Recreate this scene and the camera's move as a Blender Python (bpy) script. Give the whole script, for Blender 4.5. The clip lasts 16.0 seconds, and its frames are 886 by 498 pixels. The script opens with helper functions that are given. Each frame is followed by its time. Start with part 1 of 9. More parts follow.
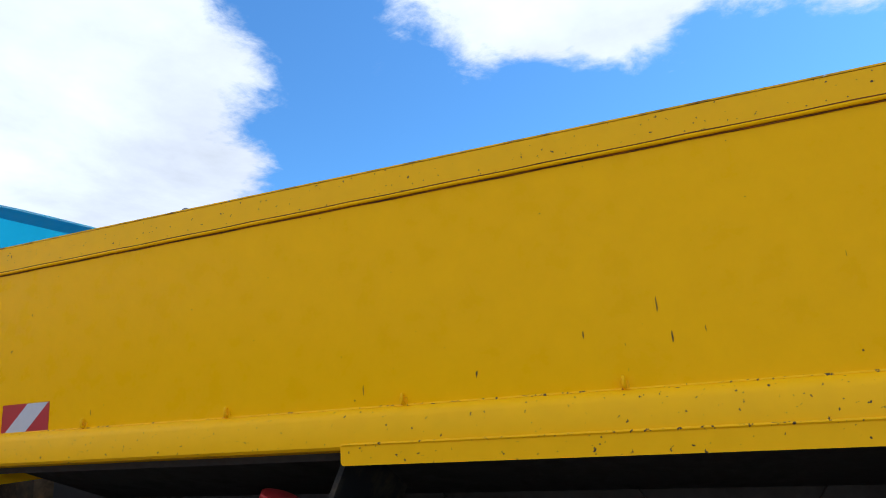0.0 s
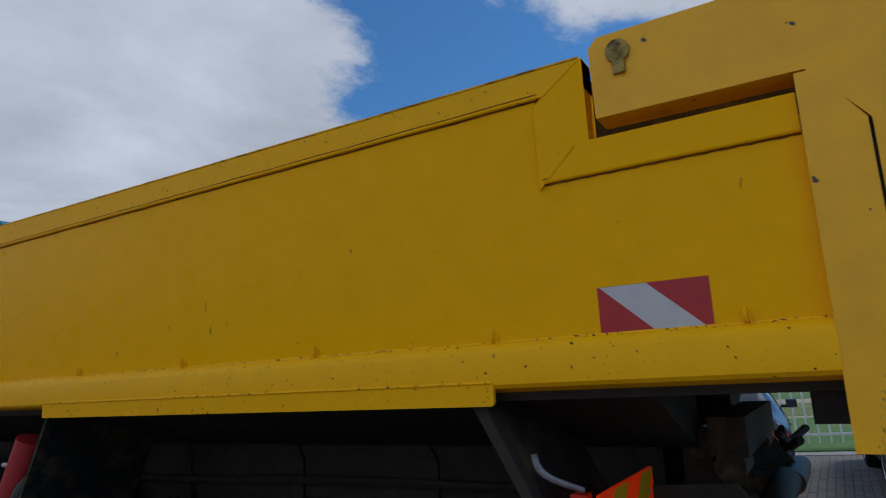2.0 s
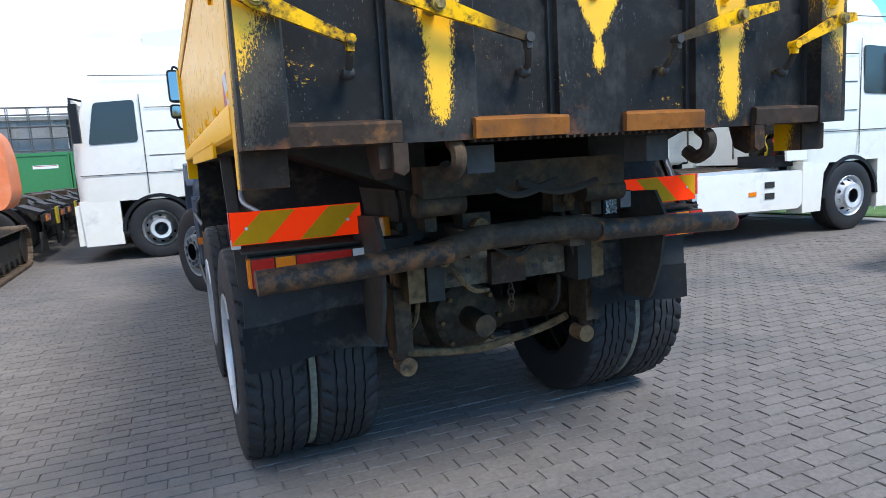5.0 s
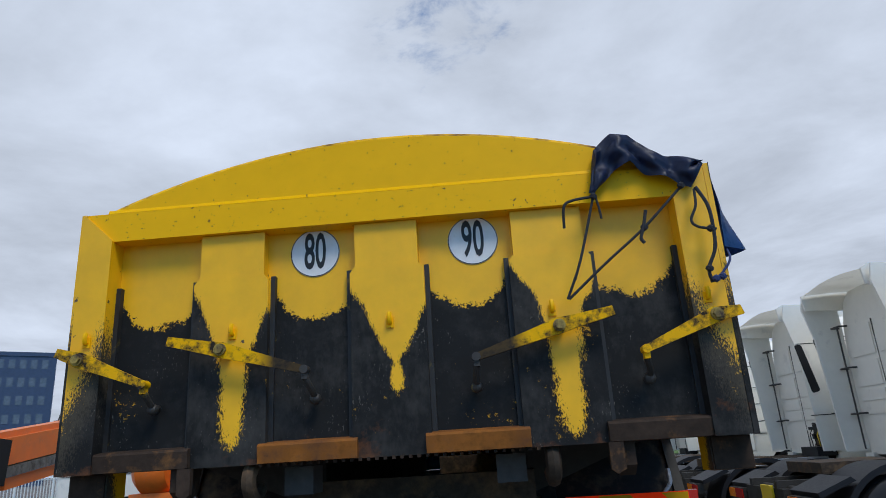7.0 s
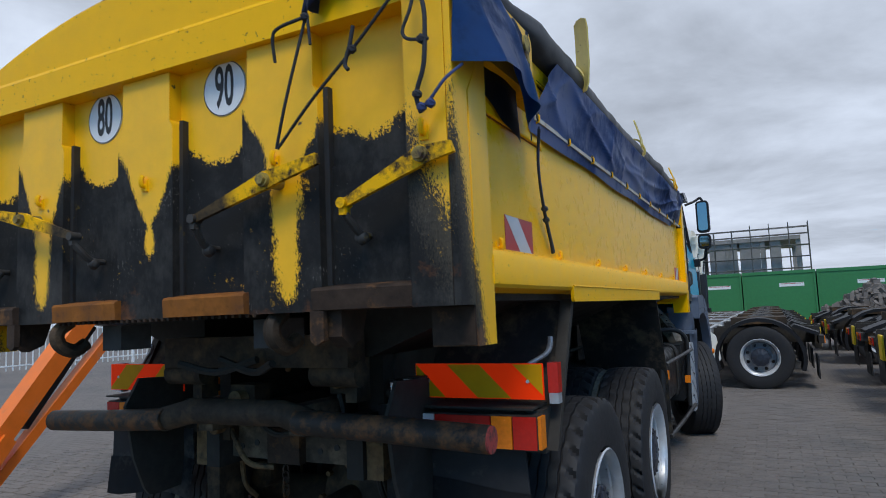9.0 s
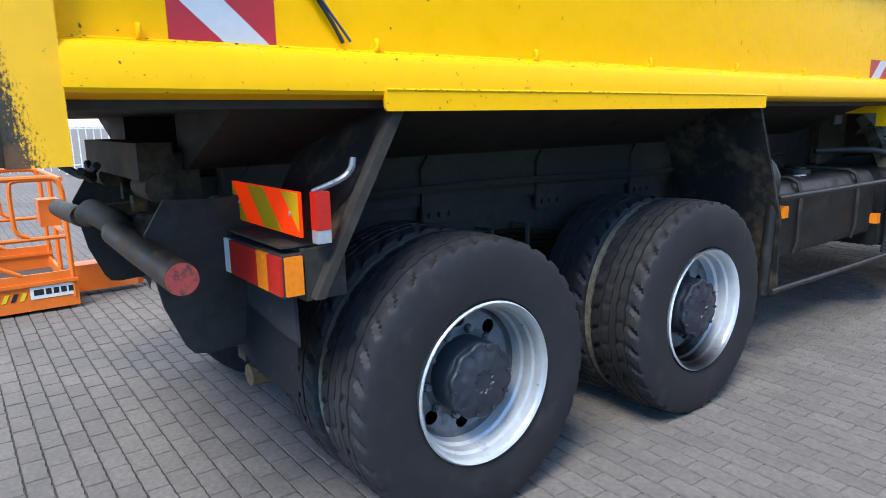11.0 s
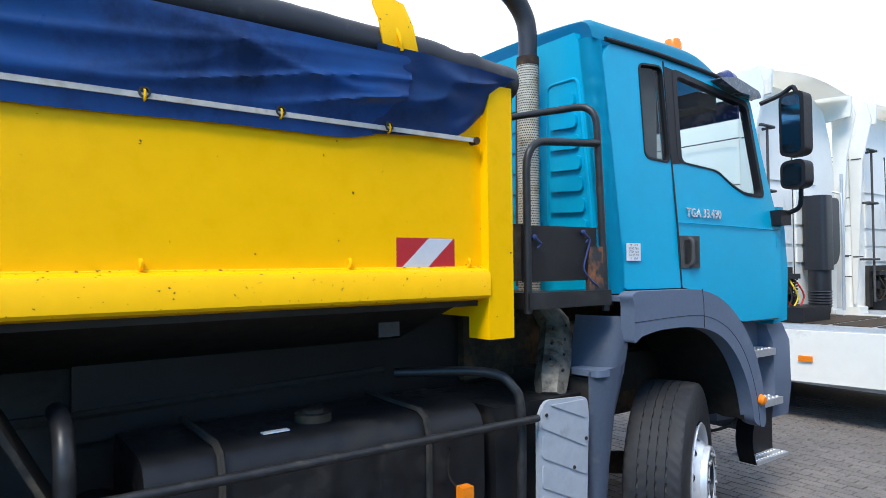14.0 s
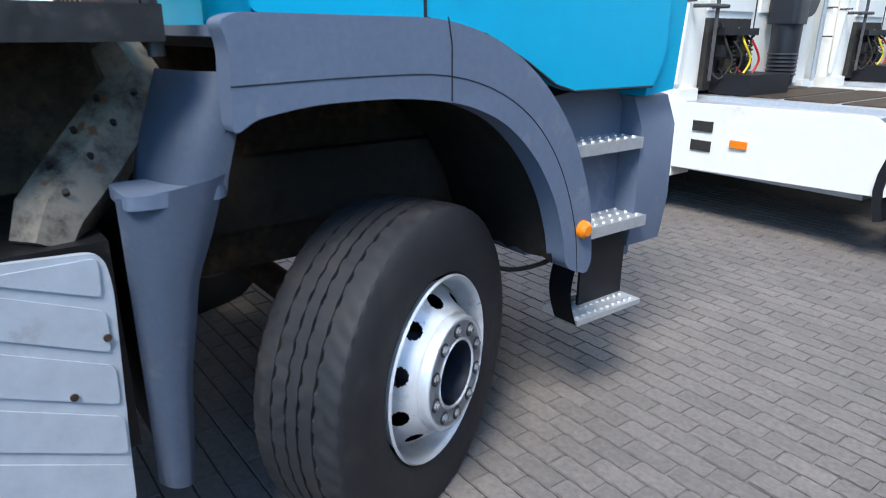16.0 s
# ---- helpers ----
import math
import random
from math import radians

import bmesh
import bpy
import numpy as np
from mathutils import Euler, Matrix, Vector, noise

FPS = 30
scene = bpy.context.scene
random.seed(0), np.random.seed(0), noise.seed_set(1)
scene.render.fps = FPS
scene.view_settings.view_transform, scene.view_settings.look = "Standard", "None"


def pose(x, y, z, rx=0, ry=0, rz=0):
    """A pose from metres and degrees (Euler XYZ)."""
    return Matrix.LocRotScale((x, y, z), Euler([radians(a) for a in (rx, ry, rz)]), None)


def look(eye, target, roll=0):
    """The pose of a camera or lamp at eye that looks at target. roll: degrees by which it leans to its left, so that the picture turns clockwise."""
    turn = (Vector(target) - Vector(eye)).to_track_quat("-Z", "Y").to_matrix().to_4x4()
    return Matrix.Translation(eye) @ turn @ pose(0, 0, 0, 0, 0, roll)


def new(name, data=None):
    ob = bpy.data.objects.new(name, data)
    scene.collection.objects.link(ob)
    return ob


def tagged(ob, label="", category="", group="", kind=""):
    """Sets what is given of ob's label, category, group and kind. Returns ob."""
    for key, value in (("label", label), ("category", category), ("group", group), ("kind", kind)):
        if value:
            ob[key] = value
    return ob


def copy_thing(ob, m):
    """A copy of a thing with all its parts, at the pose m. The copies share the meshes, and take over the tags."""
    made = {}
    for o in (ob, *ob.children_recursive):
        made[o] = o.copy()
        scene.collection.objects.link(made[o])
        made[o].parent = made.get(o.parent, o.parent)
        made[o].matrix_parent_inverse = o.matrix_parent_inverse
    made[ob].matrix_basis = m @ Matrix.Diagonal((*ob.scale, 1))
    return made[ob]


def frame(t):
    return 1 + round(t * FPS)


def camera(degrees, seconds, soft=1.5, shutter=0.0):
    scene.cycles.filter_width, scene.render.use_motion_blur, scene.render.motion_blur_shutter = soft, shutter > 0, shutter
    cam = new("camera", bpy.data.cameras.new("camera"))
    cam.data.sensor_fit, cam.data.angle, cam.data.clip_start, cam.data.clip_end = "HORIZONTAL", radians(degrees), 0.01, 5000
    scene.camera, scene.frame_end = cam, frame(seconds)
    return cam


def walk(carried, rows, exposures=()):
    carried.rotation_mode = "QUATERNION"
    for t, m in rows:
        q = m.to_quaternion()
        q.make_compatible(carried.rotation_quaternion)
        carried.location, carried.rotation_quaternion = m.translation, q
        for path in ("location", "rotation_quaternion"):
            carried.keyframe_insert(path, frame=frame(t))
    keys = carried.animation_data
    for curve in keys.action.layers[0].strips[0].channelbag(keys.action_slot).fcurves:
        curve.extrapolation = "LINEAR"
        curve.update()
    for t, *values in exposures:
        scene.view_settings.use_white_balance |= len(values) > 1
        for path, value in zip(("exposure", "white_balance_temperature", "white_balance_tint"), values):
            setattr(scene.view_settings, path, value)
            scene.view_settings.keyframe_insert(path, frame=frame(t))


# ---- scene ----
cam = camera(68.4, 16.0, soft=0.5, shutter=0.1)
PATH = [
    (0, (-3.153, 2.107, 1.662), (-1.342, 2.82, 2.122), -4.1),
    (0.5, (-3.033, 1.664, 1.673), (-1.303, 2.475, 2.265), -4.1),
    (0.8, (-3.038, 1.336, 1.637), (-1.377, 2.243, 2.284), -3.8),
    (1, (-3.009, 1.129, 1.653), (-1.389, 2.106, 2.303), -4.2),
    (1.5, (-2.881, 0.661, 1.548), (-1.29, 1.683, 2.201), -2.7),
    (2, (-2.92, 0.148, 1.57), (-1.227, 1.137, 1.962), -2.9),
    (2.2, (-2.92, -0.026, 1.576), (-1.205, 0.971, 1.828), -2.9),
    (2.5, (-2.823, -0.268, 1.544), (-1.099, 0.737, 1.677), -2.8),
    (3, (-2.692, -0.707, 1.551), (-0.976, 0.313, 1.665), -2.8),
    (3.5, (-2.559, -1.133, 1.518), (-0.983, 0.098, 1.485), -2.5),
    (3.7, (-2.462, -1.234, 1.472), (-0.959, 0.077, 1.328), -2.4),
    (5.8, (-0.769, -2.345, 1.437), (-0.446, -0.378, 1.278), -3.0),
    (6, (-0.617, -2.367, 1.445), (-0.347, -0.385, 1.419), -3.2),
    (6.5, (-0.158, -2.432, 1.472), (0.004, -0.478, 1.867), -3.7),
    (7, (0.343, -2.454, 1.49), (0.234, -0.548, 2.084), -3.6),
    (7.5, (0.791, -2.323, 1.527), (0.47, -0.449, 2.147), -3.3),
    (8, (1.246, -2.191, 1.513), (0.649, -0.382, 2.121), -3.2),
    (8.5, (1.615, -1.973, 1.513), (0.819, -0.205, 2.006), -2.7),
    (9, (1.975, -1.653, 1.473), (1.085, 0.128, 1.662), -2.4),
    (9.2, (2.117, -1.521, 1.46), (1.176, 0.24, 1.575), -2.4),
    (11.3, (3.025, 0.21, 1.464), (1.416, 1.32, 1.04), -1.2),
    (11.5, (3.068, 0.425, 1.48), (1.437, 1.502, 1.059), -1.2),
    (12, (3.108, 0.973, 1.495), (1.43, 1.992, 1.112), -1.6),
    (12.5, (3.262, 1.568, 1.636), (1.566, 2.615, 1.472), -1.7),
    (13, (3.36, 2.123, 1.673), (1.655, 3.169, 1.701), -1.3),
    (13.5, (3.383, 2.701, 1.708), (1.754, 3.861, 1.741), -0.7),
    (14, (3.324, 3.315, 1.672), (1.716, 4.503, 1.724), -0.6),
    (14.5, (3.146, 3.884, 1.662), (1.551, 5.089, 1.717), -0.6),
    (15, (3.008, 4.471, 1.647), (1.428, 5.698, 1.672), -0.5),
    (15.5, (2.79, 5.021, 1.585), (1.221, 6.24, 1.364), -0.2),
    (16, (2.696, 5.526, 1.494), (1.191, 6.681, 0.86), 0.3),
]

EXPOSURES = [(0, 0.3), (0.3, 0.0), (0.6, -0.35), (1.0, -0.65), (2.0, -0.65), (2.4, -0.2), (3.0, 0.25), (3.7, 0.4), (5.8, 1.0), (6.2, 0.84),
             (6.6, 0.1), (7.0, -0.35), (7.5, -0.55), (8.5, -0.58), (9.2, -0.08), (11.3, 1.15), (12.0, 1.3), (12.5, 1.3), (13.0, 1.0), (15.0, 0.75), (16, 1.05)]
walk(cam, [(t, look(e, g, r)) for t, e, g, r in PATH], EXPOSURES)

# ---- sky, sun ----
SUN_ELEV, SUN_AZ = 54.0, 148.0     # azimuth clockwise from +y (truck's nose)


def sky_world():
    w = bpy.data.worlds.new("sky")
    scene.world = w
    w.use_nodes = True
    nt = w.node_tree
    nt.nodes.clear()
    N, L = nt.nodes.new, nt.links.new
    out, bg = N("ShaderNodeOutputWorld"), N("ShaderNodeBackground")
    sky = N("ShaderNodeTexSky")
    sky.sky_type = "NISHITA"
    sky.sun_disc = False
    sky.sun_elevation, sky.sun_rotation = radians(SUN_ELEV), radians(SUN_AZ)
    sky.air_density, sky.dust_density, sky.ozone_density = 1.0, 0.6, 2.0
    tc, sep = N("ShaderNodeTexCoord"), N("ShaderNodeSeparateXYZ")
    L(tc.outputs["Generated"], sep.inputs[0])

    def m(op, a, b=None, clamp=False):
        n = N("ShaderNodeMath")
        n.operation, n.use_clamp = op, clamp
        for i, v in enumerate((a, b)):
            if v is None:
                continue
            if isinstance(v, (int, float)):
                n.inputs[i].default_value = v
            else:
                L(v, n.inputs[i])
        return n.outputs[0]

    # clouds lie on a plane overhead: direction divided by its height
    h = m("MAXIMUM", m("ADD", sep.outputs[2], 0.12), 0.03)
    comb = N("ShaderNodeCombineXYZ")
    L(m("DIVIDE", sep.outputs[0], h), comb.inputs[0])
    L(m("DIVIDE", sep.outputs[1], h), comb.inputs[1])
    comb.inputs[2].default_value = CLOUD_SEED

    def noise_tex(scale, detail, rough, dist=0.0):
        n = N("ShaderNodeTexNoise")
        n.inputs["Scale"].default_value = scale
        n.inputs["Detail"].default_value = detail
        n.inputs["Roughness"].default_value = rough
        n.inputs["Distortion"].default_value = dist
        L(comb.outputs[0], n.inputs["Vector"])
        return n.outputs["Fac"]

    big = noise_tex(0.55, 8, 0.6, 0.25)
    fine = noise_tex(2.4, 6, 0.6)
    # the deck is broken towards the east, closed elsewhere
    east = m("ADD", m("MULTIPLY", sep.outputs[0], -0.62), m("MULTIPLY", sep.outputs[1], 0.60))
    cover = m("ADD", m("ADD", big, m("MULTIPLY", m("SUBTRACT", fine, 0.5), 0.42)), m("MULTIPLY", east, 0.42))
    cover = m("ADD", cover, m("MULTIPLY", m("SUBTRACT", noise_tex(7.0, 8, 0.68, 0.3), 0.5), 0.34))
    # single clouds and gaps in the broken part
    for (cx, cy, cz), r, amp in ((0.50, 0.76, 0.42), 15, 0.24), ((0.885, -0.10, 0.50), 12, 0.24), ((0.79, 0.29, 0.54), 8, 0.20), ((0.83, 0.12, 0.57), 8, 0.20), ((0.86, 0.02, 0.52), 8, 0.14), ((0.85, 0.30, 0.42), 12, -0.16), ((0.66, 0.45, 0.60), 7, -0.12), ((0.95, 0.0, 0.30), 12, -0.26), ((0.93, 0.25, 0.26), 9, -0.16), ((0.985, 0.02, 0.11), 4, 0.26), ((0.97, 0.20, 0.13), 4, 0.24), ((0.975, -0.13, 0.18), 3, 0.20):
        dot = N("ShaderNodeVectorMath")
        dot.operation = "DOT_PRODUCT"
        L(tc.outputs["Generated"], dot.inputs[0])
        k = math.sqrt(cx * cx + cy * cy + cz * cz)
        dot.inputs[1].default_value = (cx / k, cy / k, cz / k)
        bump = N("ShaderNodeMapRange")
        bump.interpolation_type = "SMOOTHSTEP"
        bump.inputs["From Min"].default_value, bump.inputs["From Max"].default_value = math.cos(radians(r * 1.5)), math.cos(radians(r * 0.4))
        bump.inputs["To Max"].default_value = amp
        L(dot.outputs["Value"], bump.inputs["Value"])
        cover = m("ADD", cover, bump.outputs[0])
    ramp = N("ShaderNodeMapRange")
    ramp.interpolation_type = "SMOOTHSTEP"
    ramp.inputs["From Min"].default_value, ramp.inputs["From Max"].default_value = 0.41, 0.58
    L(cover, ramp.inputs["Value"])
    # cloud brightness
    shade = N("ShaderNodeMapRange")
    shade.inputs["From Min"].default_value, shade.inputs["From Max"].default_value = 0.3, 0.75
    shade.inputs["To Min"].default_value, shade.inputs["To Max"].default_value = 0.55, 1.18
    L(m("ADD", m("MULTIPLY", noise_tex(1.1, 7, 0.55, 0.4), 0.75), m("MULTIPLY", fine, 0.25)), shade.inputs["Value"])
    cl = N("ShaderNodeMix")
    cl.data_type = "RGBA"
    cl.inputs["Factor"].default_value = 1.0
    cl.blend_type = "MULTIPLY"
    cl.inputs["A"].default_value = (*CLOUD_RGB, 1)
    g = N("ShaderNodeCombineColor")
    west = m("MULTIPLY", m("MAXIMUM", m("MULTIPLY", sep.outputs[0], -1.0), 0.0), 0.15)
    lit = m("MULTIPLY", shade.outputs[0], m("ADD", m("ADD", 1.0, west), m("MULTIPLY", m("MAXIMUM", sep.outputs[0], 0.0), 0.10)))
    for k in range(3):
        L(lit, g.inputs[k])
    L(g.outputs[0], cl.inputs["B"])
    sc = N("ShaderNodeMix")
    sc.data_type, sc.blend_type = "RGBA", "MULTIPLY"
    sc.inputs["Factor"].default_value = 1.0
    L(sky.outputs[0], sc.inputs["A"])
    sc.inputs["B"].default_value = (SKY_GAIN * 0.40, SKY_GAIN * 0.80, SKY_GAIN * 1.12, 1)
    mx = N("ShaderNodeMix")
    mx.data_type = "RGBA"
    L(ramp.outputs[0], mx.inputs["Factor"])
    L(sc.outputs["Result"], mx.inputs["A"])
    L(cl.outputs["Result"], mx.inputs["B"])
    L(mx.outputs["Result"], bg.inputs["Color"])
    bg.inputs["Strength"].default_value = 1.0
    L(bg.outputs[0], out.inputs[0])


CLOUD_SEED, CLOUD_RGB, SKY_GAIN = 3.7, (0.815, 0.912, 1.085), 0.17
sky_world()
sun = new("sun", bpy.data.lights.new("sun", "SUN"))
sun.data.energy, sun.data.angle, sun.data.color = 2.5, radians(20), (1.0, 0.95, 0.88)
_a, _e = radians(SUN_AZ), radians(SUN_ELEV)
sun.matrix_world = look((math.sin(_a) * math.cos(_e) * 50, math.cos(_a) * math.cos(_e) * 50, math.sin(_e) * 50), (0, 0, 0))

# ---- materials ----
def material(name, base, rough=0.5, metal=0.0, vary=0.15, grain=30.0, bump=0.15, dirt=None, dirt_at=0.6, dirt_scale=3.0,
             chips=None, chip_scale=22.0, chip_at=0.74, per_object=0.0, per_island=0.0, emit=0.0, coat=0.0, spec=0.5, scratch=0.0):
    """Paint, rubber, metal...: base colour, two scales of variation, fine relief, dirt in patches and small chips."""
    mt = bpy.data.materials.new(name)
    mt.use_nodes = True
    nt = mt.node_tree
    N, L = nt.nodes.new, nt.links.new
    bs = nt.nodes["Principled BSDF"]
    pos = N("ShaderNodeNewGeometry").outputs["Position"]

    def tex(scale, detail=4, rgh=0.6):
        n = N("ShaderNodeTexNoise")
        n.inputs["Scale"].default_value, n.inputs["Detail"].default_value, n.inputs["Roughness"].default_value = scale, detail, rgh
        L(pos, n.inputs["Vector"])
        return n.outputs["Fac"]

    def rng(v, a, b, c=0.0, d=1.0):
        n = N("ShaderNodeMapRange")
        for k, x in zip(("From Min", "From Max", "To Min", "To Max"), (a, b, c, d)):
            n.inputs[k].default_value = x
        L(v, n.inputs["Value"])
        return n.outputs[0]

    def mix(f, a, b, kind="MIX"):
        n = N("ShaderNodeMix")
        n.data_type, n.blend_type = "RGBA", kind
        for k, v in (("Factor", f), ("A", a), ("B", b)):
            if isinstance(v, (int, float)):
                n.inputs[k].default_value = v if k == "Factor" else (v, v, v, 1)
            elif isinstance(v, tuple):
                n.inputs[k].default_value = (*v, 1)
            else:
                L(v, n.inputs[k])
        return n.outputs["Result"]

    small, large = tex(grain, 5), tex(max(grain / 14, 0.7), 4)
    col = mix(rng(small, 0.3, 0.7), tuple(c * (1 - vary) for c in base), tuple(min(c * (1 + vary), 1) for c in base))
    col = mix(rng(large, 0.25, 0.75, 0, 1), col, mix(1.0, col, (1 - vary, 1 - vary, 1 - vary), "MULTIPLY"))
    if per_object or per_island:
        if per_object:
            r = N("ShaderNodeObjectInfo").outputs["Random"]
            amt = per_object
        else:
            r = N("ShaderNodeNewGeometry").outputs["Random Per Island"]
            amt = per_island
        v = rng(r, 0, 1, 1 - amt, 1 + amt)
        cc = N("ShaderNodeCombineColor")
        for k in range(3):
            L(v, cc.inputs[k])
        col = mix(1.0, col, cc.outputs[0], "MULTIPLY")
    rgh = rng(small, 0.2, 0.8, max(rough - 0.08, 0.02), min(rough + 0.10, 1))
    if dirt:
        f = rng(tex(dirt_scale, 8, 0.68), dirt_at - 0.07, dirt_at + 0.10)
        col = mix(f, col, dirt)
        fm = N("ShaderNodeMix")
        L(f, fm.inputs["Factor"])
        L(rgh, fm.inputs["A"])
        fm.inputs["B"].default_value = 0.85
        rgh = fm.outputs[0]
    if chips:
        f = rng(tex(chip_scale, 3, 0.5), chip_at, chip_at + 0.02)
        col = mix(f, col, chips)
    if scratch:
        # short upright scratches
        mp, sn = N("ShaderNodeMapping"), N("ShaderNodeTexNoise")
        mp.inputs["Scale"].default_value = (1, 1, 0.16)
        L(pos, mp.inputs["Vector"])
        L(mp.outputs[0], sn.inputs["Vector"])
        sn.inputs["Scale"].default_value, sn.inputs["Detail"].default_value = 46, 2
        col = mix(rng(sn.outputs["Fac"], scratch, scratch + 0.015), col, chips)
    L(col, bs.inputs["Base Color"])
    L(rgh, bs.inputs["Roughness"])
    bs.inputs["Metallic"].default_value = metal
    bs.inputs["Coat Weight"].default_value = coat
    bs.inputs["Specular IOR Level"].default_value = spec
    if bump:
        b = N("ShaderNodeBump")
        b.inputs["Strength"].default_value, b.inputs["Distance"].default_value = bump, 0.004
        L(small, b.inputs["Height"])
        L(b.outputs[0], bs.inputs["Normal"])
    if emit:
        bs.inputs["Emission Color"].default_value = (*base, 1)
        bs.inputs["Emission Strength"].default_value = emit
    return mt


def glass(name, tint=(0.8, 0.9, 0.9), rough=0.02, alpha=0.12):
    """A thin tinted pane: clear in part, glossy."""
    mt = bpy.data.materials.new(name)
    mt.use_nodes = True
    nt = mt.node_tree
    bs = nt.nodes["Principled BSDF"]
    tr, mx, fr = nt.nodes.new("ShaderNodeBsdfTransparent"), nt.nodes.new("ShaderNodeMixShader"), nt.nodes.new("ShaderNodeLayerWeight")
    tr.inputs[0].default_value = (*tint, 1)
    bs.inputs["Base Color"].default_value = (0.02, 0.025, 0.028, 1)
    bs.inputs["Roughness"].default_value = rough
    pw, fac = nt.nodes.new("ShaderNodeMath"), nt.nodes.new("ShaderNodeMath")
    pw.operation = "POWER"
    pw.inputs[1].default_value = 3.5
    fac.operation, fac.use_clamp = "ADD", True
    fac.inputs[1].default_value = alpha
    nt.links.new(fr.outputs["Facing"], pw.inputs[0])
    nt.links.new(pw.outputs[0], fac.inputs[0])
    nt.links.new(fac.outputs[0], mx.inputs[0])
    nt.links.new(tr.outputs[0], mx.inputs[1])
    nt.links.new(bs.outputs[0], mx.inputs[2])
    nt.links.new(mx.outputs[0], nt.nodes["Material Output"].inputs[0])
    return mt


YELLOW = (0.92, 0.474, 0.001)
RUST, DARKCHIP = (0.16, 0.055, 0.022), (0.07, 0.045, 0.03)
m_yellow = material("yellow paint", YELLOW, 0.29, vary=0.025, grain=12, bump=0.006, chips=DARKCHIP, chip_scale=34, chip_at=0.748, spec=0.07, scratch=0.765)
m_yellow_edge = material("chipped yellow paint", YELLOW, 0.45, vary=0.03, grain=12, bump=0.04, chips=DARKCHIP, chip_scale=70, chip_at=0.69, spec=0.16)
m_seam = material("chipped weld", YELLOW, 0.5, vary=0.04, grain=20, bump=0.3, chips=DARKCHIP, chip_scale=80, chip_at=0.615, spec=0.15)
m_lip = material("rusty worn edge", YELLOW, 0.5, vary=0.08, grain=16, bump=0.2, dirt=(0.13, 0.065, 0.03), dirt_at=0.545, dirt_scale=7, chips=(0.5, 0.48, 0.42), chip_scale=30, chip_at=0.68, spec=0.2)
m_black = material("black frame paint", (0.040, 0.036, 0.031), 0.62, vary=0.3, grain=22, bump=0.3, dirt=(0.038, 0.034, 0.029), dirt_at=0.56, dirt_scale=4, spec=0.2)
m_grime = material("greasy black dirt", (0.056, 0.040, 0.027), 0.66, vary=0.45, grain=26, bump=0.6, dirt=(0.12, 0.075, 0.042), dirt_at=0.56, dirt_scale=7, spec=0.2)
m_rubber = material("tyre rubber", (0.021, 0.021, 0.023), 0.62, vary=0.2, grain=40, bump=0.15, dirt=(0.034, 0.032, 0.029), dirt_at=0.60, dirt_scale=9, spec=0.3)
m_rim = material("silver wheel paint", (0.74, 0.76, 0.78), 0.32, metal=0.35, vary=0.06, grain=30, bump=0.04, dirt=(0.42, 0.42, 0.42), dirt_at=0.66, dirt_scale=9)
m_hub = material("dark hub paint", (0.026, 0.031, 0.046), 0.42, vary=0.3, grain=30, bump=0.2, dirt=(0.04, 0.038, 0.036), dirt_at=0.62, dirt_scale=10)
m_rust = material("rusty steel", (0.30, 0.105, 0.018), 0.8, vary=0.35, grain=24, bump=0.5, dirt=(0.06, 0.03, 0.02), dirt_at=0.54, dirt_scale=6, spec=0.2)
m_turq = material("turquoise cab paint", (0.0, 0.325, 0.50), 0.36, vary=0.03, grain=6, bump=0.01, coat=0.04, spec=0.15)
m_grey = material("grey plastic", (0.105, 0.132, 0.185), 0.58, vary=0.08, grain=60, bump=0.12, dirt=(0.19, 0.20, 0.22), dirt_at=0.66, dirt_scale=6)
m_white = material("white cab paint", (0.80, 0.77, 0.69), 0.35, vary=0.03, grain=6, bump=0.02, dirt=(0.55, 0.54, 0.50), dirt_at=0.66, dirt_scale=2)
m_red = material("red reflective film", (0.42, 0.015, 0.02), 0.4, vary=0.06, grain=30, bump=0.03)
m_silver = material("white reflective film", (0.52, 0.54, 0.57), 0.4, vary=0.05, grain=30, bump=0.03)
# emission added to brighten the film; the panels are no lamps
m_fluo_glow = material("glowing fluorescent red film", (1.0, 0.040, 0.002), 0.5, vary=0.03, grain=20, bump=0.02, emit=0.2, spec=0.08)
m_amberfilm = material("ochre reflective film", (0.60, 0.29, 0.004), 0.5, vary=0.05, grain=20, bump=0.02, spec=0.1)
m_orange = material("orange machine paint", (0.80, 0.17, 0.015), 0.42, vary=0.08, grain=8, bump=0.05, dirt=(0.5, 0.2, 0.1), dirt_at=0.66, dirt_scale=3)
m_amber = material("amber lens", (0.85, 0.22, 0.01), 0.2, vary=0.1, grain=60, bump=0.3)
m_redlens = material("red lens", (0.5, 0.02, 0.012), 0.2, vary=0.1, grain=60, bump=0.3)
m_alu = material("aluminium", (0.55, 0.56, 0.57), 0.42, metal=0.6, vary=0.1, grain=40, bump=0.1)
m_green = material("green cabin paint", (0.035, 0.19, 0.06), 0.5, vary=0.08, grain=8, bump=0.05)
m_navy = material("navy car paint", (0.012, 0.016, 0.035), 0.28, vary=0.05, grain=6, bump=0.0, coat=0.2, spec=0.35)
m_bluegrey = material("blue-grey car paint", (0.024, 0.032, 0.064), 0.28, vary=0.05, grain=6, bump=0.0, coat=0.15, spec=0.35)
m_glass = glass("window glass", (0.86, 0.92, 0.92), alpha=0.04)
m_darkglass = glass("dark window glass", (0.40, 0.46, 0.48), alpha=0.25)
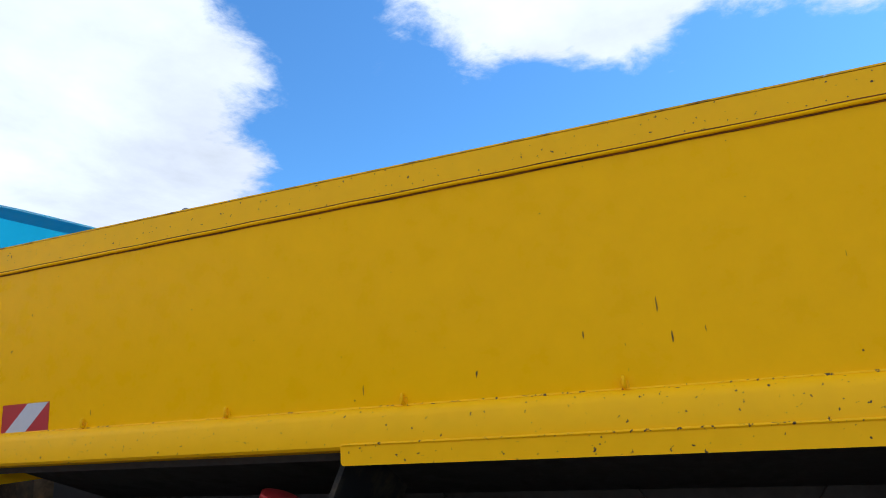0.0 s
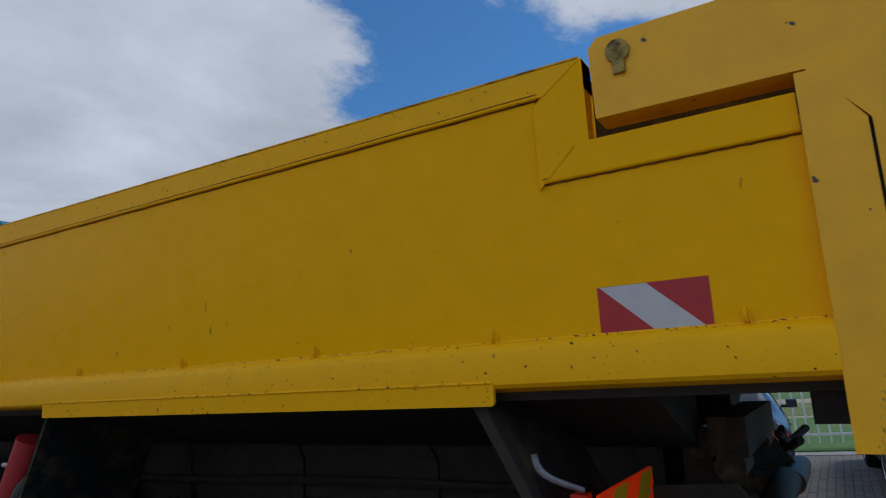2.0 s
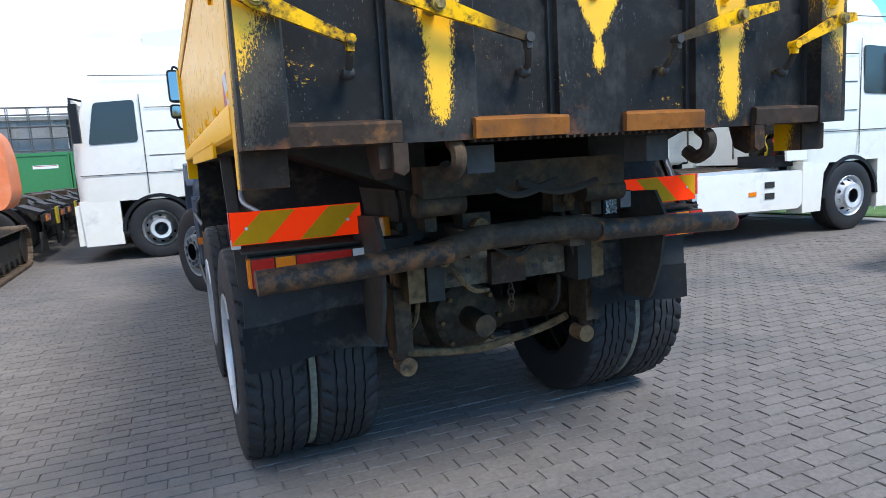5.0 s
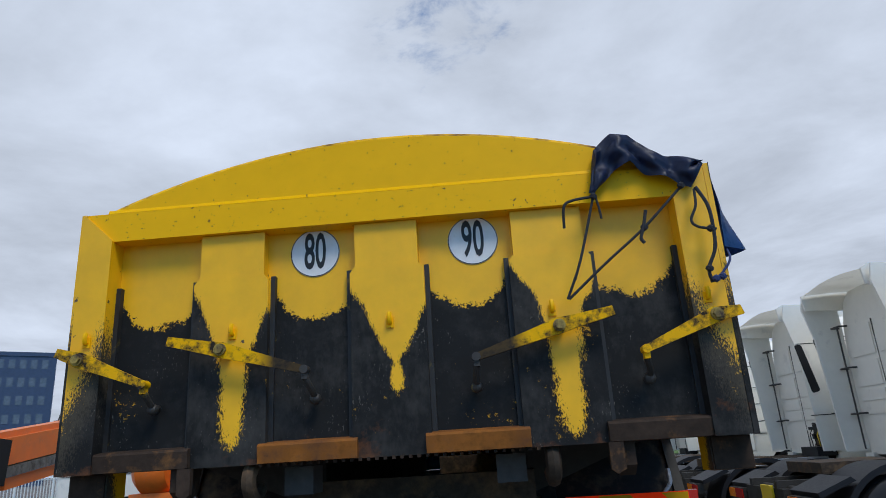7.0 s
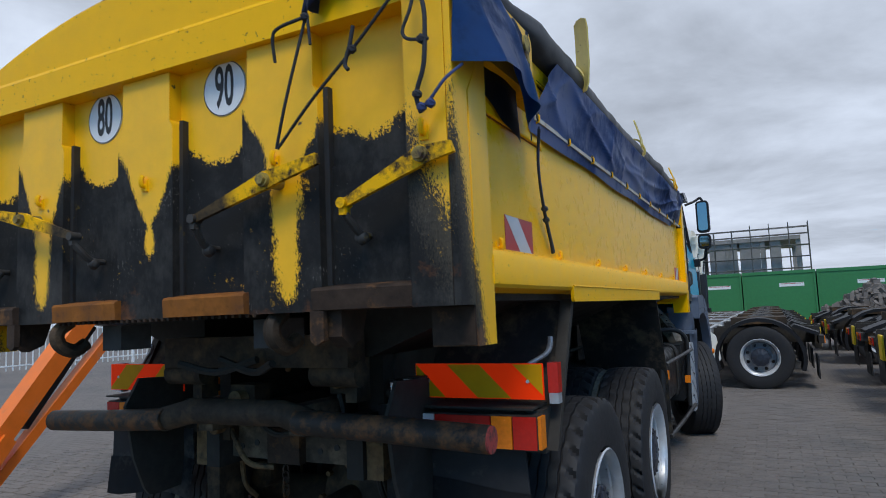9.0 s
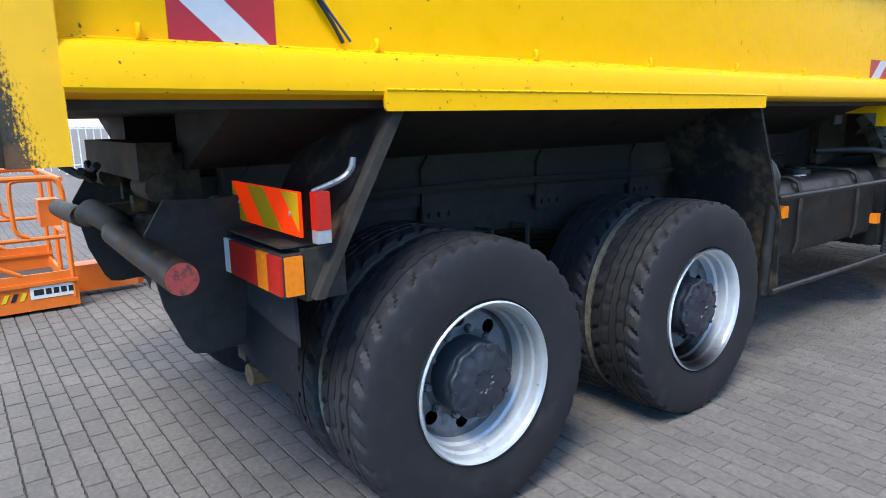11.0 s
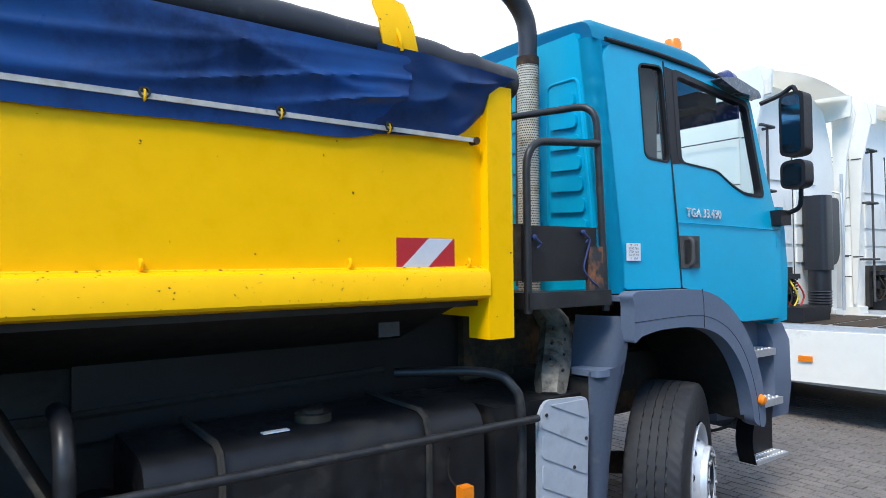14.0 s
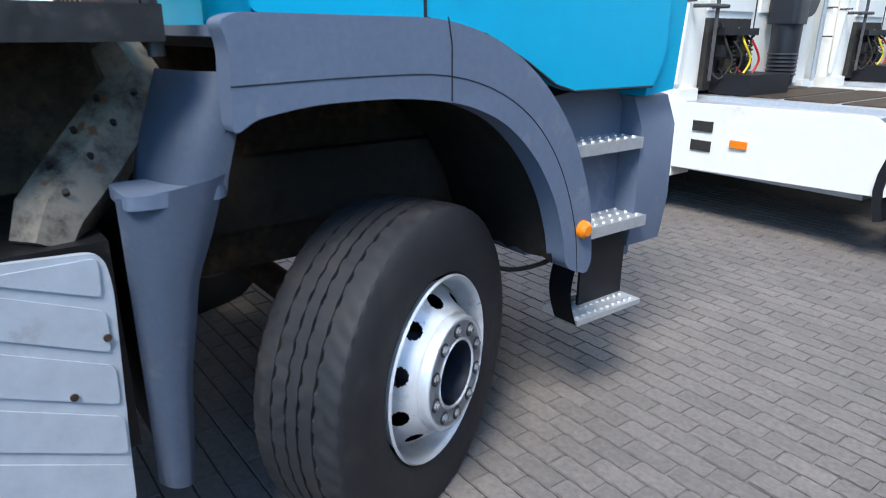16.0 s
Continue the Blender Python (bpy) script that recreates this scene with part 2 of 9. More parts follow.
m_fence = material("white fence paint", (0.76, 0.77, 0.75), 0.45, vary=0.05, grain=20, bump=0.05)
m_grass = material("mown grass", (0.075, 0.16, 0.022), 0.9, vary=0.35, grain=12, bump=0.6, dirt=(0.14, 0.17, 0.05), dirt_at=0.58, dirt_scale=0.35)
m_drygrass = material("rough yellow-green grass", (0.13, 0.16, 0.03), 0.9, vary=0.35, grain=10, bump=0.6, dirt=(0.18, 0.17, 0.06), dirt_at=0.55, dirt_scale=0.5)
m_mirror = material("mirror glass", (0.26, 0.28, 0.30), 0.03, metal=1.0, vary=0.01, bump=0)

m_buffer = material("grey rubber buffer", (0.075, 0.07, 0.066), 0.8, vary=0.3, grain=20, bump=0.3)
m_bar = material("scuffed black bar", (0.032, 0.026, 0.021), 0.50, vary=0.3, grain=22, bump=0.4, dirt=(0.19, 0.085, 0.035), dirt_at=0.54, dirt_scale=14, spec=0.28)
m_redworn = material("worn red paint", (0.42, 0.05, 0.04), 0.7, vary=0.2, grain=40, bump=0.4, dirt=(0.06, 0.035, 0.03), dirt_at=0.53, dirt_scale=40)
m_rail = material("black rail paint", (0.020, 0.020, 0.021), 0.42, vary=0.25, grain=24, bump=0.15, dirt=(0.045, 0.04, 0.035), dirt_at=0.62, dirt_scale=14, spec=0.4)
m_flap = material("dusty rubber flap", (0.028, 0.028, 0.030), 0.72, vary=0.2, grain=18, bump=0.2, dirt=(0.10, 0.09, 0.08), dirt_at=0.58, dirt_scale=5, spec=0.22)
m_dusty = material("dusty black sheet", (0.018, 0.018, 0.018), 0.7, vary=0.3, grain=20, bump=0.3, dirt=(0.085, 0.066, 0.042), dirt_at=0.55, dirt_scale=5, spec=0.22)
# dark blue patches, and the darker copy below, stand in for shaded folds
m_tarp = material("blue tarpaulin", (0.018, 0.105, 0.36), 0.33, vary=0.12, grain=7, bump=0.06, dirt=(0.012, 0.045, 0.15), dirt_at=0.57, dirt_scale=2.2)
m_tarp_mid = material("shaded blue tarpaulin", (0.014, 0.068, 0.23), 0.36, vary=0.15, grain=7, bump=0.08, dirt=(0.010, 0.030, 0.09), dirt_at=0.54, dirt_scale=3.0)
m_tarp_dark = material("black tarpaulin", (0.018, 0.019, 0.024), 0.5, vary=0.2, grain=12, bump=0.2, dirt=(0.08, 0.075, 0.07), dirt_at=0.62, dirt_scale=8)
m_rope = material("dark rope", (0.02, 0.022, 0.03), 0.8, vary=0.4, grain=90, bump=0.6)
m_bluerope = material("blue rope", (0.025, 0.045, 0.15), 0.7, vary=0.3, grain=90, bump=0.5)
m_mesh = material("pale heat shield paint", (0.56, 0.49, 0.38), 0.6, vary=0.15, grain=20, bump=0.2, dirt=(0.30, 0.18, 0.07), dirt_at=0.58, dirt_scale=9)
m_shield = material("sooty steel shield", (0.25, 0.215, 0.165), 0.55, metal=0.15, vary=0.25, grain=14, bump=0.5, dirt=(0.035, 0.026, 0.020), dirt_at=0.53, dirt_scale=7, chips=(0.17, 0.08, 0.035), chip_scale=18, chip_at=0.64)
m_duct = material("black moulded plastic", (0.020, 0.021, 0.025), 0.38, vary=0.15, grain=30, bump=0.05, spec=0.5)
m_trim = material("black trim", (0.014, 0.014, 0.016), 0.5, vary=0.15, grain=40, bump=0.1, spec=0.22)
m_interior = material("dark cab interior", (0.03, 0.032, 0.036), 0.8, vary=0.2, grain=20, bump=0.1)
m_blackbox = material("black painted sheet", (0.012, 0.012, 0.013), 0.42, vary=0.2, grain=14, bump=0.1, dirt=(0.024, 0.021, 0.018), dirt_at=0.60, dirt_scale=6, spec=0.35)
m_chrome = material("chrome badge", (0.75, 0.77, 0.80), 0.25, metal=0.8, vary=0.05, grain=50, bump=0.0)
m_visor = material("dark blue plastic", (0.02, 0.03, 0.12), 0.25, vary=0.1, grain=20, bump=0.0)
m_cover = material("pale grey metal cover", (0.36, 0.385, 0.415), 0.5, vary=0.08, grain=20, bump=0.1, dirt=(0.25, 0.24, 0.23), dirt_at=0.68, dirt_scale=8)
m_redworn2 = material("red plastic", (0.40, 0.025, 0.03), 0.4, vary=0.08, grain=20, bump=0.05)
m_worn = material("rust-stained black steel", (0.03, 0.03, 0.032), 0.6, vary=0.3, grain=20, bump=0.3, dirt=(0.25, 0.09, 0.03), dirt_at=0.54, dirt_scale=14)
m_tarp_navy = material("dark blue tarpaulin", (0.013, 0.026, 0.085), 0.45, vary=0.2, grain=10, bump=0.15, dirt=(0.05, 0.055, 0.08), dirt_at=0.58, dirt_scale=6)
m_batten = material("weathered aluminium batten", (0.50, 0.47, 0.40), 0.6, vary=0.15, grain=20, bump=0.2, dirt=(0.28, 0.2, 0.1), dirt_at=0.6, dirt_scale=9)

def paving_material():
    """Running bond of concrete blocks, rows along x; the real blocks near the truck lie in step with it."""
    mt = material("block paving", (0.158, 0.140, 0.127), 0.85, vary=0.20, grain=30, bump=0.35, dirt=(0.10, 0.095, 0.09), dirt_at=0.58, dirt_scale=0.5)
    nt = mt.node_tree
    N, L = nt.nodes.new, nt.links.new
    bs = nt.nodes["Principled BSDF"]
    old = bs.inputs["Base Color"].links[0].from_socket
    geo, br, mx = N("ShaderNodeNewGeometry"), N("ShaderNodeTexBrick"), N("ShaderNodeMix")
    L(geo.outputs["Position"], br.inputs["Vector"])
    br.inputs["Scale"].default_value = 1.0
    br.inputs["Brick Width"].default_value, br.inputs["Row Height"].default_value, br.inputs["Mortar Size"].default_value = 0.2, 0.1, 0.004
    br.inputs["Color1"].default_value, br.inputs["Color2"].default_value, br.inputs["Mortar"].default_value = (0.94, 0.94, 0.94, 1), (1.07, 1.06, 1.05, 1), (0.30, 0.32, 0.31, 1)
    br.offset = 0.5
    mx.data_type, mx.blend_type = "RGBA", "MULTIPLY"
    mx.inputs["Factor"].default_value = 1.0
    L(old, mx.inputs["A"])
    L(br.outputs["Color"], mx.inputs["B"])
    L(mx.outputs["Result"], bs.inputs["Base Color"])
    return mt


m_ground = paving_material()
m_block = material("concrete paving block", (0.162, 0.143, 0.129), 0.85, vary=0.22, grain=40, bump=0.5, dirt=(0.10, 0.095, 0.09), dirt_at=0.58, dirt_scale=0.5, per_island=0.09, chips=(0.42, 0.40, 0.37), chip_scale=42, chip_at=0.76)
m_block_one = material("concrete paving block, single", (0.162, 0.143, 0.129), 0.85, vary=0.22, grain=40, bump=0.5, dirt=(0.10, 0.095, 0.09), dirt_at=0.58, dirt_scale=0.5, per_object=0.09, chips=(0.42, 0.40, 0.37), chip_scale=42, chip_at=0.76)
m_leaf = material("tree foliage", (0.034, 0.066, 0.022), 0.8, vary=0.3, grain=3, bump=0.0, per_island=0.45)
m_bark = material("bark", (0.07, 0.05, 0.035), 0.9, vary=0.3, grain=14, bump=0.6)
m_brick = material("brown brickwork", (0.115, 0.075, 0.060), 0.85, vary=0.2, grain=16, bump=0.3)
m_roof = material("brown roof tiles", (0.050, 0.036, 0.031), 0.8, vary=0.2, grain=12, bump=0.4)
m_earth = material("sandy path", (0.34, 0.29, 0.21), 0.9, vary=0.2, grain=6, bump=0.4)
m_concrete = material("grey concrete", (0.30, 0.29, 0.28), 0.85, vary=0.15, grain=5, bump=0.3)
m_office = material("dark blue office wall", (0.035, 0.055, 0.11), 0.4, vary=0.1, grain=2, bump=0.0)
m_track = material("worn track steel", (0.17, 0.12, 0.08), 0.6, metal=0.3, vary=0.3, grain=20, bump=0.4, dirt=(0.08, 0.05, 0.03), dirt_at=0.55, dirt_scale=9)
m_plate = material("yellow number plate", (0.75, 0.45, 0.01), 0.4, vary=0.03, grain=20, bump=0.0)
m_tagyellow = material("yellow plastic tag", (0.80, 0.55, 0.01), 0.5, vary=0.05, grain=20, bump=0.0)
m_pink = material("faded orange cowl", (0.80, 0.21, 0.075), 0.5, vary=0.1, grain=6, bump=0.05, dirt=(0.8, 0.36, 0.22), dirt_at=0.55, dirt_scale=1.2)
m_rust_dark = material("dark rusty steel", (0.050, 0.032, 0.022), 0.8, vary=0.4, grain=24, bump=0.5, dirt=(0.20, 0.09, 0.03), dirt_at=0.62, dirt_scale=7, spec=0.2)
m_hubgrey = material("grey hub steel", (0.30, 0.31, 0.33), 0.45, metal=0.5, vary=0.2, grain=40, bump=0.2, dirt=(0.07, 0.065, 0.06), dirt_at=0.58, dirt_scale=20)
m_plategrey = material("greasy grey steel", (0.090, 0.068, 0.048), 0.75, vary=0.4, grain=24, bump=0.6, dirt=(0.19, 0.14, 0.09), dirt_at=0.57, dirt_scale=8, spec=0.2)

# ---- mesh helpers ----
def thing(name, label, category, at=(0, 0, 0), group="", kind=""):
    ob = new(name)
    ob.empty_display_size = 0.2
    ob.matrix_world = Matrix.Translation(at) if not isinstance(at, Matrix) else at
    return tagged(ob, label, category, group, kind)


def part(name, bm, mt, parent=None, label="", bevel=0.0, smooth=38.0, seg=1):
    """Links a bmesh as one mesh object under a thing or under a part."""
    if bevel:
        ed = [e for e in bm.edges if len(e.link_faces) == 2 and e.calc_face_angle(0) > 0.5]
        bmesh.ops.bevel(bm, geom=ed, offset=bevel, segments=seg, affect="EDGES", clamp_overlap=True)
    bmesh.ops.recalc_face_normals(bm, faces=bm.faces)
    me = bpy.data.meshes.new(name)
    bm.to_mesh(me)
    bm.free()
    for mm in (mt if isinstance(mt, (list, tuple)) else [mt]):
        me.materials.append(mm)
    me.polygons.foreach_set("use_smooth", [True] * len(me.polygons))
    me.set_sharp_from_angle(angle=radians(smooth))
    ob = new(name, me)
    if parent:
        ob.parent = parent
        ob.matrix_parent_inverse = Matrix.Identity(4)
    if label:
        ob["label"] = label
    return ob


def B():
    return bmesh.new()


def box(bm, x0, x1, y0, y1, z0, z1, m=None, mi=0):
    vs = [Vector((x, y, z)) for x in (x0, x1) for y in (y0, y1) for z in (z0, z1)]
    if m:
        vs = [m @ v for v in vs]
    v = [bm.verts.new(c) for c in vs]
    for f in ((0, 1, 3, 2), (4, 6, 7, 5), (0, 4, 5, 1), (2, 3, 7, 6), (0, 2, 6, 4), (1, 5, 7, 3)):
        bm.faces.new([v[i] for i in f]).material_index = mi
    return bm


def prism(bm, pts, axis, a, b, m=None, mi=0):
    """A polygon (in the two other axes, in order) drawn out along an axis from a to b."""
    k = "xyz".index(axis)

    def put(p, c):
        q = list(p)
        q.insert(k, c)
        q = Vector(q)
        return bm.verts.new(m @ q if m else q)
    lo, hi = [put(p, a) for p in pts], [put(p, b) for p in pts]
    n = len(pts)
    for i in range(n):
        bm.faces.new((lo[i], lo[(i + 1) % n], hi[(i + 1) % n], hi[i])).material_index = mi
    bm.faces.new(lo[::-1]).material_index = mi
    bm.faces.new(hi).material_index = mi
    return bm


def ring_frame(d):
    d = d.normalized()
    u = d.cross(Vector((0, 0, 1)) if abs(d.z) < 0.9 else Vector((1, 0, 0))).normalized()
    return u, d.cross(u)


def cyl(bm, p0, p1, r0, r1=None, n=16, mi=0):
    p0, p1 = Vector(p0), Vector(p1)
    r1 = r0 if r1 is None else r1
    u, w = ring_frame(p1 - p0)
    a = [bm.verts.new(p0 + (u * math.cos(t) + w * math.sin(t)) * r0) for t in (2 * math.pi * i / n for i in range(n))]
    b = [bm.verts.new(p1 + (u * math.cos(t) + w * math.sin(t)) * r1) for t in (2 * math.pi * i / n for i in range(n))]
    for i in range(n):
        bm.faces.new((a[i], a[(i + 1) % n], b[(i + 1) % n], b[i])).material_index = mi
    bm.faces.new(a[::-1]).material_index = mi
    bm.faces.new(b).material_index = mi
    return bm


def curve_points(pts, n=6):
    """A smooth line through the points."""
    P = [Vector(p) for p in pts]
    P = [P[0] * 2 - P[1]] + P + [P[-1] * 2 - P[-2]]
    out = []
    for i in range(1, len(P) - 2):
        for k in range(n):
            t = k / n
            a, b, c, d = P[i - 1], P[i], P[i + 1], P[i + 2]
            out.append(0.5 * ((2 * b) + (c - a) * t + (2 * a - 5 * b + 4 * c - d) * t * t + (3 * b - a - 3 * c + d) * t ** 3))
    return out + [P[-2]]


def filleted(pts, r, n=6):
    """A line through the points with its inner corners rounded."""
    P = [Vector(p) for p in pts]
    out = [P[0]]
    for a, b, c in zip(P, P[1:], P[2:]):
        u, w = (a - b), (c - b)
        q = min(r, u.length * 0.45, w.length * 0.45)
        p0, p1 = b + u.normalized() * q, b + w.normalized() * q
        out += [p0 * (1 - t) ** 2 + b * 2 * t * (1 - t) + p1 * t * t for t in (i / n for i in range(n + 1))]
    return out + [P[-1]]


def tube(bm, pts, r, n=8, smooth=0, mi=0):
    """A pipe along points; r may be a list."""
    P = curve_points(pts, smooth) if smooth else [Vector(p) for p in pts]
    rs = r if isinstance(r, (list, tuple)) else [r] * len(P)
    if len(rs) != len(P):
        rs = list(np.interp(np.linspace(0, 1, len(P)), np.linspace(0, 1, len(rs)), rs))
    rings, ref = [], None
    for i, p in enumerate(P):
        d = (P[min(i + 1, len(P) - 1)] - P[max(i - 1, 0)]).normalized()
        if ref is None:
            ref = ring_frame(d)[0]
        ref = (ref - d * ref.dot(d)).normalized()
        w = d.cross(ref)
        rings.append([bm.verts.new(p + (ref * math.cos(t) + w * math.sin(t)) * rs[i]) for t in (2 * math.pi * k / n for k in range(n))])
    for a, b in zip(rings, rings[1:]):
        for k in range(n):
            bm.faces.new((a[k], a[(k + 1) % n], b[(k + 1) % n], b[k])).material_index = mi
    bm.faces.new(rings[0][::-1]).material_index = mi
    bm.faces.new(rings[-1]).material_index = mi
    return bm


def lathe(bm, prof, m=None, n=48, mi=0, close=False):
    """A profile of (along x, radius) turned about the x axis."""
    m = m or Matrix.Identity(4)
    rings = [[bm.verts.new(m @ Vector((x, r * math.cos(t), r * math.sin(t)))) for t in (2 * math.pi * k / n for k in range(n))] for x, r in prof]
    pairs = list(zip(rings, rings[1:])) + ([(rings[-1], rings[0])] if close else [])
    for a, b in pairs:
        for k in range(n):
            bm.faces.new((a[k], a[(k + 1) % n], b[(k + 1) % n], b[k])).material_index = mi
    if not close:
        for ring in (rings[0][::-1], rings[-1]):
            bm.faces.new(ring).material_index = mi
    return bm


def disc(bm, c, axis, r, n=32, thick=0.002, mi=0):
    d = Vector(axis).normalized()
    return cyl(bm, Vector(c) - d * thick / 2, Vector(c) + d * thick / 2, r, n=n, mi=mi)


def round_poly(pts, r, n=4):
    """A polygon with rounded corners."""
    out = []
    P = [Vector(p) for p in pts]
    for i, p in enumerate(P):
        a, b = P[i - 1], P[(i + 1) % len(P)]
        ra = min(r, (a - p).length * 0.45, (b - p).length * 0.45)
        s, e = p + (a - p).normalized() * ra, p + (b - p).normalized() * ra
        for k in range(n + 1):
            t = k / n
            out.append(tuple(s * (1 - t) ** 2 + p * 2 * t * (1 - t) + e * t * t))
    return out


def sheet(bm, f, nu, nv, thick=0.0, mi=0):
    """A grid of f(u, v), u and v from 0 to 1, with a thickness."""
    g = [[bm.verts.new(f(i / nu, j / nv)) for j in range(nv + 1)] for i in range(nu + 1)]
    fs = [bm.faces.new((g[i][j], g[i + 1][j], g[i + 1][j + 1], g[i][j + 1])) for i in range(nu) for j in range(nv)]
    for q in fs:
        q.material_index = mi
    if thick:
        bmesh.ops.solidify(bm, geom=fs, thickness=thick)
    return bm

# ---- ground ----
GZ = -0.047
bm = B()
v = [bm.verts.new(c) for c in ((-900, -900, GZ - 0.006), (900, -900, GZ - 0.006), (900, 900, GZ - 0.006), (-900, 900, GZ - 0.006))]
bm.faces.new(v)
ground = tagged(part("ground", bm, m_ground), "grey concrete block paving of a truck yard", "ground", kind="structure")
# beyond the east fence: verge, path, meadow, each a thin slab on the ground

# ---- the dump truck: its body, nose towards +y, tailgate at y = -0.09 ----
truck = thing("dump_truck", "yellow three-axle dump truck with turquoise cab, parked", "dump truck")


def side(s, word):
    """One flank of the load body; s = -1 or 1."""
    X = lambda a: s * a
    PF = 1.208 if s < 0 else 1.188      # the panel's outer face
    BF = PF + 0.010                     # the bands' outer face
    bm = B()
    prism(bm, [(0.10, 1.60), (5.20, 1.60), (5.20, 2.40), (0.81, 2.40), (0.81, 2.15), (0.10, 2.15)], "x", X(1.14), X(PF))
    wall = part("side_panel", bm, m_yellow, truck, "yellow steel side panel with paint chips")
    # top band with a mitred step down at the rear
    bm = B()
    prism(bm, [(0.81, 2.368), (5.24, 2.374), (5.24, 2.488), (0.655, 2.452), (0.655, 2.36)], "x", X(1.14), X(BF))
    part("top_band", bm, m_yellow_edge, truck, bevel=0.006)
    # worn lip along the top
    bm = B()
    prism(bm, [(0.665, 2.4535), (5.235, 2.4895), (5.235, 2.4945), (0.665, 2.4585)], "x", X(1.15), X(BF + 0.002))
    part("top_lip", bm, m_lip, truck, "worn top edge with rust spots", bevel=0.001)
    bm = B()
    prism(bm, [(0.812, 2.09), (0.812, 2.345), (0.655, 2.450), (0.655, 2.20), (0.70, 2.197)], "x", X(1.14), X(BF + 0.0005))
    part("step_band", bm, m_yellow, truck, bevel=0.005)
    bm = B()
    prism(bm, [(0.145, 2.112), (0.78, 2.112), (0.69, 2.203), (0.145, 2.203)], "x", X(1.15), X(BF + 0.002))
    part("lower_band", bm, m_yellow, truck, bevel=0.005)
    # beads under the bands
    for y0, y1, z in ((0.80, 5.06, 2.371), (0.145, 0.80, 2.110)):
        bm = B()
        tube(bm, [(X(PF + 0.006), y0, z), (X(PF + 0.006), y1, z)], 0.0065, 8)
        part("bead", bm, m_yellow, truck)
        # brown lines paint the bead's shadow together with the rusty weld gap
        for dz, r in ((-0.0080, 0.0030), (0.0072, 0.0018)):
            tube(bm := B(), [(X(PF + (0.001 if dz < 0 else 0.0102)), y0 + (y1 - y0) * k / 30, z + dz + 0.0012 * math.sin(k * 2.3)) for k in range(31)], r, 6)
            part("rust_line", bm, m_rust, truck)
    bm = B()
    tube(bm, [(X(BF), 0.812, 2.09), (X(BF + 0.001), 0.815, 2.34), (X(BF + 0.001), 0.665, 2.448)], 0.0016, 6)
    part("weld_seam", bm, m_yellow, truck)
    bm = B()
    tube(bm, [(X(BF + 0.002), 0.81, 2.088), (X(BF + 0.002), 0.695, 2.196)], 0.0020, 6)
    part("weld_seam", bm, m_yellow, truck)
    # inner wall behind the hinge arm, coloured dark for the shade in the gap
    bm = B()
    box(bm, X(1.00), X(1.03), 0.04, 0.90, 2.10, 2.46)
    part("inner_wall", bm, m_plategrey, truck, "dark grey inner wall of the load body, for the shaded gap")
    # rail along the foot of the panel
    bm = B()
    prism(bm, [(X(PF - 0.004), 1.662), (X(PF + 0.006), 1.664), (X(1.232), 1.652), (X(1.246), 1.630), (X(1.246), 1.548), (X(1.236), 1.537), (X(1.02), 1.500), (X(1.02), 1.60), (X(PF - 0.004), 1.62)], "y", 0.14, 5.098)
    part("side_rail", bm, m_yellow_edge, truck, "yellow side rail, paint chipped along its edge", bevel=0.003)
    bm = B()
    tube(bm, [(X(PF + 0.002), 0.145, 1.664), (X(PF + 0.002), 5.09, 1.664)], 0.006, 6)
    part("weld_seam", bm, m_seam, truck)
    bm = B()
    prism(bm, [(0.985, 1.553), (0.985, 1.500), (0.993, 1.489), (3.255, 1.489), (3.262, 1.497), (3.262, 1.553)], "x", X(1.236), X(1.249))
    part("skirt", bm, m_yellow_edge, truck, bevel=0.002)
    bm = B()
    tube(bm, [(X(1.248), 0.99, 1.553), (X(1.248), 3.255, 1.553)], 0.005, 6)
    part("weld_seam", bm, m_seam, truck)
    # lashing hooks
    for y in (0.32, 0.991, 1.666, 2.35, 3.045, 3.75, 4.46, 5.02):
        bm = B()
        tube(bm, [(X(PF), y, 1.672), (X(PF + 0.013), y, 1.672), (X(PF + 0.018), y, 1.682), (X(PF + 0.016), y, 1.696), (X(PF + 0.009), y, 1.699)], 0.0065, 6, smooth=3)
        box(bm, X(PF - 0.002), X(PF + 0.004), y - 0.013, y + 0.013, 1.664, 1.690)
        part("lashing_hook", bm, m_yellow_edge, truck)
    # posts
    bm = B()
    prism(bm, [(0.012, 1.372), (0.142, 1.372), (0.142, 2.240), (0.105, 2.240), (0.012, 2.100)], "x", X(1.10), X(1.243))
    part("rear_post", bm, m_post, truck, "yellow corner post with black tar stains", bevel=0.004)
    bm = B()
    prism(bm, [(5.096, 1.360), (5.235, 1.360), (5.235, 2.440), (5.12, 2.440), (5.096, 2.33)], "x", X(1.10), X(1.236))
    part("front_post", bm, m_yellow, truck, bevel=0.004)
    # red and white warning stickers
    for y0, z0 in ((0.392, 1.650), (4.668, 1.644)):
        n = -1 if s < 0 else 1
        bm = B()
        box(bm, X(PF + 0.0005), X(PF + 0.0015), y0, y0 + 0.283, z0 + 0.006, z0 + 0.140)
        st = part("warning_sticker", bm, m_red, truck, "red reflective sticker with a white diagonal stripe")
        a, b = (y0 + 0.006, z0 + 0.139), (y0 + 0.13, z0 + 0.139)
        c, d = (y0 + 0.277, z0 + 0.007), (y0 + 0.153, z0 + 0.007)
        if (s < 0) == (y0 < 2):
            mir = lambda p: (2 * y0 + 0.283 - p[0], p[1])
            a, b, c, d = mir(a), mir(b), mir(c), mir(d)
        bm = B()
        prism(bm, [a, b, c, d], "x", X(PF + 0.001), X(PF + 0.0022))
        part("white_stripe", bm, m_silver, st)


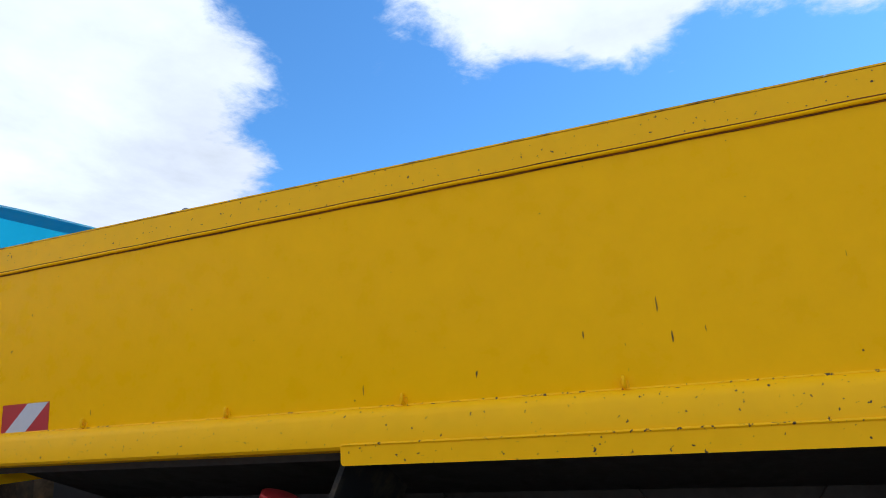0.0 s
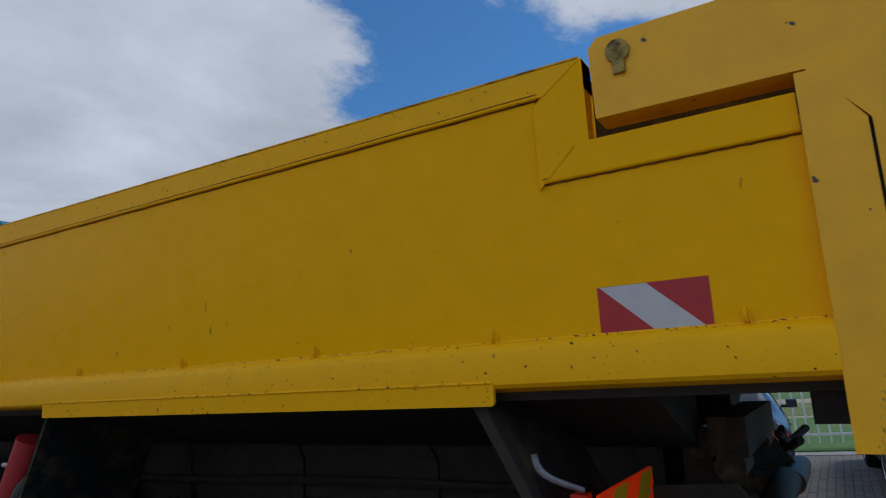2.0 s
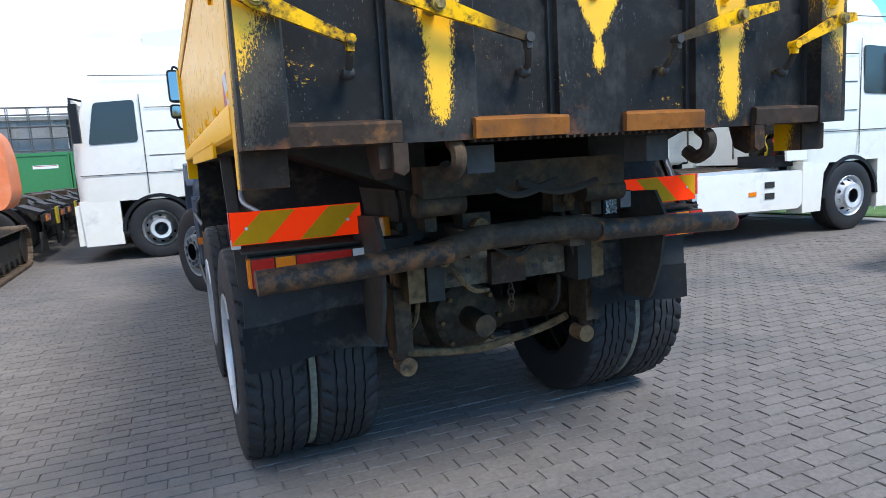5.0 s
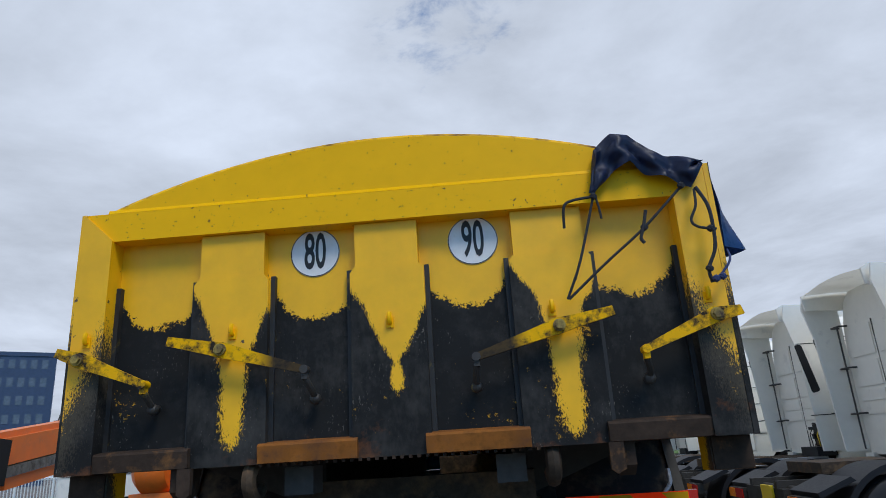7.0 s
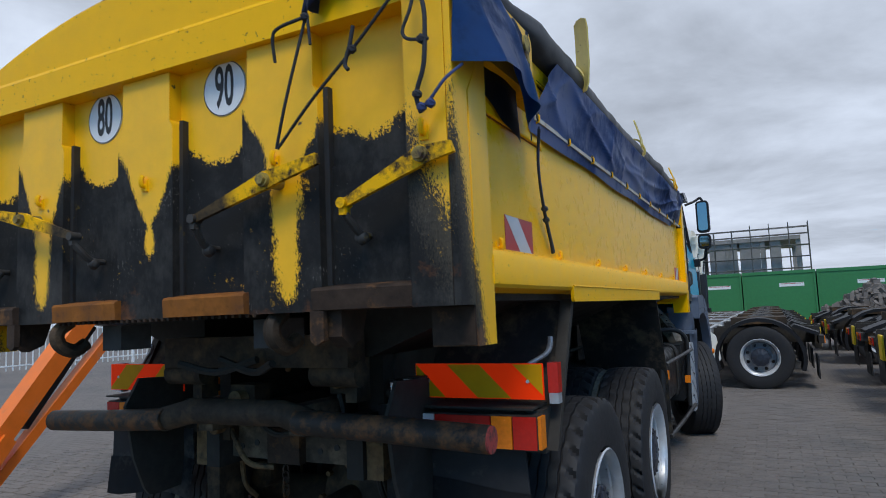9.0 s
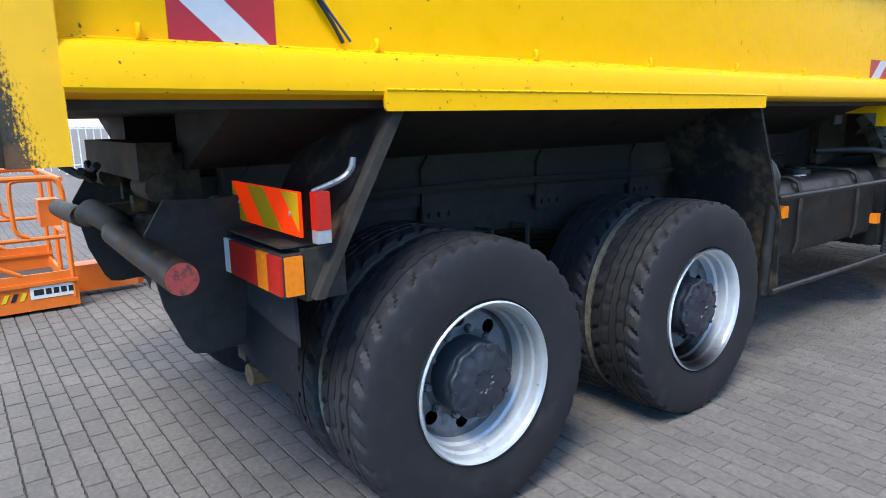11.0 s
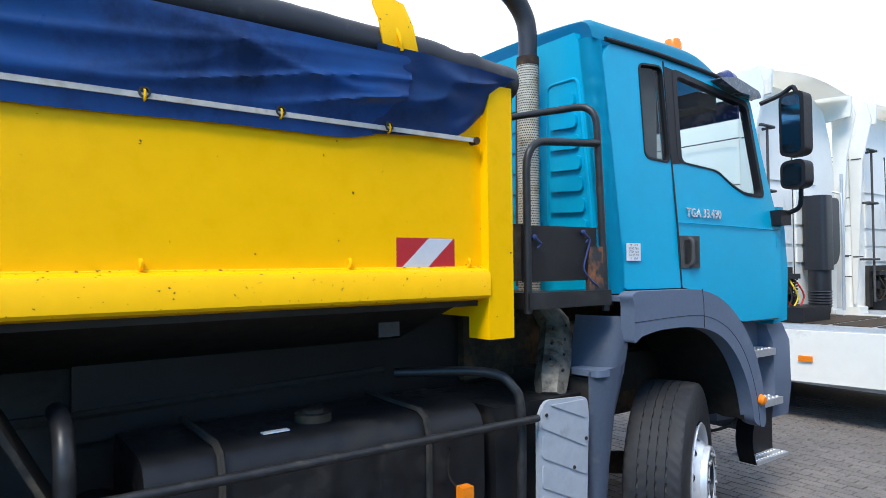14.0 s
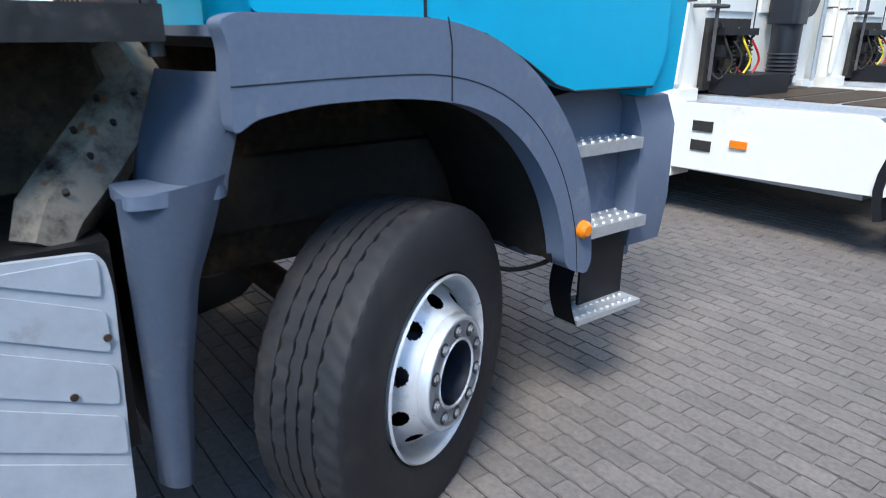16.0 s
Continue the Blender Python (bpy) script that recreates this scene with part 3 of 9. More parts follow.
def tail_material(name, base_z, panel):
    """Yellow paint above black tar with a ragged edge."""
    mt = material(name, YELLOW, 0.42, vary=0.07, grain=9, bump=0.1, chips=DARKCHIP, chip_scale=20, chip_at=0.72)
    nt = mt.node_tree
    N, L = nt.nodes.new, nt.links.new
    bs = nt.nodes["Principled BSDF"]
    old = bs.inputs["Base Color"].links[0].from_socket
    oldr = bs.inputs["Roughness"].links[0].from_socket
    geo, sep = N("ShaderNodeNewGeometry"), N("ShaderNodeSeparateXYZ")
    L(geo.outputs["Position"], sep.inputs[0])

    def m(op, a, b=0.0, clamp=False):
        n = N("ShaderNodeMath")
        n.operation, n.use_clamp = op, clamp
        for i, v in enumerate((a, b)):
            if isinstance(v, (int, float)):
                n.inputs[i].default_value = v
            else:
                L(v, n.inputs[i])
        return n.outputs[0]

    def tex(scale, detail, rough, stretch=(1, 1, 1)):
        mp, n = N("ShaderNodeMapping"), N("ShaderNodeTexNoise")
        mp.inputs["Scale"].default_value = stretch
        L(geo.outputs["Position"], mp.inputs["Vector"])
        L(mp.outputs[0], n.inputs["Vector"])
        n.inputs["Scale"].default_value, n.inputs["Detail"].default_value, n.inputs["Roughness"].default_value = scale, detail, rough
        return n.outputs["Fac"]

    x, z = sep.outputs[0], sep.outputs[2]
    streak, flake = m("SUBTRACT", tex(11, 7, 0.72, (1, 1, 0.35)), 0.5), m("SUBTRACT", tex(190, 6, 0.75, (1, 1, 0.42)), 0.5)
    low = m("MULTIPLY", m("SUBTRACT", 1.74, z), 6.0, True)
    if panel == "rib":
        # half-width of the paint left on the rib, by height
        centre, widths = base_z
        ramp, zz = N("ShaderNodeValToRGB"), m("DIVIDE", m("SUBTRACT", z, 1.45), 0.8, True)
        L(zz, ramp.inputs["Fac"])
        el = ramp.color_ramp.elements
        while len(el) < len(widths):
            el.new(0.5)
        for e, (h, wd) in zip(el, widths):
            e.position = (h - 1.45) / 0.8
            e.color = ((wd + 0.1) * 3,) * 3 + (1,)
        dist = m("DIVIDE", m("SUBTRACT", m("ABSOLUTE", m("SUBTRACT", x, centre)), m("SUBTRACT", m("DIVIDE", ramp.outputs["Color"], 3.0), 0.1)), 0.030)
        sm = m("ADD", dist, m("ADD", m("MULTIPLY", streak, 3.0), m("MULTIPLY", flake, m("ADD", 2.6, m("MULTIPLY", low, 4.0)))))
    elif panel == "panel":
        d = 1.0
        for c in (-0.935, -0.31, 0.285, 0.905):
            d = m("MINIMUM", d, m("ABSOLUTE", m("SUBTRACT", x, c)))
        u = m("DIVIDE", d, 0.165)
        edge = m("ADD", base_z, m("MULTIPLY", m("MULTIPLY", u, m("MULTIPLY", u, u)), 0.105))
        sm = m("ADD", m("DIVIDE", m("SUBTRACT", edge, z), 0.032), m("ADD", m("MULTIPLY", m("SUBTRACT", tex(8, 8, 0.75), 0.5), 6.0), m("MULTIPLY", m("SUBTRACT", tex(90, 4, 0.7), 0.5), 3.5)))
    elif panel == "cheek":
        edge = m("ADD", base_z, m("MULTIPLY", m("SUBTRACT", 0.035, sep.outputs[1]), 4.0))
        sm = m("ADD", m("DIVIDE", m("SUBTRACT", edge, z), 0.17), m("ADD", m("MULTIPLY", streak, 1.5), m("MULTIPLY", flake, 5.0)))
    else:
        edge = m("ADD", base_z, m("MULTIPLY", m("SUBTRACT", 1.20, m("ABSOLUTE", x)), 2.4))
        sm = m("ADD", m("DIVIDE", m("SUBTRACT", edge, z), 0.14), m("ADD", m("MULTIPLY", streak, 2.2), m("MULTIPLY", flake, 5.0)))
    f = m("ADD", m("MULTIPLY", sm, 3.2), 0.5, True)
    # a grey-brown worn film where the paint ends
    worn = m("MULTIPLY", m("SUBTRACT", 1.0, m("ABSOLUTE", m("DIVIDE", m("SUBTRACT", sm, 0.7), 1.3))), m("ADD", tex(24, 6, 0.7, (1, 1, 0.4)), 0.15), True)
    # flakes of paint scraped free in the tar
    left = m("MULTIPLY", m("SUBTRACT", m("ADD", tex(46, 7, 0.78, (0.8, 1, 1)), m("MULTIPLY", m("SUBTRACT", tex(3.5, 3, 0.5), 0.5), 0.75)), 0.70), 18.0, True)
    f = m("SUBTRACT", f, m("MULTIPLY", left, m("MULTIPLY", f, 0.75)), True)
    tar, haze = N("ShaderNodeMix"), N("ShaderNodeMix")
    haze.data_type = "RGBA"
    tar.data_type = "RGBA"
    L(m("MULTIPLY", m("SUBTRACT", tex(6, 7, 0.7), 0.5), 5.0, True), tar.inputs["Factor"])
    tar.inputs["A"].default_value, tar.inputs["B"].default_value = (0.012, 0.0118, 0.0115, 1), (0.028, 0.0265, 0.025, 1)
    # rust towards the lower edge
    ru = N("ShaderNodeMix")
    ru.data_type = "RGBA"
    L(m("MULTIPLY", m("SUBTRACT", tex(5, 7, 0.7), m("ADD", 0.52, m("MULTIPLY", m("SUBTRACT", z, 1.49), 0.9))), 7.0, True), ru.inputs["Factor"])
    L(m("MULTIPLY", m("SUBTRACT", m("ADD", tex(2.6, 5, 0.6), m("MULTIPLY", m("SUBTRACT", tex(38, 5, 0.7, (1, 1, 0.5)), 0.5), 0.35)), 0.50), 4.5, True), haze.inputs["Factor"])
    L(tar.outputs["Result"], haze.inputs["A"])
    haze.inputs["B"].default_value = (0.048, 0.045, 0.041, 1)
    # pale scuffs and scratches
    sc, sf = N("ShaderNodeMix"), m("MULTIPLY", m("SUBTRACT", m("ADD", tex(150, 3, 0.6, (1, 1, 0.4)), m("MULTIPLY", m("SUBTRACT", tex(4.5, 4, 0.6), 0.5), 0.55)), 0.69), 9.0, True)
    sc.data_type = "RGBA"
    L(sf, sc.inputs["Factor"])
    L(haze.outputs["Result"], sc.inputs["A"])
    sc.inputs["B"].default_value = (0.17, 0.155, 0.13, 1)
    L(sc.outputs["Result"], ru.inputs["A"])
    ru.inputs["B"].default_value = (0.15, 0.055, 0.02, 1)
    mx, mr = N("ShaderNodeMix"), N("ShaderNodeMix")
    mx.data_type = "RGBA"
    L(f, mx.inputs["Factor"])
    L(old, mx.inputs["A"])
    L(ru.outputs["Result"], mx.inputs["B"])
    film = N("ShaderNodeMix")
    film.data_type = "RGBA"
    L(m("MULTIPLY", worn, 0.7 if panel in ("cheek", "post") else 0.0), film.inputs["Factor"])
    L(mx.outputs["Result"], film.inputs["A"])
    film.inputs["B"].default_value = (0.13, 0.105, 0.07, 1)
    L(film.outputs["Result"], bs.inputs["Base Color"])
    L(f, mr.inputs["Factor"])
    L(oldr, mr.inputs["A"])
    mr.inputs["B"].default_value = 0.66
    L(mr.outputs[0], bs.inputs["Roughness"])
    L(m("SUBTRACT", 0.5, m("MULTIPLY", f, 0.32)), bs.inputs["Specular IOR Level"])
    return mt


RIB_PAINT = ((-0.607, ((1.49, -0.08), (1.54, 0.0), (1.58, 0.03), (1.66, 0.042), (1.86, 0.055), (1.95, 0.085), (2.10, 0.145), (2.2, 0.2))),
             (0.008, ((1.62, -0.1), (1.675, -0.01), (1.73, 0.022), (1.785, 0.022), (1.815, 0.010), (1.86, 0.035), (2.04, 0.125), (2.15, 0.2))),
             (0.632, ((1.47, -0.06), (1.53, 0.01), (1.56, 0.03), (1.66, 0.045), (1.86, 0.056), (1.98, 0.075), (2.10, 0.14), (2.2, 0.2))))
m_ribs = [tail_material("tarred yellow rib", rp, "rib") for rp in RIB_PAINT]
m_gate = tail_material("tarred yellow panels", 2.03, "panel")
m_stile = tail_material("tarred yellow stiles", 1.76, "post")
m_post = tail_material("tarred corner post", 1.53, "cheek")

RIBS = ((-0.755, -0.500), (-0.140, 0.106), (0.473, 0.742))
PANELS = ((-1.107, -0.755), (-0.500, -0.140), (0.106, 0.473), (0.742, 1.093))


def tailgate():
    gate = part("tailgate", prism(B(), [(-1.23, 1.50), (1.22, 1.50), (1.22, 2.45), (-1.23, 2.45)], "y", 0.0, 0.03), m_gate, truck,
                "yellow tailgate, lower half black with tar")
    for x0, x1 in ((-1.232, -1.107), (1.093, 1.220)):
        s = -1 if x0 < 0 else 1
        prism(b := B(), [(x0, 1.487), (x1, 1.487), (x1, 2.372 if s < 0 else 2.49), (x0, 2.49 if s < 0 else 2.372)], "y", -0.09, 0.004)
        part("stile", b, m_stile, gate, bevel=0.004)
        # side cheek that widens to the hinge arm
        o = 1.242 * s
        prism(b := B(), [(-0.09, 1.487), (0.004, 1.487), (0.004, 2.098), (0.118, 2.246), (0.622, 2.250), (0.626, 2.455), (0.600, 2.485), (-0.088, 2.488)], "x", 1.222 * s, o)
        part("cheek", b, m_post, gate, bevel=0.003)
        prism(b := B(), [(0.118, 2.246), (0.622, 2.250), (0.626, 2.455), (0.600, 2.483), (0.118, 2.486)], "x", 1.14 * s, 1.224 * s)
        part("hinge_arm", b, m_yellow, gate, bevel=0.003)
        b = B()
        box(b, o, o + s * 0.012, 0.528, 0.560, 2.36, 2.43)
        disc(b, (o + s * 0.006, 0.544, 2.425), (1, 0, 0), 0.033, 20, 0.012)
        part("hinge_pin", b, m_rust_y, gate, "worn steel hinge plate")
    for m_rib, (x0, x1) in zip(m_ribs, RIBS):
        prism(b := B(), [(x0, 1.487), (x1, 1.487), (x1, 2.368), (x0, 2.368)], "y", -0.052, 0.0)
        rib = part("rib", b, m_rib, gate, bevel=0.004)
        # wider cover plate on the lower part
        c = 0.020
        prism(b := B(), [(x0 - c, 1.487), (x1 + c, 1.487), (x1 + c, 2.168), (x1 + 0.002, 2.192), (x0 - 0.002, 2.192), (x0 - c, 2.168)], "y", -0.0565, -0.002)
        part("cover_plate", b, m_rib, rib, bevel=0.003)
    for x0, x1 in PANELS:
        # edge strips and the seam of the lower wear plate
        for xs in (x0 + (0.020 if x0 > -1 else 0.0), x1 - 0.018 - (0.020 if x1 < 1 else 0.0)):
            box(b := B(), xs, xs + 0.018, -0.026, 0.0, 1.56, 2.19)
            part("edge_strip", b, m_strip, gate, bevel=0.003)
        box(b := B(), x0 + 0.018, x1 - 0.018, -0.012, 0.0, 1.56, 1.935)
        part("wear_plate", b, m_gate, gate, bevel=0.003)
        low = m_rust if -0.6 < x0 < 0.3 else m_rust_dark
        prism(b := B(), [(-0.010, 1.566), (-0.078, 1.556), (-0.084, 1.548), (-0.080, 1.490), (0.0, 1.487)], "x", x0, x1)
        part("ledge", b, low, gate, "rusty lower ledge", bevel=0.003)
    # head beam and arched top
    prism(b := B(), [(-1.107, 2.370), (1.093, 2.370), (1.218, 2.490), (-1.232, 2.490)], "y", -0.078, 0.0)
    part("head_beam", b, m_yellow_edge, gate, bevel=0.004)
    n = 28
    xs = [-1.14 + 2.28 * i / n for i in range(n + 1)]
    arc = lambda x: 2.722 - 0.232 * (abs(x) / 1.14) ** 2
    b = B()
    prism(b, [(-1.14, 2.486), (1.14, 2.486)] + [(x, arc(x)) for x in xs[::-1]], "y", -0.070, -0.045)
    part("arched_top", b, m_yellow_edge, gate)
    b = B()
    tube(b, [(x, -0.055, arc(x)) for x in xs], 0.014, 6)
    part("top_edge", b, m_lip, gate)
    b = B()
    prism(b, [(-0.0785, 2.4905), (-0.0715, 2.506), (-0.05, 2.506), (-0.05, 2.4905)], "x", -1.14, 1.14)
    part("crease", b, m_yellow, gate)
    return gate


m_rust_y = material("worn yellow steel", (0.42, 0.30, 0.06), 0.6, vary=0.3, grain=30, bump=0.3, dirt=(0.05, 0.03, 0.02), dirt_at=0.52, dirt_scale=16)
m_strip = material("tarred strip", (0.022, 0.021, 0.021), 0.6, vary=0.35, grain=20, bump=0.4, dirt=(0.35, 0.23, 0.02), dirt_at=0.68, dirt_scale=9)
side(-1, "left")
side(1, "right")
gate = tailgate()

# floor, front wall and far side of the load body
part("floor_plate", box(B(), -1.16, 1.16, 0.02, 5.2, 1.50, 1.56), m_black, truck)
part("front_wall", box(B(), -1.10, 1.10, 5.10, 5.20, 1.45, 2.47), m_yellow, truck)

# ---- tailgate fittings ----
def lever(a, p, b, drop, end, tarred=False):
    """A flat locking lever on its pivot, with an eye bolt hanging at its inner end."""
    a, p, b = Vector(a), Vector(p), Vector(b)
    bm = B()
    pts = []
    for q, w in ((a, 0.017), (a.lerp(p, 0.75), 0.024), (p, 0.029), (p.lerp(b, 0.3), 0.023), (b, 0.013)):
        d = (b - a).normalized()
        up = Vector((-d.z, 0, d.x))
        pts.append((q + up * w, q - up * w))
    poly = [(q[0].x, q[0].z) for q in pts] + [(q[1].x, q[1].z) for q in pts[::-1]]
    prism(bm, poly, "y", -0.128, -0.112)
    lv = part("locking_lever", bm, m_lever_half if tarred else m_lever, gate, "yellow locking lever with worn paint", bevel=0.002)
    bm = B()
    cyl(bm, (p.x, -0.050, p.z), (p.x, -0.140, p.z), 0.022, n=20)
    cyl(bm, (p.x, -0.140, p.z), (p.x, -0.152, p.z), 0.017, n=6)
    part("pivot_bolt", bm, m_rust_y, lv)
    # clevis and eye bolt
    box(bm := B(), b.x - 0.010, b.x + 0.010, -0.134, -0.106, b.z - 0.034, b.z + 0.012)
    cyl(bm, (b.x, -0.100, b.z), (b.x, -0.142, b.z), 0.016, n=10)
    part("clevis", bm, m_lever_black if tarred else m_lever, lv, bevel=0.003)
    bm = B()
    tube(bm, [(b.x, -0.12, b.z - 0.03), (drop[0], -0.085, drop[1] + 0.015), (drop[0], -0.06, drop[1])], 0.0125, 8)
    lathe(bm, [(-0.022, 0.004), (-0.016, 0.016), (0.0, 0.023), (0.016, 0.016), (0.022, 0.004)], Matrix.Translation((drop[0], -0.055, drop[1] - 0.008)), 14)
    cyl(bm, (drop[0], -0.010, drop[1]), (drop[0], -0.05, drop[1]), 0.011, n=8)
    part("eye_bolt", bm, end, lv)


m_lever = material("worn yellow lever", YELLOW, 0.5, vary=0.1, grain=16, bump=0.15, dirt=(0.03, 0.024, 0.018), dirt_at=0.50, dirt_scale=16, spec=0.15)
m_lever_black = material("tarred lever", (0.04, 0.035, 0.03), 0.6, vary=0.3, grain=20, bump=0.3, dirt=(0.4, 0.27, 0.03), dirt_at=0.66, dirt_scale=12)
m_lever_half = material("half tarred lever", YELLOW, 0.5, vary=0.1, grain=16, bump=0.2, dirt=(0.03, 0.024, 0.018), dirt_at=0.53, dirt_scale=20, spec=0.12)
# the inner ends of the middle levers are black
nt = m_lever_half.node_tree
_geo, _sep, _mr, _mx, _ab = (nt.nodes.new("ShaderNode" + k) for k in ("NewGeometry", "SeparateXYZ", "MapRange", "Mix", "Math"))
_bs = nt.nodes["Principled BSDF"]
_ab.operation = "ABSOLUTE"
_mx.data_type = "RGBA"
nt.links.new(_geo.outputs["Position"], _sep.inputs[0])
nt.links.new(_sep.outputs[0], _ab.inputs[0])
nt.links.new(_ab.outputs[0], _mr.inputs["Value"])
_mr.inputs["From Min"].default_value, _mr.inputs["From Max"].default_value, _mr.inputs["To Min"].default_value, _mr.inputs["To Max"].default_value = 0.43, 0.50, 0.95, 0.0
nt.links.new(_mr.outputs[0], _mx.inputs["Factor"])
nt.links.new(_bs.inputs["Base Color"].links[0].from_socket, _mx.inputs["A"])
_mx.inputs["B"].default_value = (0.025, 0.022, 0.020, 1)
nt.links.new(_mx.outputs["Result"], _bs.inputs["Base Color"])
PZ = 1.897
lever((-1.262, 0, 1.930), (-1.172, 0, PZ), (-0.914, 0, 1.790), (-0.908, 1.712), m_lever_black)
lever((-0.836, 0, 1.943), (-0.630, 0, PZ), (-0.316, 0, 1.804), (-0.296, 1.712), m_lever_black, True)
lever((0.806, 0, 1.938), (0.607, 0, PZ), (0.304, 0, 1.806), (0.297, 1.715), m_lever_black, True)
lever((1.250, 0, 1.908), (1.158, 0, PZ), (0.898, 0, 1.792), (0.912, 1.705), m_lever_black)
for x in (-1.166, -0.614, -0.010, 0.595, 1.15):
    bm = B()
    k = -0.088 if abs(x) > 1 else -0.0555
    tube(bm, [(x, k, 1.965), (x, k - 0.018, 1.965), (x, k - 0.022, 1.985), (x, k - 0.016, 2.0)], 0.009, 6, smooth=3)
    box(bm, x - 0.014, x + 0.014, k - 0.008, k, 1.945, 1.985)
    part("rope_hook", bm, m_yellow_edge, gate)


def lettering(text, size, m, mt, name="lettering", parent=None, depth=0.0006, tall=1.0, bold=0.0):
    """Flat letters standing upright in the x-z plane of m, facing -y, as a mesh."""
    cu = bpy.data.curves.new(name, "FONT")
    cu.body, cu.size, cu.align_x, cu.align_y, cu.extrude, cu.offset = text, size, "CENTER", "CENTER", depth, bold
    cu.resolution_u = 3
    tmp = new("tmp", cu)
    me = bpy.data.meshes.new_from_object(tmp.evaluated_get(bpy.context.evaluated_depsgraph_get()))
    bpy.data.objects.remove(tmp)
    bpy.data.curves.remove(cu)
    me.transform(m @ Matrix.Rotation(radians(90), 4, "X") @ Matrix.Diagonal((1, tall, 1, 1)))
    me.materials.clear()
    me.materials.append(mt)
    ob = new(name, me)
    ob.parent = parent
    return ob


m_signwhite = material("white sign film", (0.74, 0.74, 0.73), 0.5, vary=0.05, grain=30, bump=0.03, dirt=(0.5, 0.48, 0.42), dirt_at=0.68, dirt_scale=30)
m_ink = material("black print", (0.012, 0.012, 0.012), 0.5, vary=0.1, grain=30, bump=0.0)
for x, txt in ((-0.309, "80"), (0.322, "90")):
    bm = B()
    disc(bm, (x, -0.0015, 2.280), (0, 1, 0), 0.099, 40, 0.003)
    plate = part("speed_plate", bm, m_signwhite, gate, "round white speed limit sticker reading " + txt)
    bm = B()
    lathe(bm, [(-0.0035, 0.095), (-0.0035, 0.0985), (-0.0031, 0.0985), (-0.0031, 0.095)], Matrix.Translation((x, 0, 2.280)) @ Matrix.Rotation(radians(90), 4, "Z"), 40, close=True)
    part("rim_line", bm, m_ink, plate)
    lettering(txt, 0.128, Matrix.Translation((x, -0.0038, 2.280)) @ Matrix.Diagonal((0.70, 1, 1, 1)), m_ink, parent=plate, tall=1.62, bold=0.0022)

# body corner feet and brackets under the gate
for s in (-1, 1):
    bm = B()
    box(bm, s * 1.104, s * 1.238, 0.002, 0.0115, 1.376, 1.484)
    part("corner_plate", bm, m_rust_dark, truck, bevel=0.002)
for x, w in ((-0.80, 0.055), (0.80, 0.055)):
    bm = B()
    prism(bm, [(-0.05, 1.49), (0.09, 1.49), (0.06, 1.40), (0.0, 1.375), (-0.05, 1.41)], "x", x - w / 2, x + w / 2)
    part("hook_bracket", bm, m_rust_dark, truck, bevel=0.004)
for x in (-0.545, 0.545):
    bm = B()
    tube(bm, [(x, 0.02, 1.49), (x, -0.03, 1.45), (x, -0.02, 1.40), (x, 0.04, 1.375), (x, 0.09, 1.40)], 0.028, 8, smooth=4)
    part("gate_catch", bm, m_grime, truck)
for x in (-0.40, 0.40):
    bm = B()
    box(bm, x - 0.055, x + 0.055, 0.10, 0.24, 1.37, 1.47)
    part("rubber_buffer", bm, m_buffer, truck, bevel=0.006)
for k in range(34):
    x = -0.50 + k * 0.03
    bm = B()
    box(bm, x, x + 0.012, -0.06, -0.02, 1.478, 1.490)
    part("lip_tooth", bm, m_rust_dark, gate)


m_dust = material("brown road dust", (0.21, 0.130, 0.065), 0.9, vary=0.35, grain=22, bump=0.5, dirt=(0.03, 0.026, 0.022), dirt_at=0.55, dirt_scale=12, spec=0.15)
# ---- chassis ----
def beam(name, x0, x1, y0, y1, z0, z1, mt=None, bevel=0.006, label=""):
    return part(name, box(B(), x0, x1, y0, y1, z0, z1), mt or m_black, truck, label, bevel=bevel)


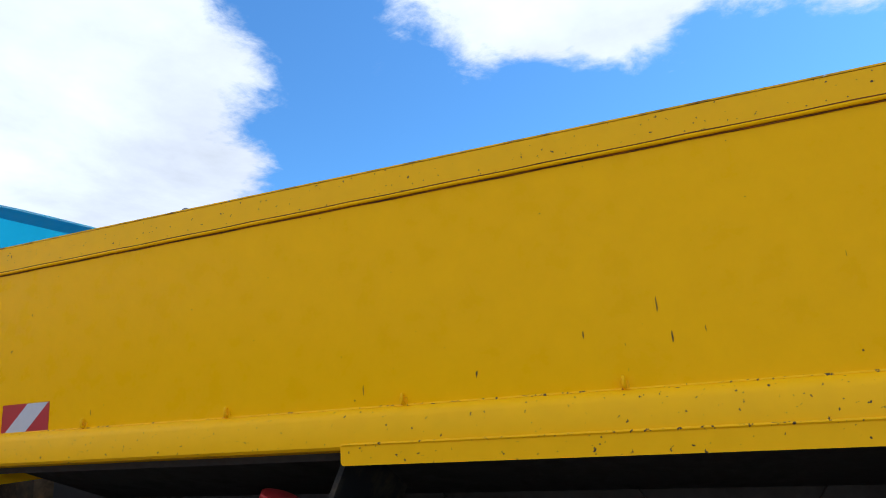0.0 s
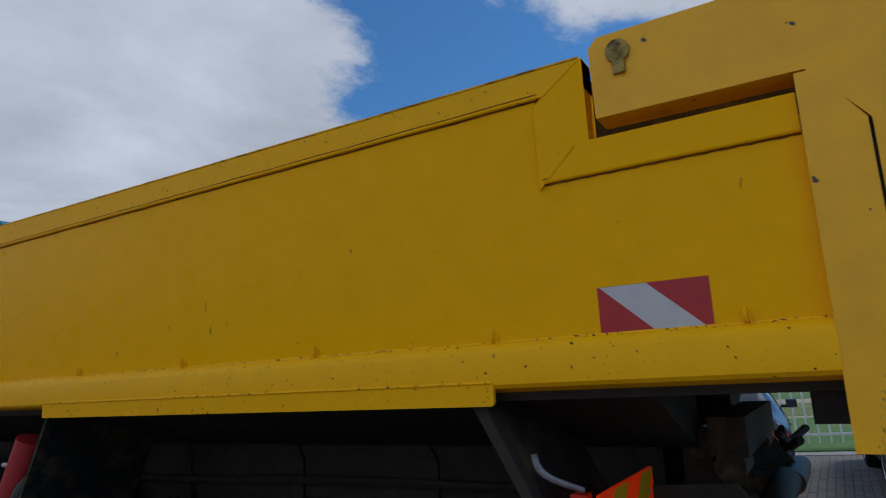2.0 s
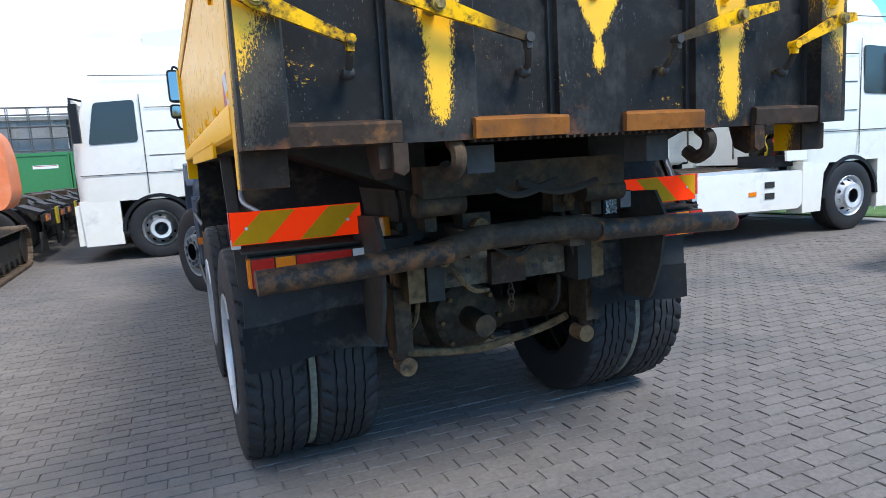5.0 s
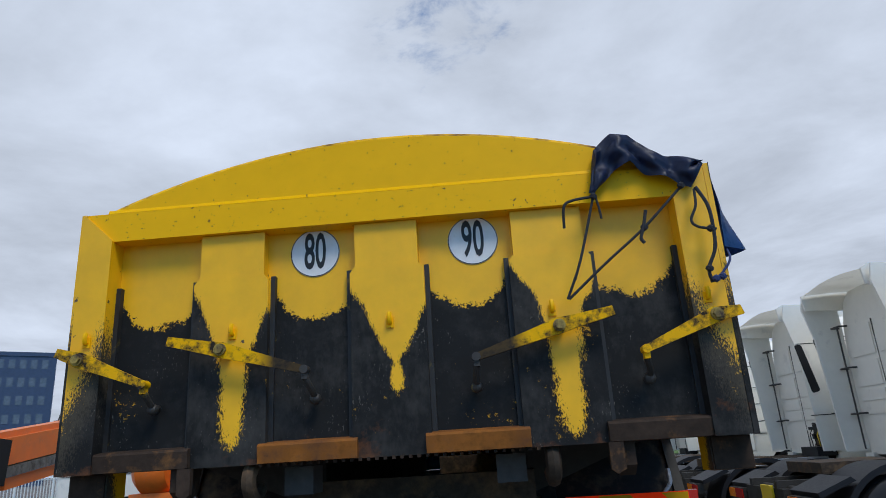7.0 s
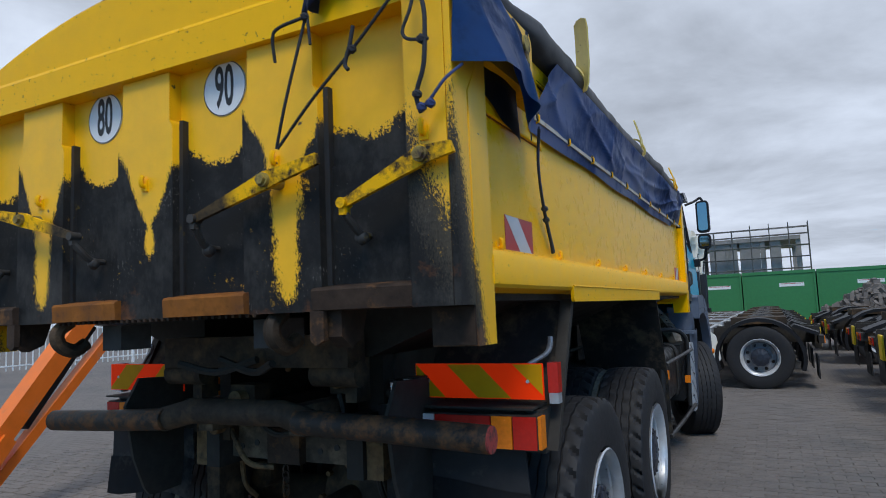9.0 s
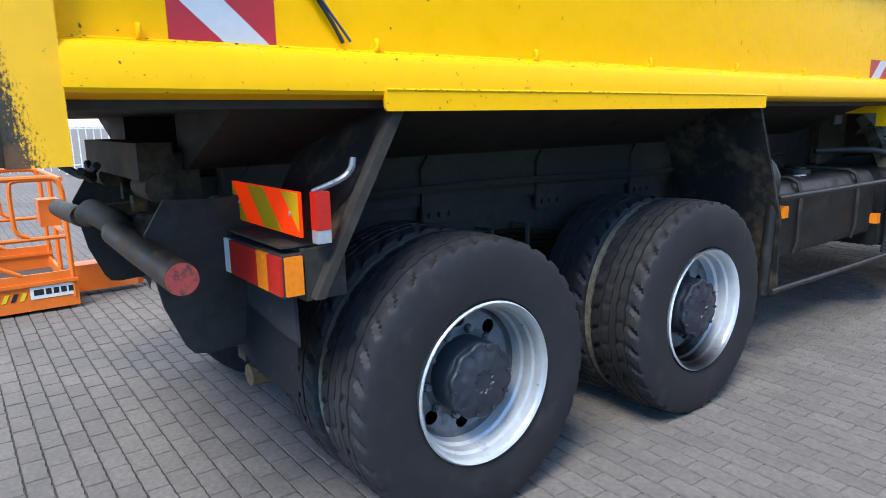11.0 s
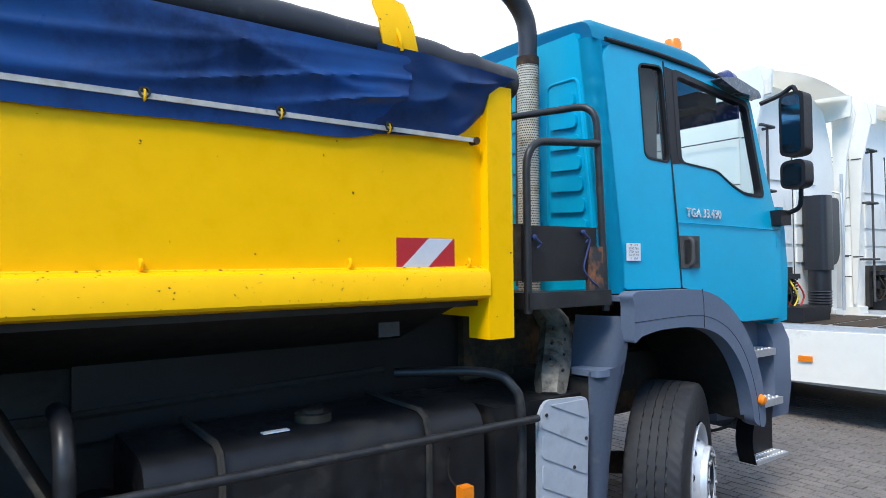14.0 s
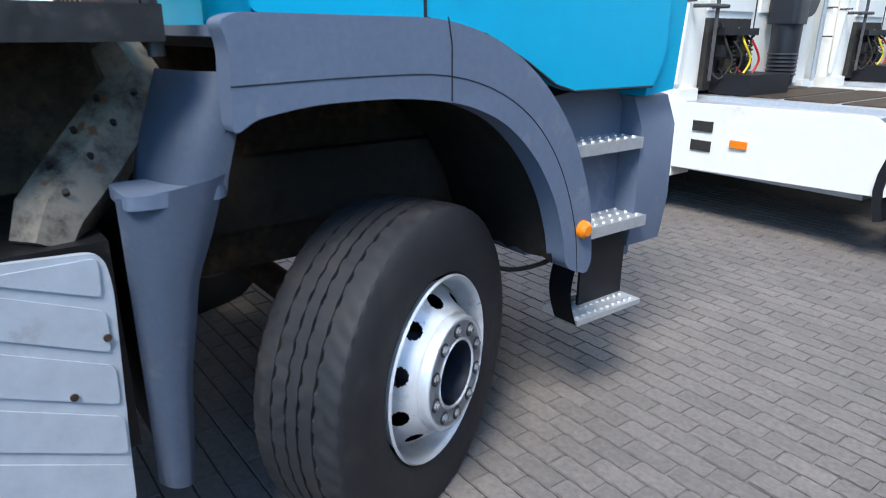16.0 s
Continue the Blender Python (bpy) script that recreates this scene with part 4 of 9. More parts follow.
for s in (-1, 1):
    beam("frame_rail", s * 0.355, s * 0.435, 0.62, 8.0, 0.80, 1.06)
    beam("subframe", s * 0.40, s * 0.47, 0.74, 5.15, 1.062, 1.30)
    prism(bm := B(), [(s * 0.50, 1.30), (s * 1.02, 1.50), (s * 1.02, 1.52), (s * 0.42, 1.52), (s * 0.42, 1.30)], "y", 0.60, 5.1)
    part("floor_bearer", bm, m_black, truck)
    # bolted brackets along the subframe
    for y in (0.9, 1.75, 2.5, 3.3, 4.1, 4.8):
        bm = B()
        prism(bm, [(y - 0.10, 0.98), (y + 0.10, 0.98), (y + 0.10, 1.24), (y + 0.06, 1.30), (y - 0.06, 1.30), (y - 0.10, 1.24)], "x", s * 0.47, s * 0.487)
        bk = part("bracket", bm, m_black, truck, bevel=0.004)
        for dy in (-0.06, 0.0, 0.06):
            cyl(bm := B(), (s * 0.486, y + dy, 1.02), (s * 0.503, y + dy, 1.02), 0.013, n=6)
            part("bolt", bm, m_black, bk)
    bm = B()
    tube(bm, [(s * 0.52, 0.7, 1.14), (s * 0.53, 2.2, 1.15), (s * 0.52, 3.4, 1.12), (s * 0.53, 5.0, 1.16)], 0.018, 6, smooth=4)
    part("air_line", bm, m_black, truck)
    # leaf springs of the bogie
    for k in range(7):
        half = 0.66 - 0.075 * k
        z = 0.905 - 0.024 * k
        bm = B()
        f = lambda u, v, half=half, z=z: Vector((s * (0.50 + 0.09 * v), 2.10 + half * (2 * u - 1), z - 0.09 * (2 * u - 1) ** 2 * (half / 0.66) ** 2))
        sheet(bm, f, 10, 1, 0.020)
        part("spring_leaf", bm, m_grime, truck)
    for y in (1.98, 2.22):
        tube(bm := B(), [(s * 0.49, y, 0.66), (s * 0.49, y, 0.93), (s * 0.60, y, 0.93), (s * 0.60, y, 0.66)], 0.013, 6)
        part("spring_clip", bm, m_black, truck)
    prism(bm := B(), round_poly([(1.84, 0.62), (2.36, 0.62), (2.30, 0.40), (2.20, 0.33), (2.00, 0.33), (1.90, 0.40)], 0.04, 3), "x", s * 0.44, s * 0.58)
    part("trunnion_bracket", bm, m_black, truck, bevel=0.01)
    bm = B()
    cyl(bm, (s * 0.46, 2.10, 0.66), (s * 0.70, 2.10, 0.66), 0.13, n=24)
    cyl(bm, (s * 0.70, 2.10, 0.66), (s * 0.73, 2.10, 0.66), 0.09, n=24)
    part("trunnion", bm, m_grime, truck, bevel=0.006)
    # rear strut, front mudguard plate
    bm = B()
    prism(bm, [(0.735, 0.94), (0.765, 0.94), (1.075, 1.50), (1.035, 1.50)], "x", s * 1.175, s * 1.222)
    part("mudguard_strut", bm, m_black, truck, "black steel mudguard strut", bevel=0.003)
    prism(bm := B(), [(0.752, 0.945), (0.766, 0.945), (1.072, 1.495), (1.058, 1.495)], "x", s * 0.62, s * 1.174)
    part("mudguard_plate", bm, m_dusty, truck, "dusty black rear mudguard plate")
    bm = B()
    prism(bm, [(3.255, 1.50), (3.275, 1.50), (3.585, 0.89), (3.605, 0.46), (3.585, 0.46), (3.565, 0.89)], "x", s * 0.62, s * 1.222)
    part("mudguard_plate", bm, m_dusty, truck, "dusty black mudguard plate")
    bm = B()
    prism(bm, [(1.03, 1.49), (3.26, 1.49), (3.20, 1.40), (1.10, 1.40)], "x", s * 0.60, s * 0.63)
    part("mudguard_side", bm, m_dusty, truck)
for y in (0.75, 1.75, 3.1, 4.5):
    beam("cross_member", -0.36, 0.36, y, y + 0.12, 0.83, 1.02)
beam("rear_cross_plate", -0.35, 0.33, 0.70, 0.74, 0.835, 0.985, m_plategrey, label="greasy drilled rear cross plate")
for k, x in enumerate((-0.29, -0.20, 0.16, 0.25)):
    bm = B()
    disc(bm, (x, 0.699, 0.885 + 0.02 * (k % 2)), (0, 1, 0), 0.014, 12, 0.006)
    part("bolt_hole", bm, m_ink, truck)
beam("tow_block", -0.10, 0.08, 0.655, 0.70, 0.83, 0.985, m_rust_dark)
bm = B()
for k in range(5):
    lathe(bm, [(-0.004, 0.014), (0.004, 0.014), (0.004, 0.020), (-0.004, 0.020)], Matrix.Translation((0.0, 0.66, 0.81 - 0.026 * k)) @ Matrix.Rotation(radians(90 * (k % 2)), 4, "Z"), 10, close=True)
part("safety_chain", bm, m_rust_dark, truck)
for x in (-0.26, 0.24):
    part("bar_bracket", box(B(), x - 0.04, x + 0.04, 0.45, 0.72, 1.0, 1.12), m_plategrey, truck, bevel=0.006)
beam("tipping_pivot", -0.50, 0.50, 0.44, 0.56, 1.27, 1.40, m_grime)
for s in (-1, 1):
    beam("pivot_bracket", s * 0.40, s * 0.455, 0.56, 0.66, 1.12, 1.36, m_grime)
    bm = B()
    cyl(bm, (s * 0.30, 0.50, 1.24), (s * 0.52, 0.50, 1.24), 0.05, n=20)
    part("pivot_pin", bm, m_grime, truck)
    bm = B()
    tube(bm, [(s * 0.25, 0.30, 1.30), (s * 0.1, 0.36, 1.26), (s * -0.1, 0.38, 1.31)], 0.016, 6, smooth=5)
    part("hose", bm, m_black, truck)

# rear underrun bar
bm = B()
tube(bm, [(-1.19, 0.38, 1.022), (-0.80, 0.38, 1.035), (-0.42, 0.38, 1.055)], 0.048, 20)
bar = part("underrun_bar", bm, m_bar, truck, "black tubular underrun bar with rusty ends")
bm = B()
tube(bm, [(0.30, 0.38, 1.070), (0.72, 0.38, 1.058), (1.10, 0.39, 1.040)], 0.048, 20)
part("underrun_bar", bm, m_bar, truck, "black tubular underrun bar with a red painted end")
bm = B()
tube(bm, [(-0.46, 0.40, 1.050), (-0.28, 0.40, 1.092), (0.21, 0.40, 1.096), (0.34, 0.40, 1.065)], 0.053, 20)
part("bar_sleeve", bm, m_grime, truck)
bm = B()
cyl(bm, (1.10, 0.39, 1.040), (1.108, 0.39, 1.040), 0.046, n=24)
part("bar_end", bm, m_redworn, truck, "worn red paint on the bar end")

# warning panels, lamps, mudflaps
def stripes(x0, x1, z0, z1, y, step, lean, parent):
    """Slanting bands cut to the rectangle."""
    k = 0
    x = x0 - 0.15
    while x < x1 + 0.15:
        if k % 2:
            poly = [Vector((x, z0)), Vector((x + step, z0)), Vector((x + step + lean, z1)), Vector((x + lean, z1))]
            for lim, keep in ((x0, 1), (x1, -1)):
                out = []
                for a, b in zip(poly, poly[1:] + poly[:1]):
                    ia, ib = (a.x - lim) * keep >= 0, (b.x - lim) * keep >= 0
                    if ia:
                        out.append(a)
                    if ia != ib:
                        out.append(a.lerp(b, (lim - a.x) / (b.x - a.x)))
                poly = out
                if len(poly) < 3:
                    break
            if len(poly) >= 3:
                prism(bm := B(), [(p.x, p.y) for p in poly], "y", y - 0.0012, y)
                part("stripe", bm, m_amberfilm, parent)
        x += step
        k += 1


for x0, x1, lean, off in ((-1.232, -0.690, 0.13, 0), (0.645, 1.187, -0.13, 1)):
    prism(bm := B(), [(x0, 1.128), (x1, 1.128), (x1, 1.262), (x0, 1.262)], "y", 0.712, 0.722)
    pan = part("warning_panel", bm, m_fluo_glow, truck, "rear marking panel with fluorescent red and ochre stripes", bevel=0.003)
    stripes(x0 + 0.003, x1 - 0.003, 1.131, 1.259, 0.7115, 0.14, lean, pan)
    for x in (x0 + 0.06, x1 - 0.06):
        cyl(bm := B(), (x, 0.712, 1.195), (x, 0.7075, 1.195), 0.007, n=10)
        part("rivet", bm, m_alu, pan)
    s = -1 if x0 < 0 else 1
    beam("lamp_shelf", x0 + 0.03, x1 - 0.03, 0.66, 0.86, 1.095, 1.103)
    xi, xo = s * 0.70, s * 1.175
    lamp = part("tail_lamp", box(B(), xi, xo, 0.655, 0.72, 0.950, 1.078), m_black, truck, "rear lamp cluster with red and amber lenses", bevel=0.004)
    cuts = [(0.0, 0.12, m_signwhite), (0.12, 0.62, m_redlens), (0.62, 0.80, m_amber), (0.80, 1.0, m_redlens)]
    for a, b, mt in cuts:
        u0, u1 = xi + (xo - xi) * a + s * 0.003, xi + (xo - xi) * b - s * 0.003
        part("lens", box(B(), u0, u1, 0.645, 0.657, 0.955, 1.073), mt, lamp, bevel=0.003)
    part("lens", box(B(), xo, xo + s * 0.012, 0.66, 0.715, 0.955, 1.073), m_amber, lamp, "amber side lens", bevel=0.003)
    beam("lamp_carrier", s * 0.45, s * 1.18, 0.722, 0.86, 0.93, 1.09)
    # end plate of the frame that carries the underrun bar
    prism(bm := B(), [(0.385, 1.10), (0.43, 0.86), (0.49, 0.71), (0.515, 0.68), (0.56, 0.672), (0.73, 0.682), (0.765, 0.71), (0.79, 0.78), (0.82, 1.20), (0.46, 1.22)], "x", s * 0.690, s * 0.706)
    part("frame_end_plate", bm, m_black, truck, "greasy black frame end plate", bevel=0.004)
    # upper and lower mudflap
    fi, fo = (0.62, 1.22) if s < 0 else (0.490, 1.110)
    prism(bm := B(), [(s * fi, 0.775), (s * fo, 0.765), (s * (fo - 0.01), 0.945), (s * (fi + 0.01), 0.945)], "y", 0.715, 0.727)
    part("mudflap", bm, m_flap, truck)
    f = lambda u, v, s=s: Vector((s * (fi + (fo - fi + 0.008) * u), 0.712 + 0.012 * math.sin(u * 7 + s) * (1 - v) - 0.02 * (1 - v), 0.615 + 0.018 * math.sin(u * 5.0) + (0.80 - 0.615) * v))
    part("mudflap", sheet(B(), f, 14, 5, 0.010), m_flap, truck, "black rubber mudflap, creased")
    # marker lamp beside the panel
    xm = s * 1.215
    mk = part("side_marker", box(B(), xm - 0.02, xm + 0.02, 0.745, 0.79, 1.150, 1.262), m_redlens, truck, "red and clear side marker lamp", bevel=0.004)
    part("clear_lens", box(B(), xm - 0.018, xm + 0.018, 0.745, 0.79, 1.110, 1.149), m_alu, mk)
    tube(bm := B(), [(s * 1.10, 0.80, 1.25), (s * 1.150, 0.870, 1.285), (s * 1.160, 0.905, 1.315), (s * 1.160, 0.915, 1.352)], [0.009, 0.010, 0.012, 0.010], 8, smooth=3)
    part("pipe_stub", bm, m_hubgrey, truck, "bare metal pipe end")
part("work_lamp", box(B(), 0.625, 0.700, 0.64, 0.71, 1.125, 1.215), m_black, truck, "small square work lamp", bevel=0.006)
part("lens", box(B(), 0.632, 0.693, 0.632, 0.642, 1.132, 1.208), m_alu, truck, bevel=0.003)
bm = B()
cyl(bm, (-0.58, 0.80, 1.10), (-0.58, 0.80, 1.185), 0.048, 0.042, n=20)
part("amber_beacon", bm, m_amber, truck, "small amber beacon lamp", bevel=0.006)

# axles
for y in (1.396, 2.84):
    bm = B()
    tube(bm, [(-0.95, y, 0.503), (-0.30, y, 0.503), (-0.2, y, 0.503), (0.2, y, 0.503), (0.30, y, 0.503), (0.95, y, 0.503)], [0.075, 0.085, 0.14, 0.14, 0.085, 0.075], 20)
    ax = part("axle", bm, m_grime, truck)
    bm = B()
    lathe(bm, [(-0.20, 0.10), (-0.17, 0.19), (-0.08, 0.235), (0.08, 0.235), (0.17, 0.19), (0.20, 0.10)], Matrix.Translation((0.0, y - 0.04, 0.55)) @ Matrix.Rotation(radians(90), 4, "Z"), 28)
    part("differential", bm, m_grime, ax, bevel=0.004)
    for s in (-1, 1):
        cyl(bm := B(), (s * 0.62, y - 0.22, 0.62), (s * 0.62, y - 0.06, 0.62), 0.075, n=20)
        part("brake_cylinder", bm, m_grime, ax, bevel=0.008)
bm = B()
tube(bm, [(-0.53, 0.86, 0.62), (-0.52, 0.92, 0.50), (-0.40, 0.98, 0.47), (-0.20, 1.0, 0.435), (0.0, 1.0, 0.425), (0.22, 1.0, 0.45), (0.40, 0.98, 0.49), (0.46, 0.90, 0.55)], 0.022, 8, smooth=4)
part("stabiliser_bar", bm, m_dust, truck, "dusty brown stabiliser bar")
for s in (-1, 1):
    cyl(bm := B(), (s * 0.52, 0.80, 0.50), (s * 0.52, 0.86, 0.62), 0.035, n=12)
    part("shackle", bm, m_rust_dark, truck, bevel=0.005)
    beam("spring_hanger", s * 0.48, s * 0.56, 0.74, 0.90, 0.55, 0.85, m_grime)

# gearbox, engine and the tank on the far side: assumed, added dark to close gaps
beam("gearbox", -0.27, 0.27, 4.55, 6.0, 0.42, 0.98, m_grime, 0.06)
beam("air_tank", -1.10, -0.48, 3.95, 5.25, 0.36, 0.98, m_black, 0.08)
beam("battery_box", -1.12, -0.46, 5.35, 6.0, 0.45, 1.25, m_black, 0.02)
cyl(bm := B(), (0, 0.95, 0.55), (0, 4.6, 0.72), 0.06, n=16)
part("propeller_shaft", bm, m_grime, truck)

# valves, hoses and rods round the tail of the frame
for x, y, z, w in ((-0.19, 0.60, 1.12, 0.07), (0.31, 0.66, 1.20, 0.06), (-0.36, 0.64, 0.98, 0.05)):
    v = beam("brake_valve", x - w, x + w, y, y + 0.10, z - 0.06, z + 0.06, m_grime, 0.02)
    cyl(bm := B(), (x, y, z), (x, y - 0.05, z), w * 0.55, n=14)
    part("valve_cap", bm, m_dust, v, bevel=0.006)
for k, (a, b, sag) in enumerate((((-0.19, 0.62, 1.08), (0.20, 0.66, 1.05), 0.05), ((-0.33, 0.66, 0.98), (-0.10, 0.70, 0.80), 0.03), ((0.30, 0.66, 1.14), (0.42, 0.72, 0.80), 0.02), ((0.02, 0.66, 1.24), (0.30, 0.60, 1.30), -0.06), ((0.36, 0.80, 0.95), (0.40, 0.95, 0.58), 0.04), ((-0.40, 0.80, 0.95), (-0.44, 0.95, 0.58), 0.04))):
    a, b = Vector(a), Vector(b)
    mid_p = (a + b) / 2 - Vector((0, 0.03, sag * 2))
    tube(bm := B(), [tuple(a), tuple(mid_p), tuple(b)], 0.013, 6, smooth=6)
    part("hose", bm, m_dust if k % 2 else m_black, truck)
for s in (-1, 1):
    beam("frame_bracket", s * 0.44, s * 0.52, 0.64, 0.90, 0.80, 1.02, m_dust, 0.01)
    tube(bm := B(), [(s * 0.50, 0.78, 0.86), (s * 0.51, 0.80, 0.66), (s * 0.52, 0.82, 0.48)], 0.022, 8)
    part("damper", bm, m_dust, truck)
    cyl(bm := B(), (s * 0.50, 0.77, 0.47), (s * 0.50, 0.87, 0.47), 0.045, n=16)
    part("bar_eye", bm, m_dust, truck, bevel=0.006)
for k in range(8):
    a = 2 * math.pi * k / 8
    cyl(bm := B(), (0.17 * math.cos(a), 1.15, 0.55 + 0.17 * math.sin(a)), (0.17 * math.cos(a), 1.12, 0.55 + 0.17 * math.sin(a)), 0.014, n=6)
    part("housing_bolt", bm, m_dust, truck)

# work lamp beside the right panel
wl = part("work_lamp", box(B(), 0.545, 0.635, 0.665, 0.74, 1.095, 1.200), m_trim, truck, "square clear work lamp in a black housing", bevel=0.010)
part("lamp_glass", box(B(), 0.555, 0.625, 0.658, 0.667, 1.105, 1.190), m_chrome, wl, bevel=0.006)
# hanging lugs under the gate's outer ledges
for x0, x1, s in ((-1.10, -0.74, -1), (0.735, 1.09, 1)):
    xi = x1 if s < 0 else x0
    prism(bm := B(), [(xi - 0.05 * s * -1, 1.488), (xi, 1.488), (xi, 1.40), (xi + 0.02 * s, 1.385), (xi + 0.05 * s, 1.40), (xi + 0.05 * s, 1.488)], "y", -0.082, -0.060)
    part("ledge_lug", bm, m_rust_dark, gate, bevel=0.004)

# ---- wheels ----
# darker grey for the sunken disc: dirt and shade in one colour
m_rim_dull = material("dirty, shaded wheel disc", (0.24, 0.25, 0.27), 0.5, metal=0.3, vary=0.15, grain=30, bump=0.1, dirt=(0.10, 0.095, 0.09), dirt_at=0.60, dirt_scale=12)
def tyre_mesh(name, x0, x1, R, rim_r, lugs, notch, n=168, wide=1, zig_n=6, flat=0.0, pocket=0):
    """A tyre between x0 and x1: smooth flanks, curved notches in the shoulders, grooves round the tread."""
    w = x1 - x0
    h = R - rim_r
    prof = [(0.10, rim_r, 0), (0.02, rim_r + 0.02, 0), (-0.010, rim_r + h * 0.30, 0), (-0.016, rim_r + h * 0.5, 0), (-0.008, rim_r + h * 0.7, 0), (0.006, R - 0.048, 0),
            (0.018, R - 0.034, 0), (0.036, R - 0.016, 1), (0.055, R - 0.007, 2), (0.10, R - 0.003, 3), (0.16, R - 0.001, 4), (0.20, R, 5),
            (0.26, R, 0), (0.265, R - 0.013, 0), (0.290, R - 0.013, 0), (0.295, R + 0.001, 0), (0.42, R + 0.002, 6), (0.425, R - 0.013, 0), (0.447, R - 0.013, 0), (0.45, R + 0.002, 0)]
    prof = prof + [(1 - a, r, f) for a, r, f in prof[::-1]]
    lag = {1: 0, 2: 0, 3: 1, 4: 2, 5: 3, 6: 4}
    bm = B()
    rings = []
    for a, r, f in prof:
        ring = []
        for k in range(n):
            t = 2 * math.pi * k / n
            cut = 0.0
            if f and (k + lag[f] + (3 if a > 0.5 else 0)) % lugs < wide:
                cut = notch * {1: 0.25, 2: 0.55, 5: 0.5, 6: 0.5}.get(f, 0.9)
            if pocket and 0.25 < a < 0.75 and r < R - 0.01 and k % pocket > 1:
                cut = -0.0095
            zig = (0.004 if pocket else 0.010) * (abs((k % zig_n) - zig_n / 2) / (zig_n / 4) - 1) if 0.25 < a < 0.75 and abs(a - 0.5) > 0.02 else 0.0
            ring.append(bm.verts.new((x0 + w * (a + zig), (r - cut) * math.cos(t), max((r - cut) * math.sin(t), -flat) if flat else (r - cut) * math.sin(t))))
        rings.append(ring)
    for a, b in zip(rings, rings[1:]):
        for k in range(n):
            bm.faces.new((a[k], a[(k + 1) % n], b[(k + 1) % n], b[k]))
    bmesh.ops.recalc_face_normals(bm, faces=bm.faces)
    me = bpy.data.meshes.new(name)
    bm.to_mesh(me)
    bm.free()
    me.materials.append(m_rubber)
    me.polygons.foreach_set("use_smooth", [True] * len(me.polygons))
    me.set_sharp_from_angle(angle=radians(32))
    return me


def plain_mesh(ob):
    me = ob.data
    bpy.data.objects.remove(ob)
    return me


# local frame: axle along x, outward +x, tyre's outer face at x = 0
T_OUT = tyre_mesh("tyre", -0.306, -0.004, 0.542, 0.300, 8, 0.018, 272, 2, 8)
T_FRONT = tyre_mesh("tyre", -0.322, -0.004, 0.527, 0.300, 7, 0.007)
T_STEER = tyre_mesh("tyre", -0.322, -0.004, 0.536, 0.300, 4, 0.006, 224, 1, 4, 0.503, 5)


def dish(front):
    """Steel wheel with round hand holes: the dish, pressed inwards for twin wheels and outwards in front."""
    bm = B()
    n, holes = 320, 8 if not front else 10
    if front:
        prof = [(-0.004, 0.312), (0.003, 0.306), (-0.004, 0.297), (-0.02, 0.289), (-0.05, 0.284), (-0.072, 0.272), (-0.066, 0.264)]
        prof += [(-0.060 + 0.080 * k / 18, 0.258 - 0.062 * k / 18) for k in range(19)]
        prof += [(0.022, 0.192), (0.046, 0.190), (0.054, 0.186), (0.056, 0.180), (0.053, 0.172), (0.053, 0.118), (0.057, 0.113), (0.052, 0.106), (-0.07, 0.102)]
        centre, rh, dark = 0.232, 0.030, 99.0
    else:
        prof = [(-0.004, 0.312), (0.003, 0.306), (-0.004, 0.297), (-0.02, 0.290), (-0.050, 0.288), (-0.058, 0.278), (-0.100, 0.275), (-0.110, 0.264), (-0.150, 0.259), (-0.168, 0.246)]
        prof += [(-0.170, 0.242 - 0.0040 * k) for k in range(18)]
        prof += [(-0.164, 0.165), (-0.160, 0.14), (-0.2, 0.13)]
        centre, rh, dark = 0.209, 0.029, 0.255
    rings = [[bm.verts.new((x, r * math.cos(2 * math.pi * k / n), r * math.sin(2 * math.pi * k / n))) for k in range(n)] for x, r in prof]
    per = n / holes
    for i, (a, b) in enumerate(zip(rings, rings[1:])):
        r0 = (prof[i][1] + prof[i + 1][1]) / 2
        slope = math.hypot(prof[i][0] - prof[i + 1][0], prof[i][1] - prof[i + 1][1]) / max(abs(prof[i][1] - prof[i + 1][1]), 1e-6)
        for k in range(n):
            da = ((k + 0.5) % per - per / 2) * 2 * math.pi / n * r0
            if 5 < i < 29 and math.hypot(da, (r0 - centre) * min(slope, 1.7)) < rh:
                continue
            f = bm.faces.new((a[k], a[(k + 1) % n], b[(k + 1) % n], b[k]))
            # the front bore's wall gets the dark hub colour for its shade
            f.material_index = (2 if r0 < 0.1065 else 0) if front else (1 if r0 < dark else 0)
    bmesh.ops.solidify(bm, geom=list(bm.faces), thickness=-0.010)
    return plain_mesh(part("wheel", bm, [m_rim, m_rim_dull, m_hub]))


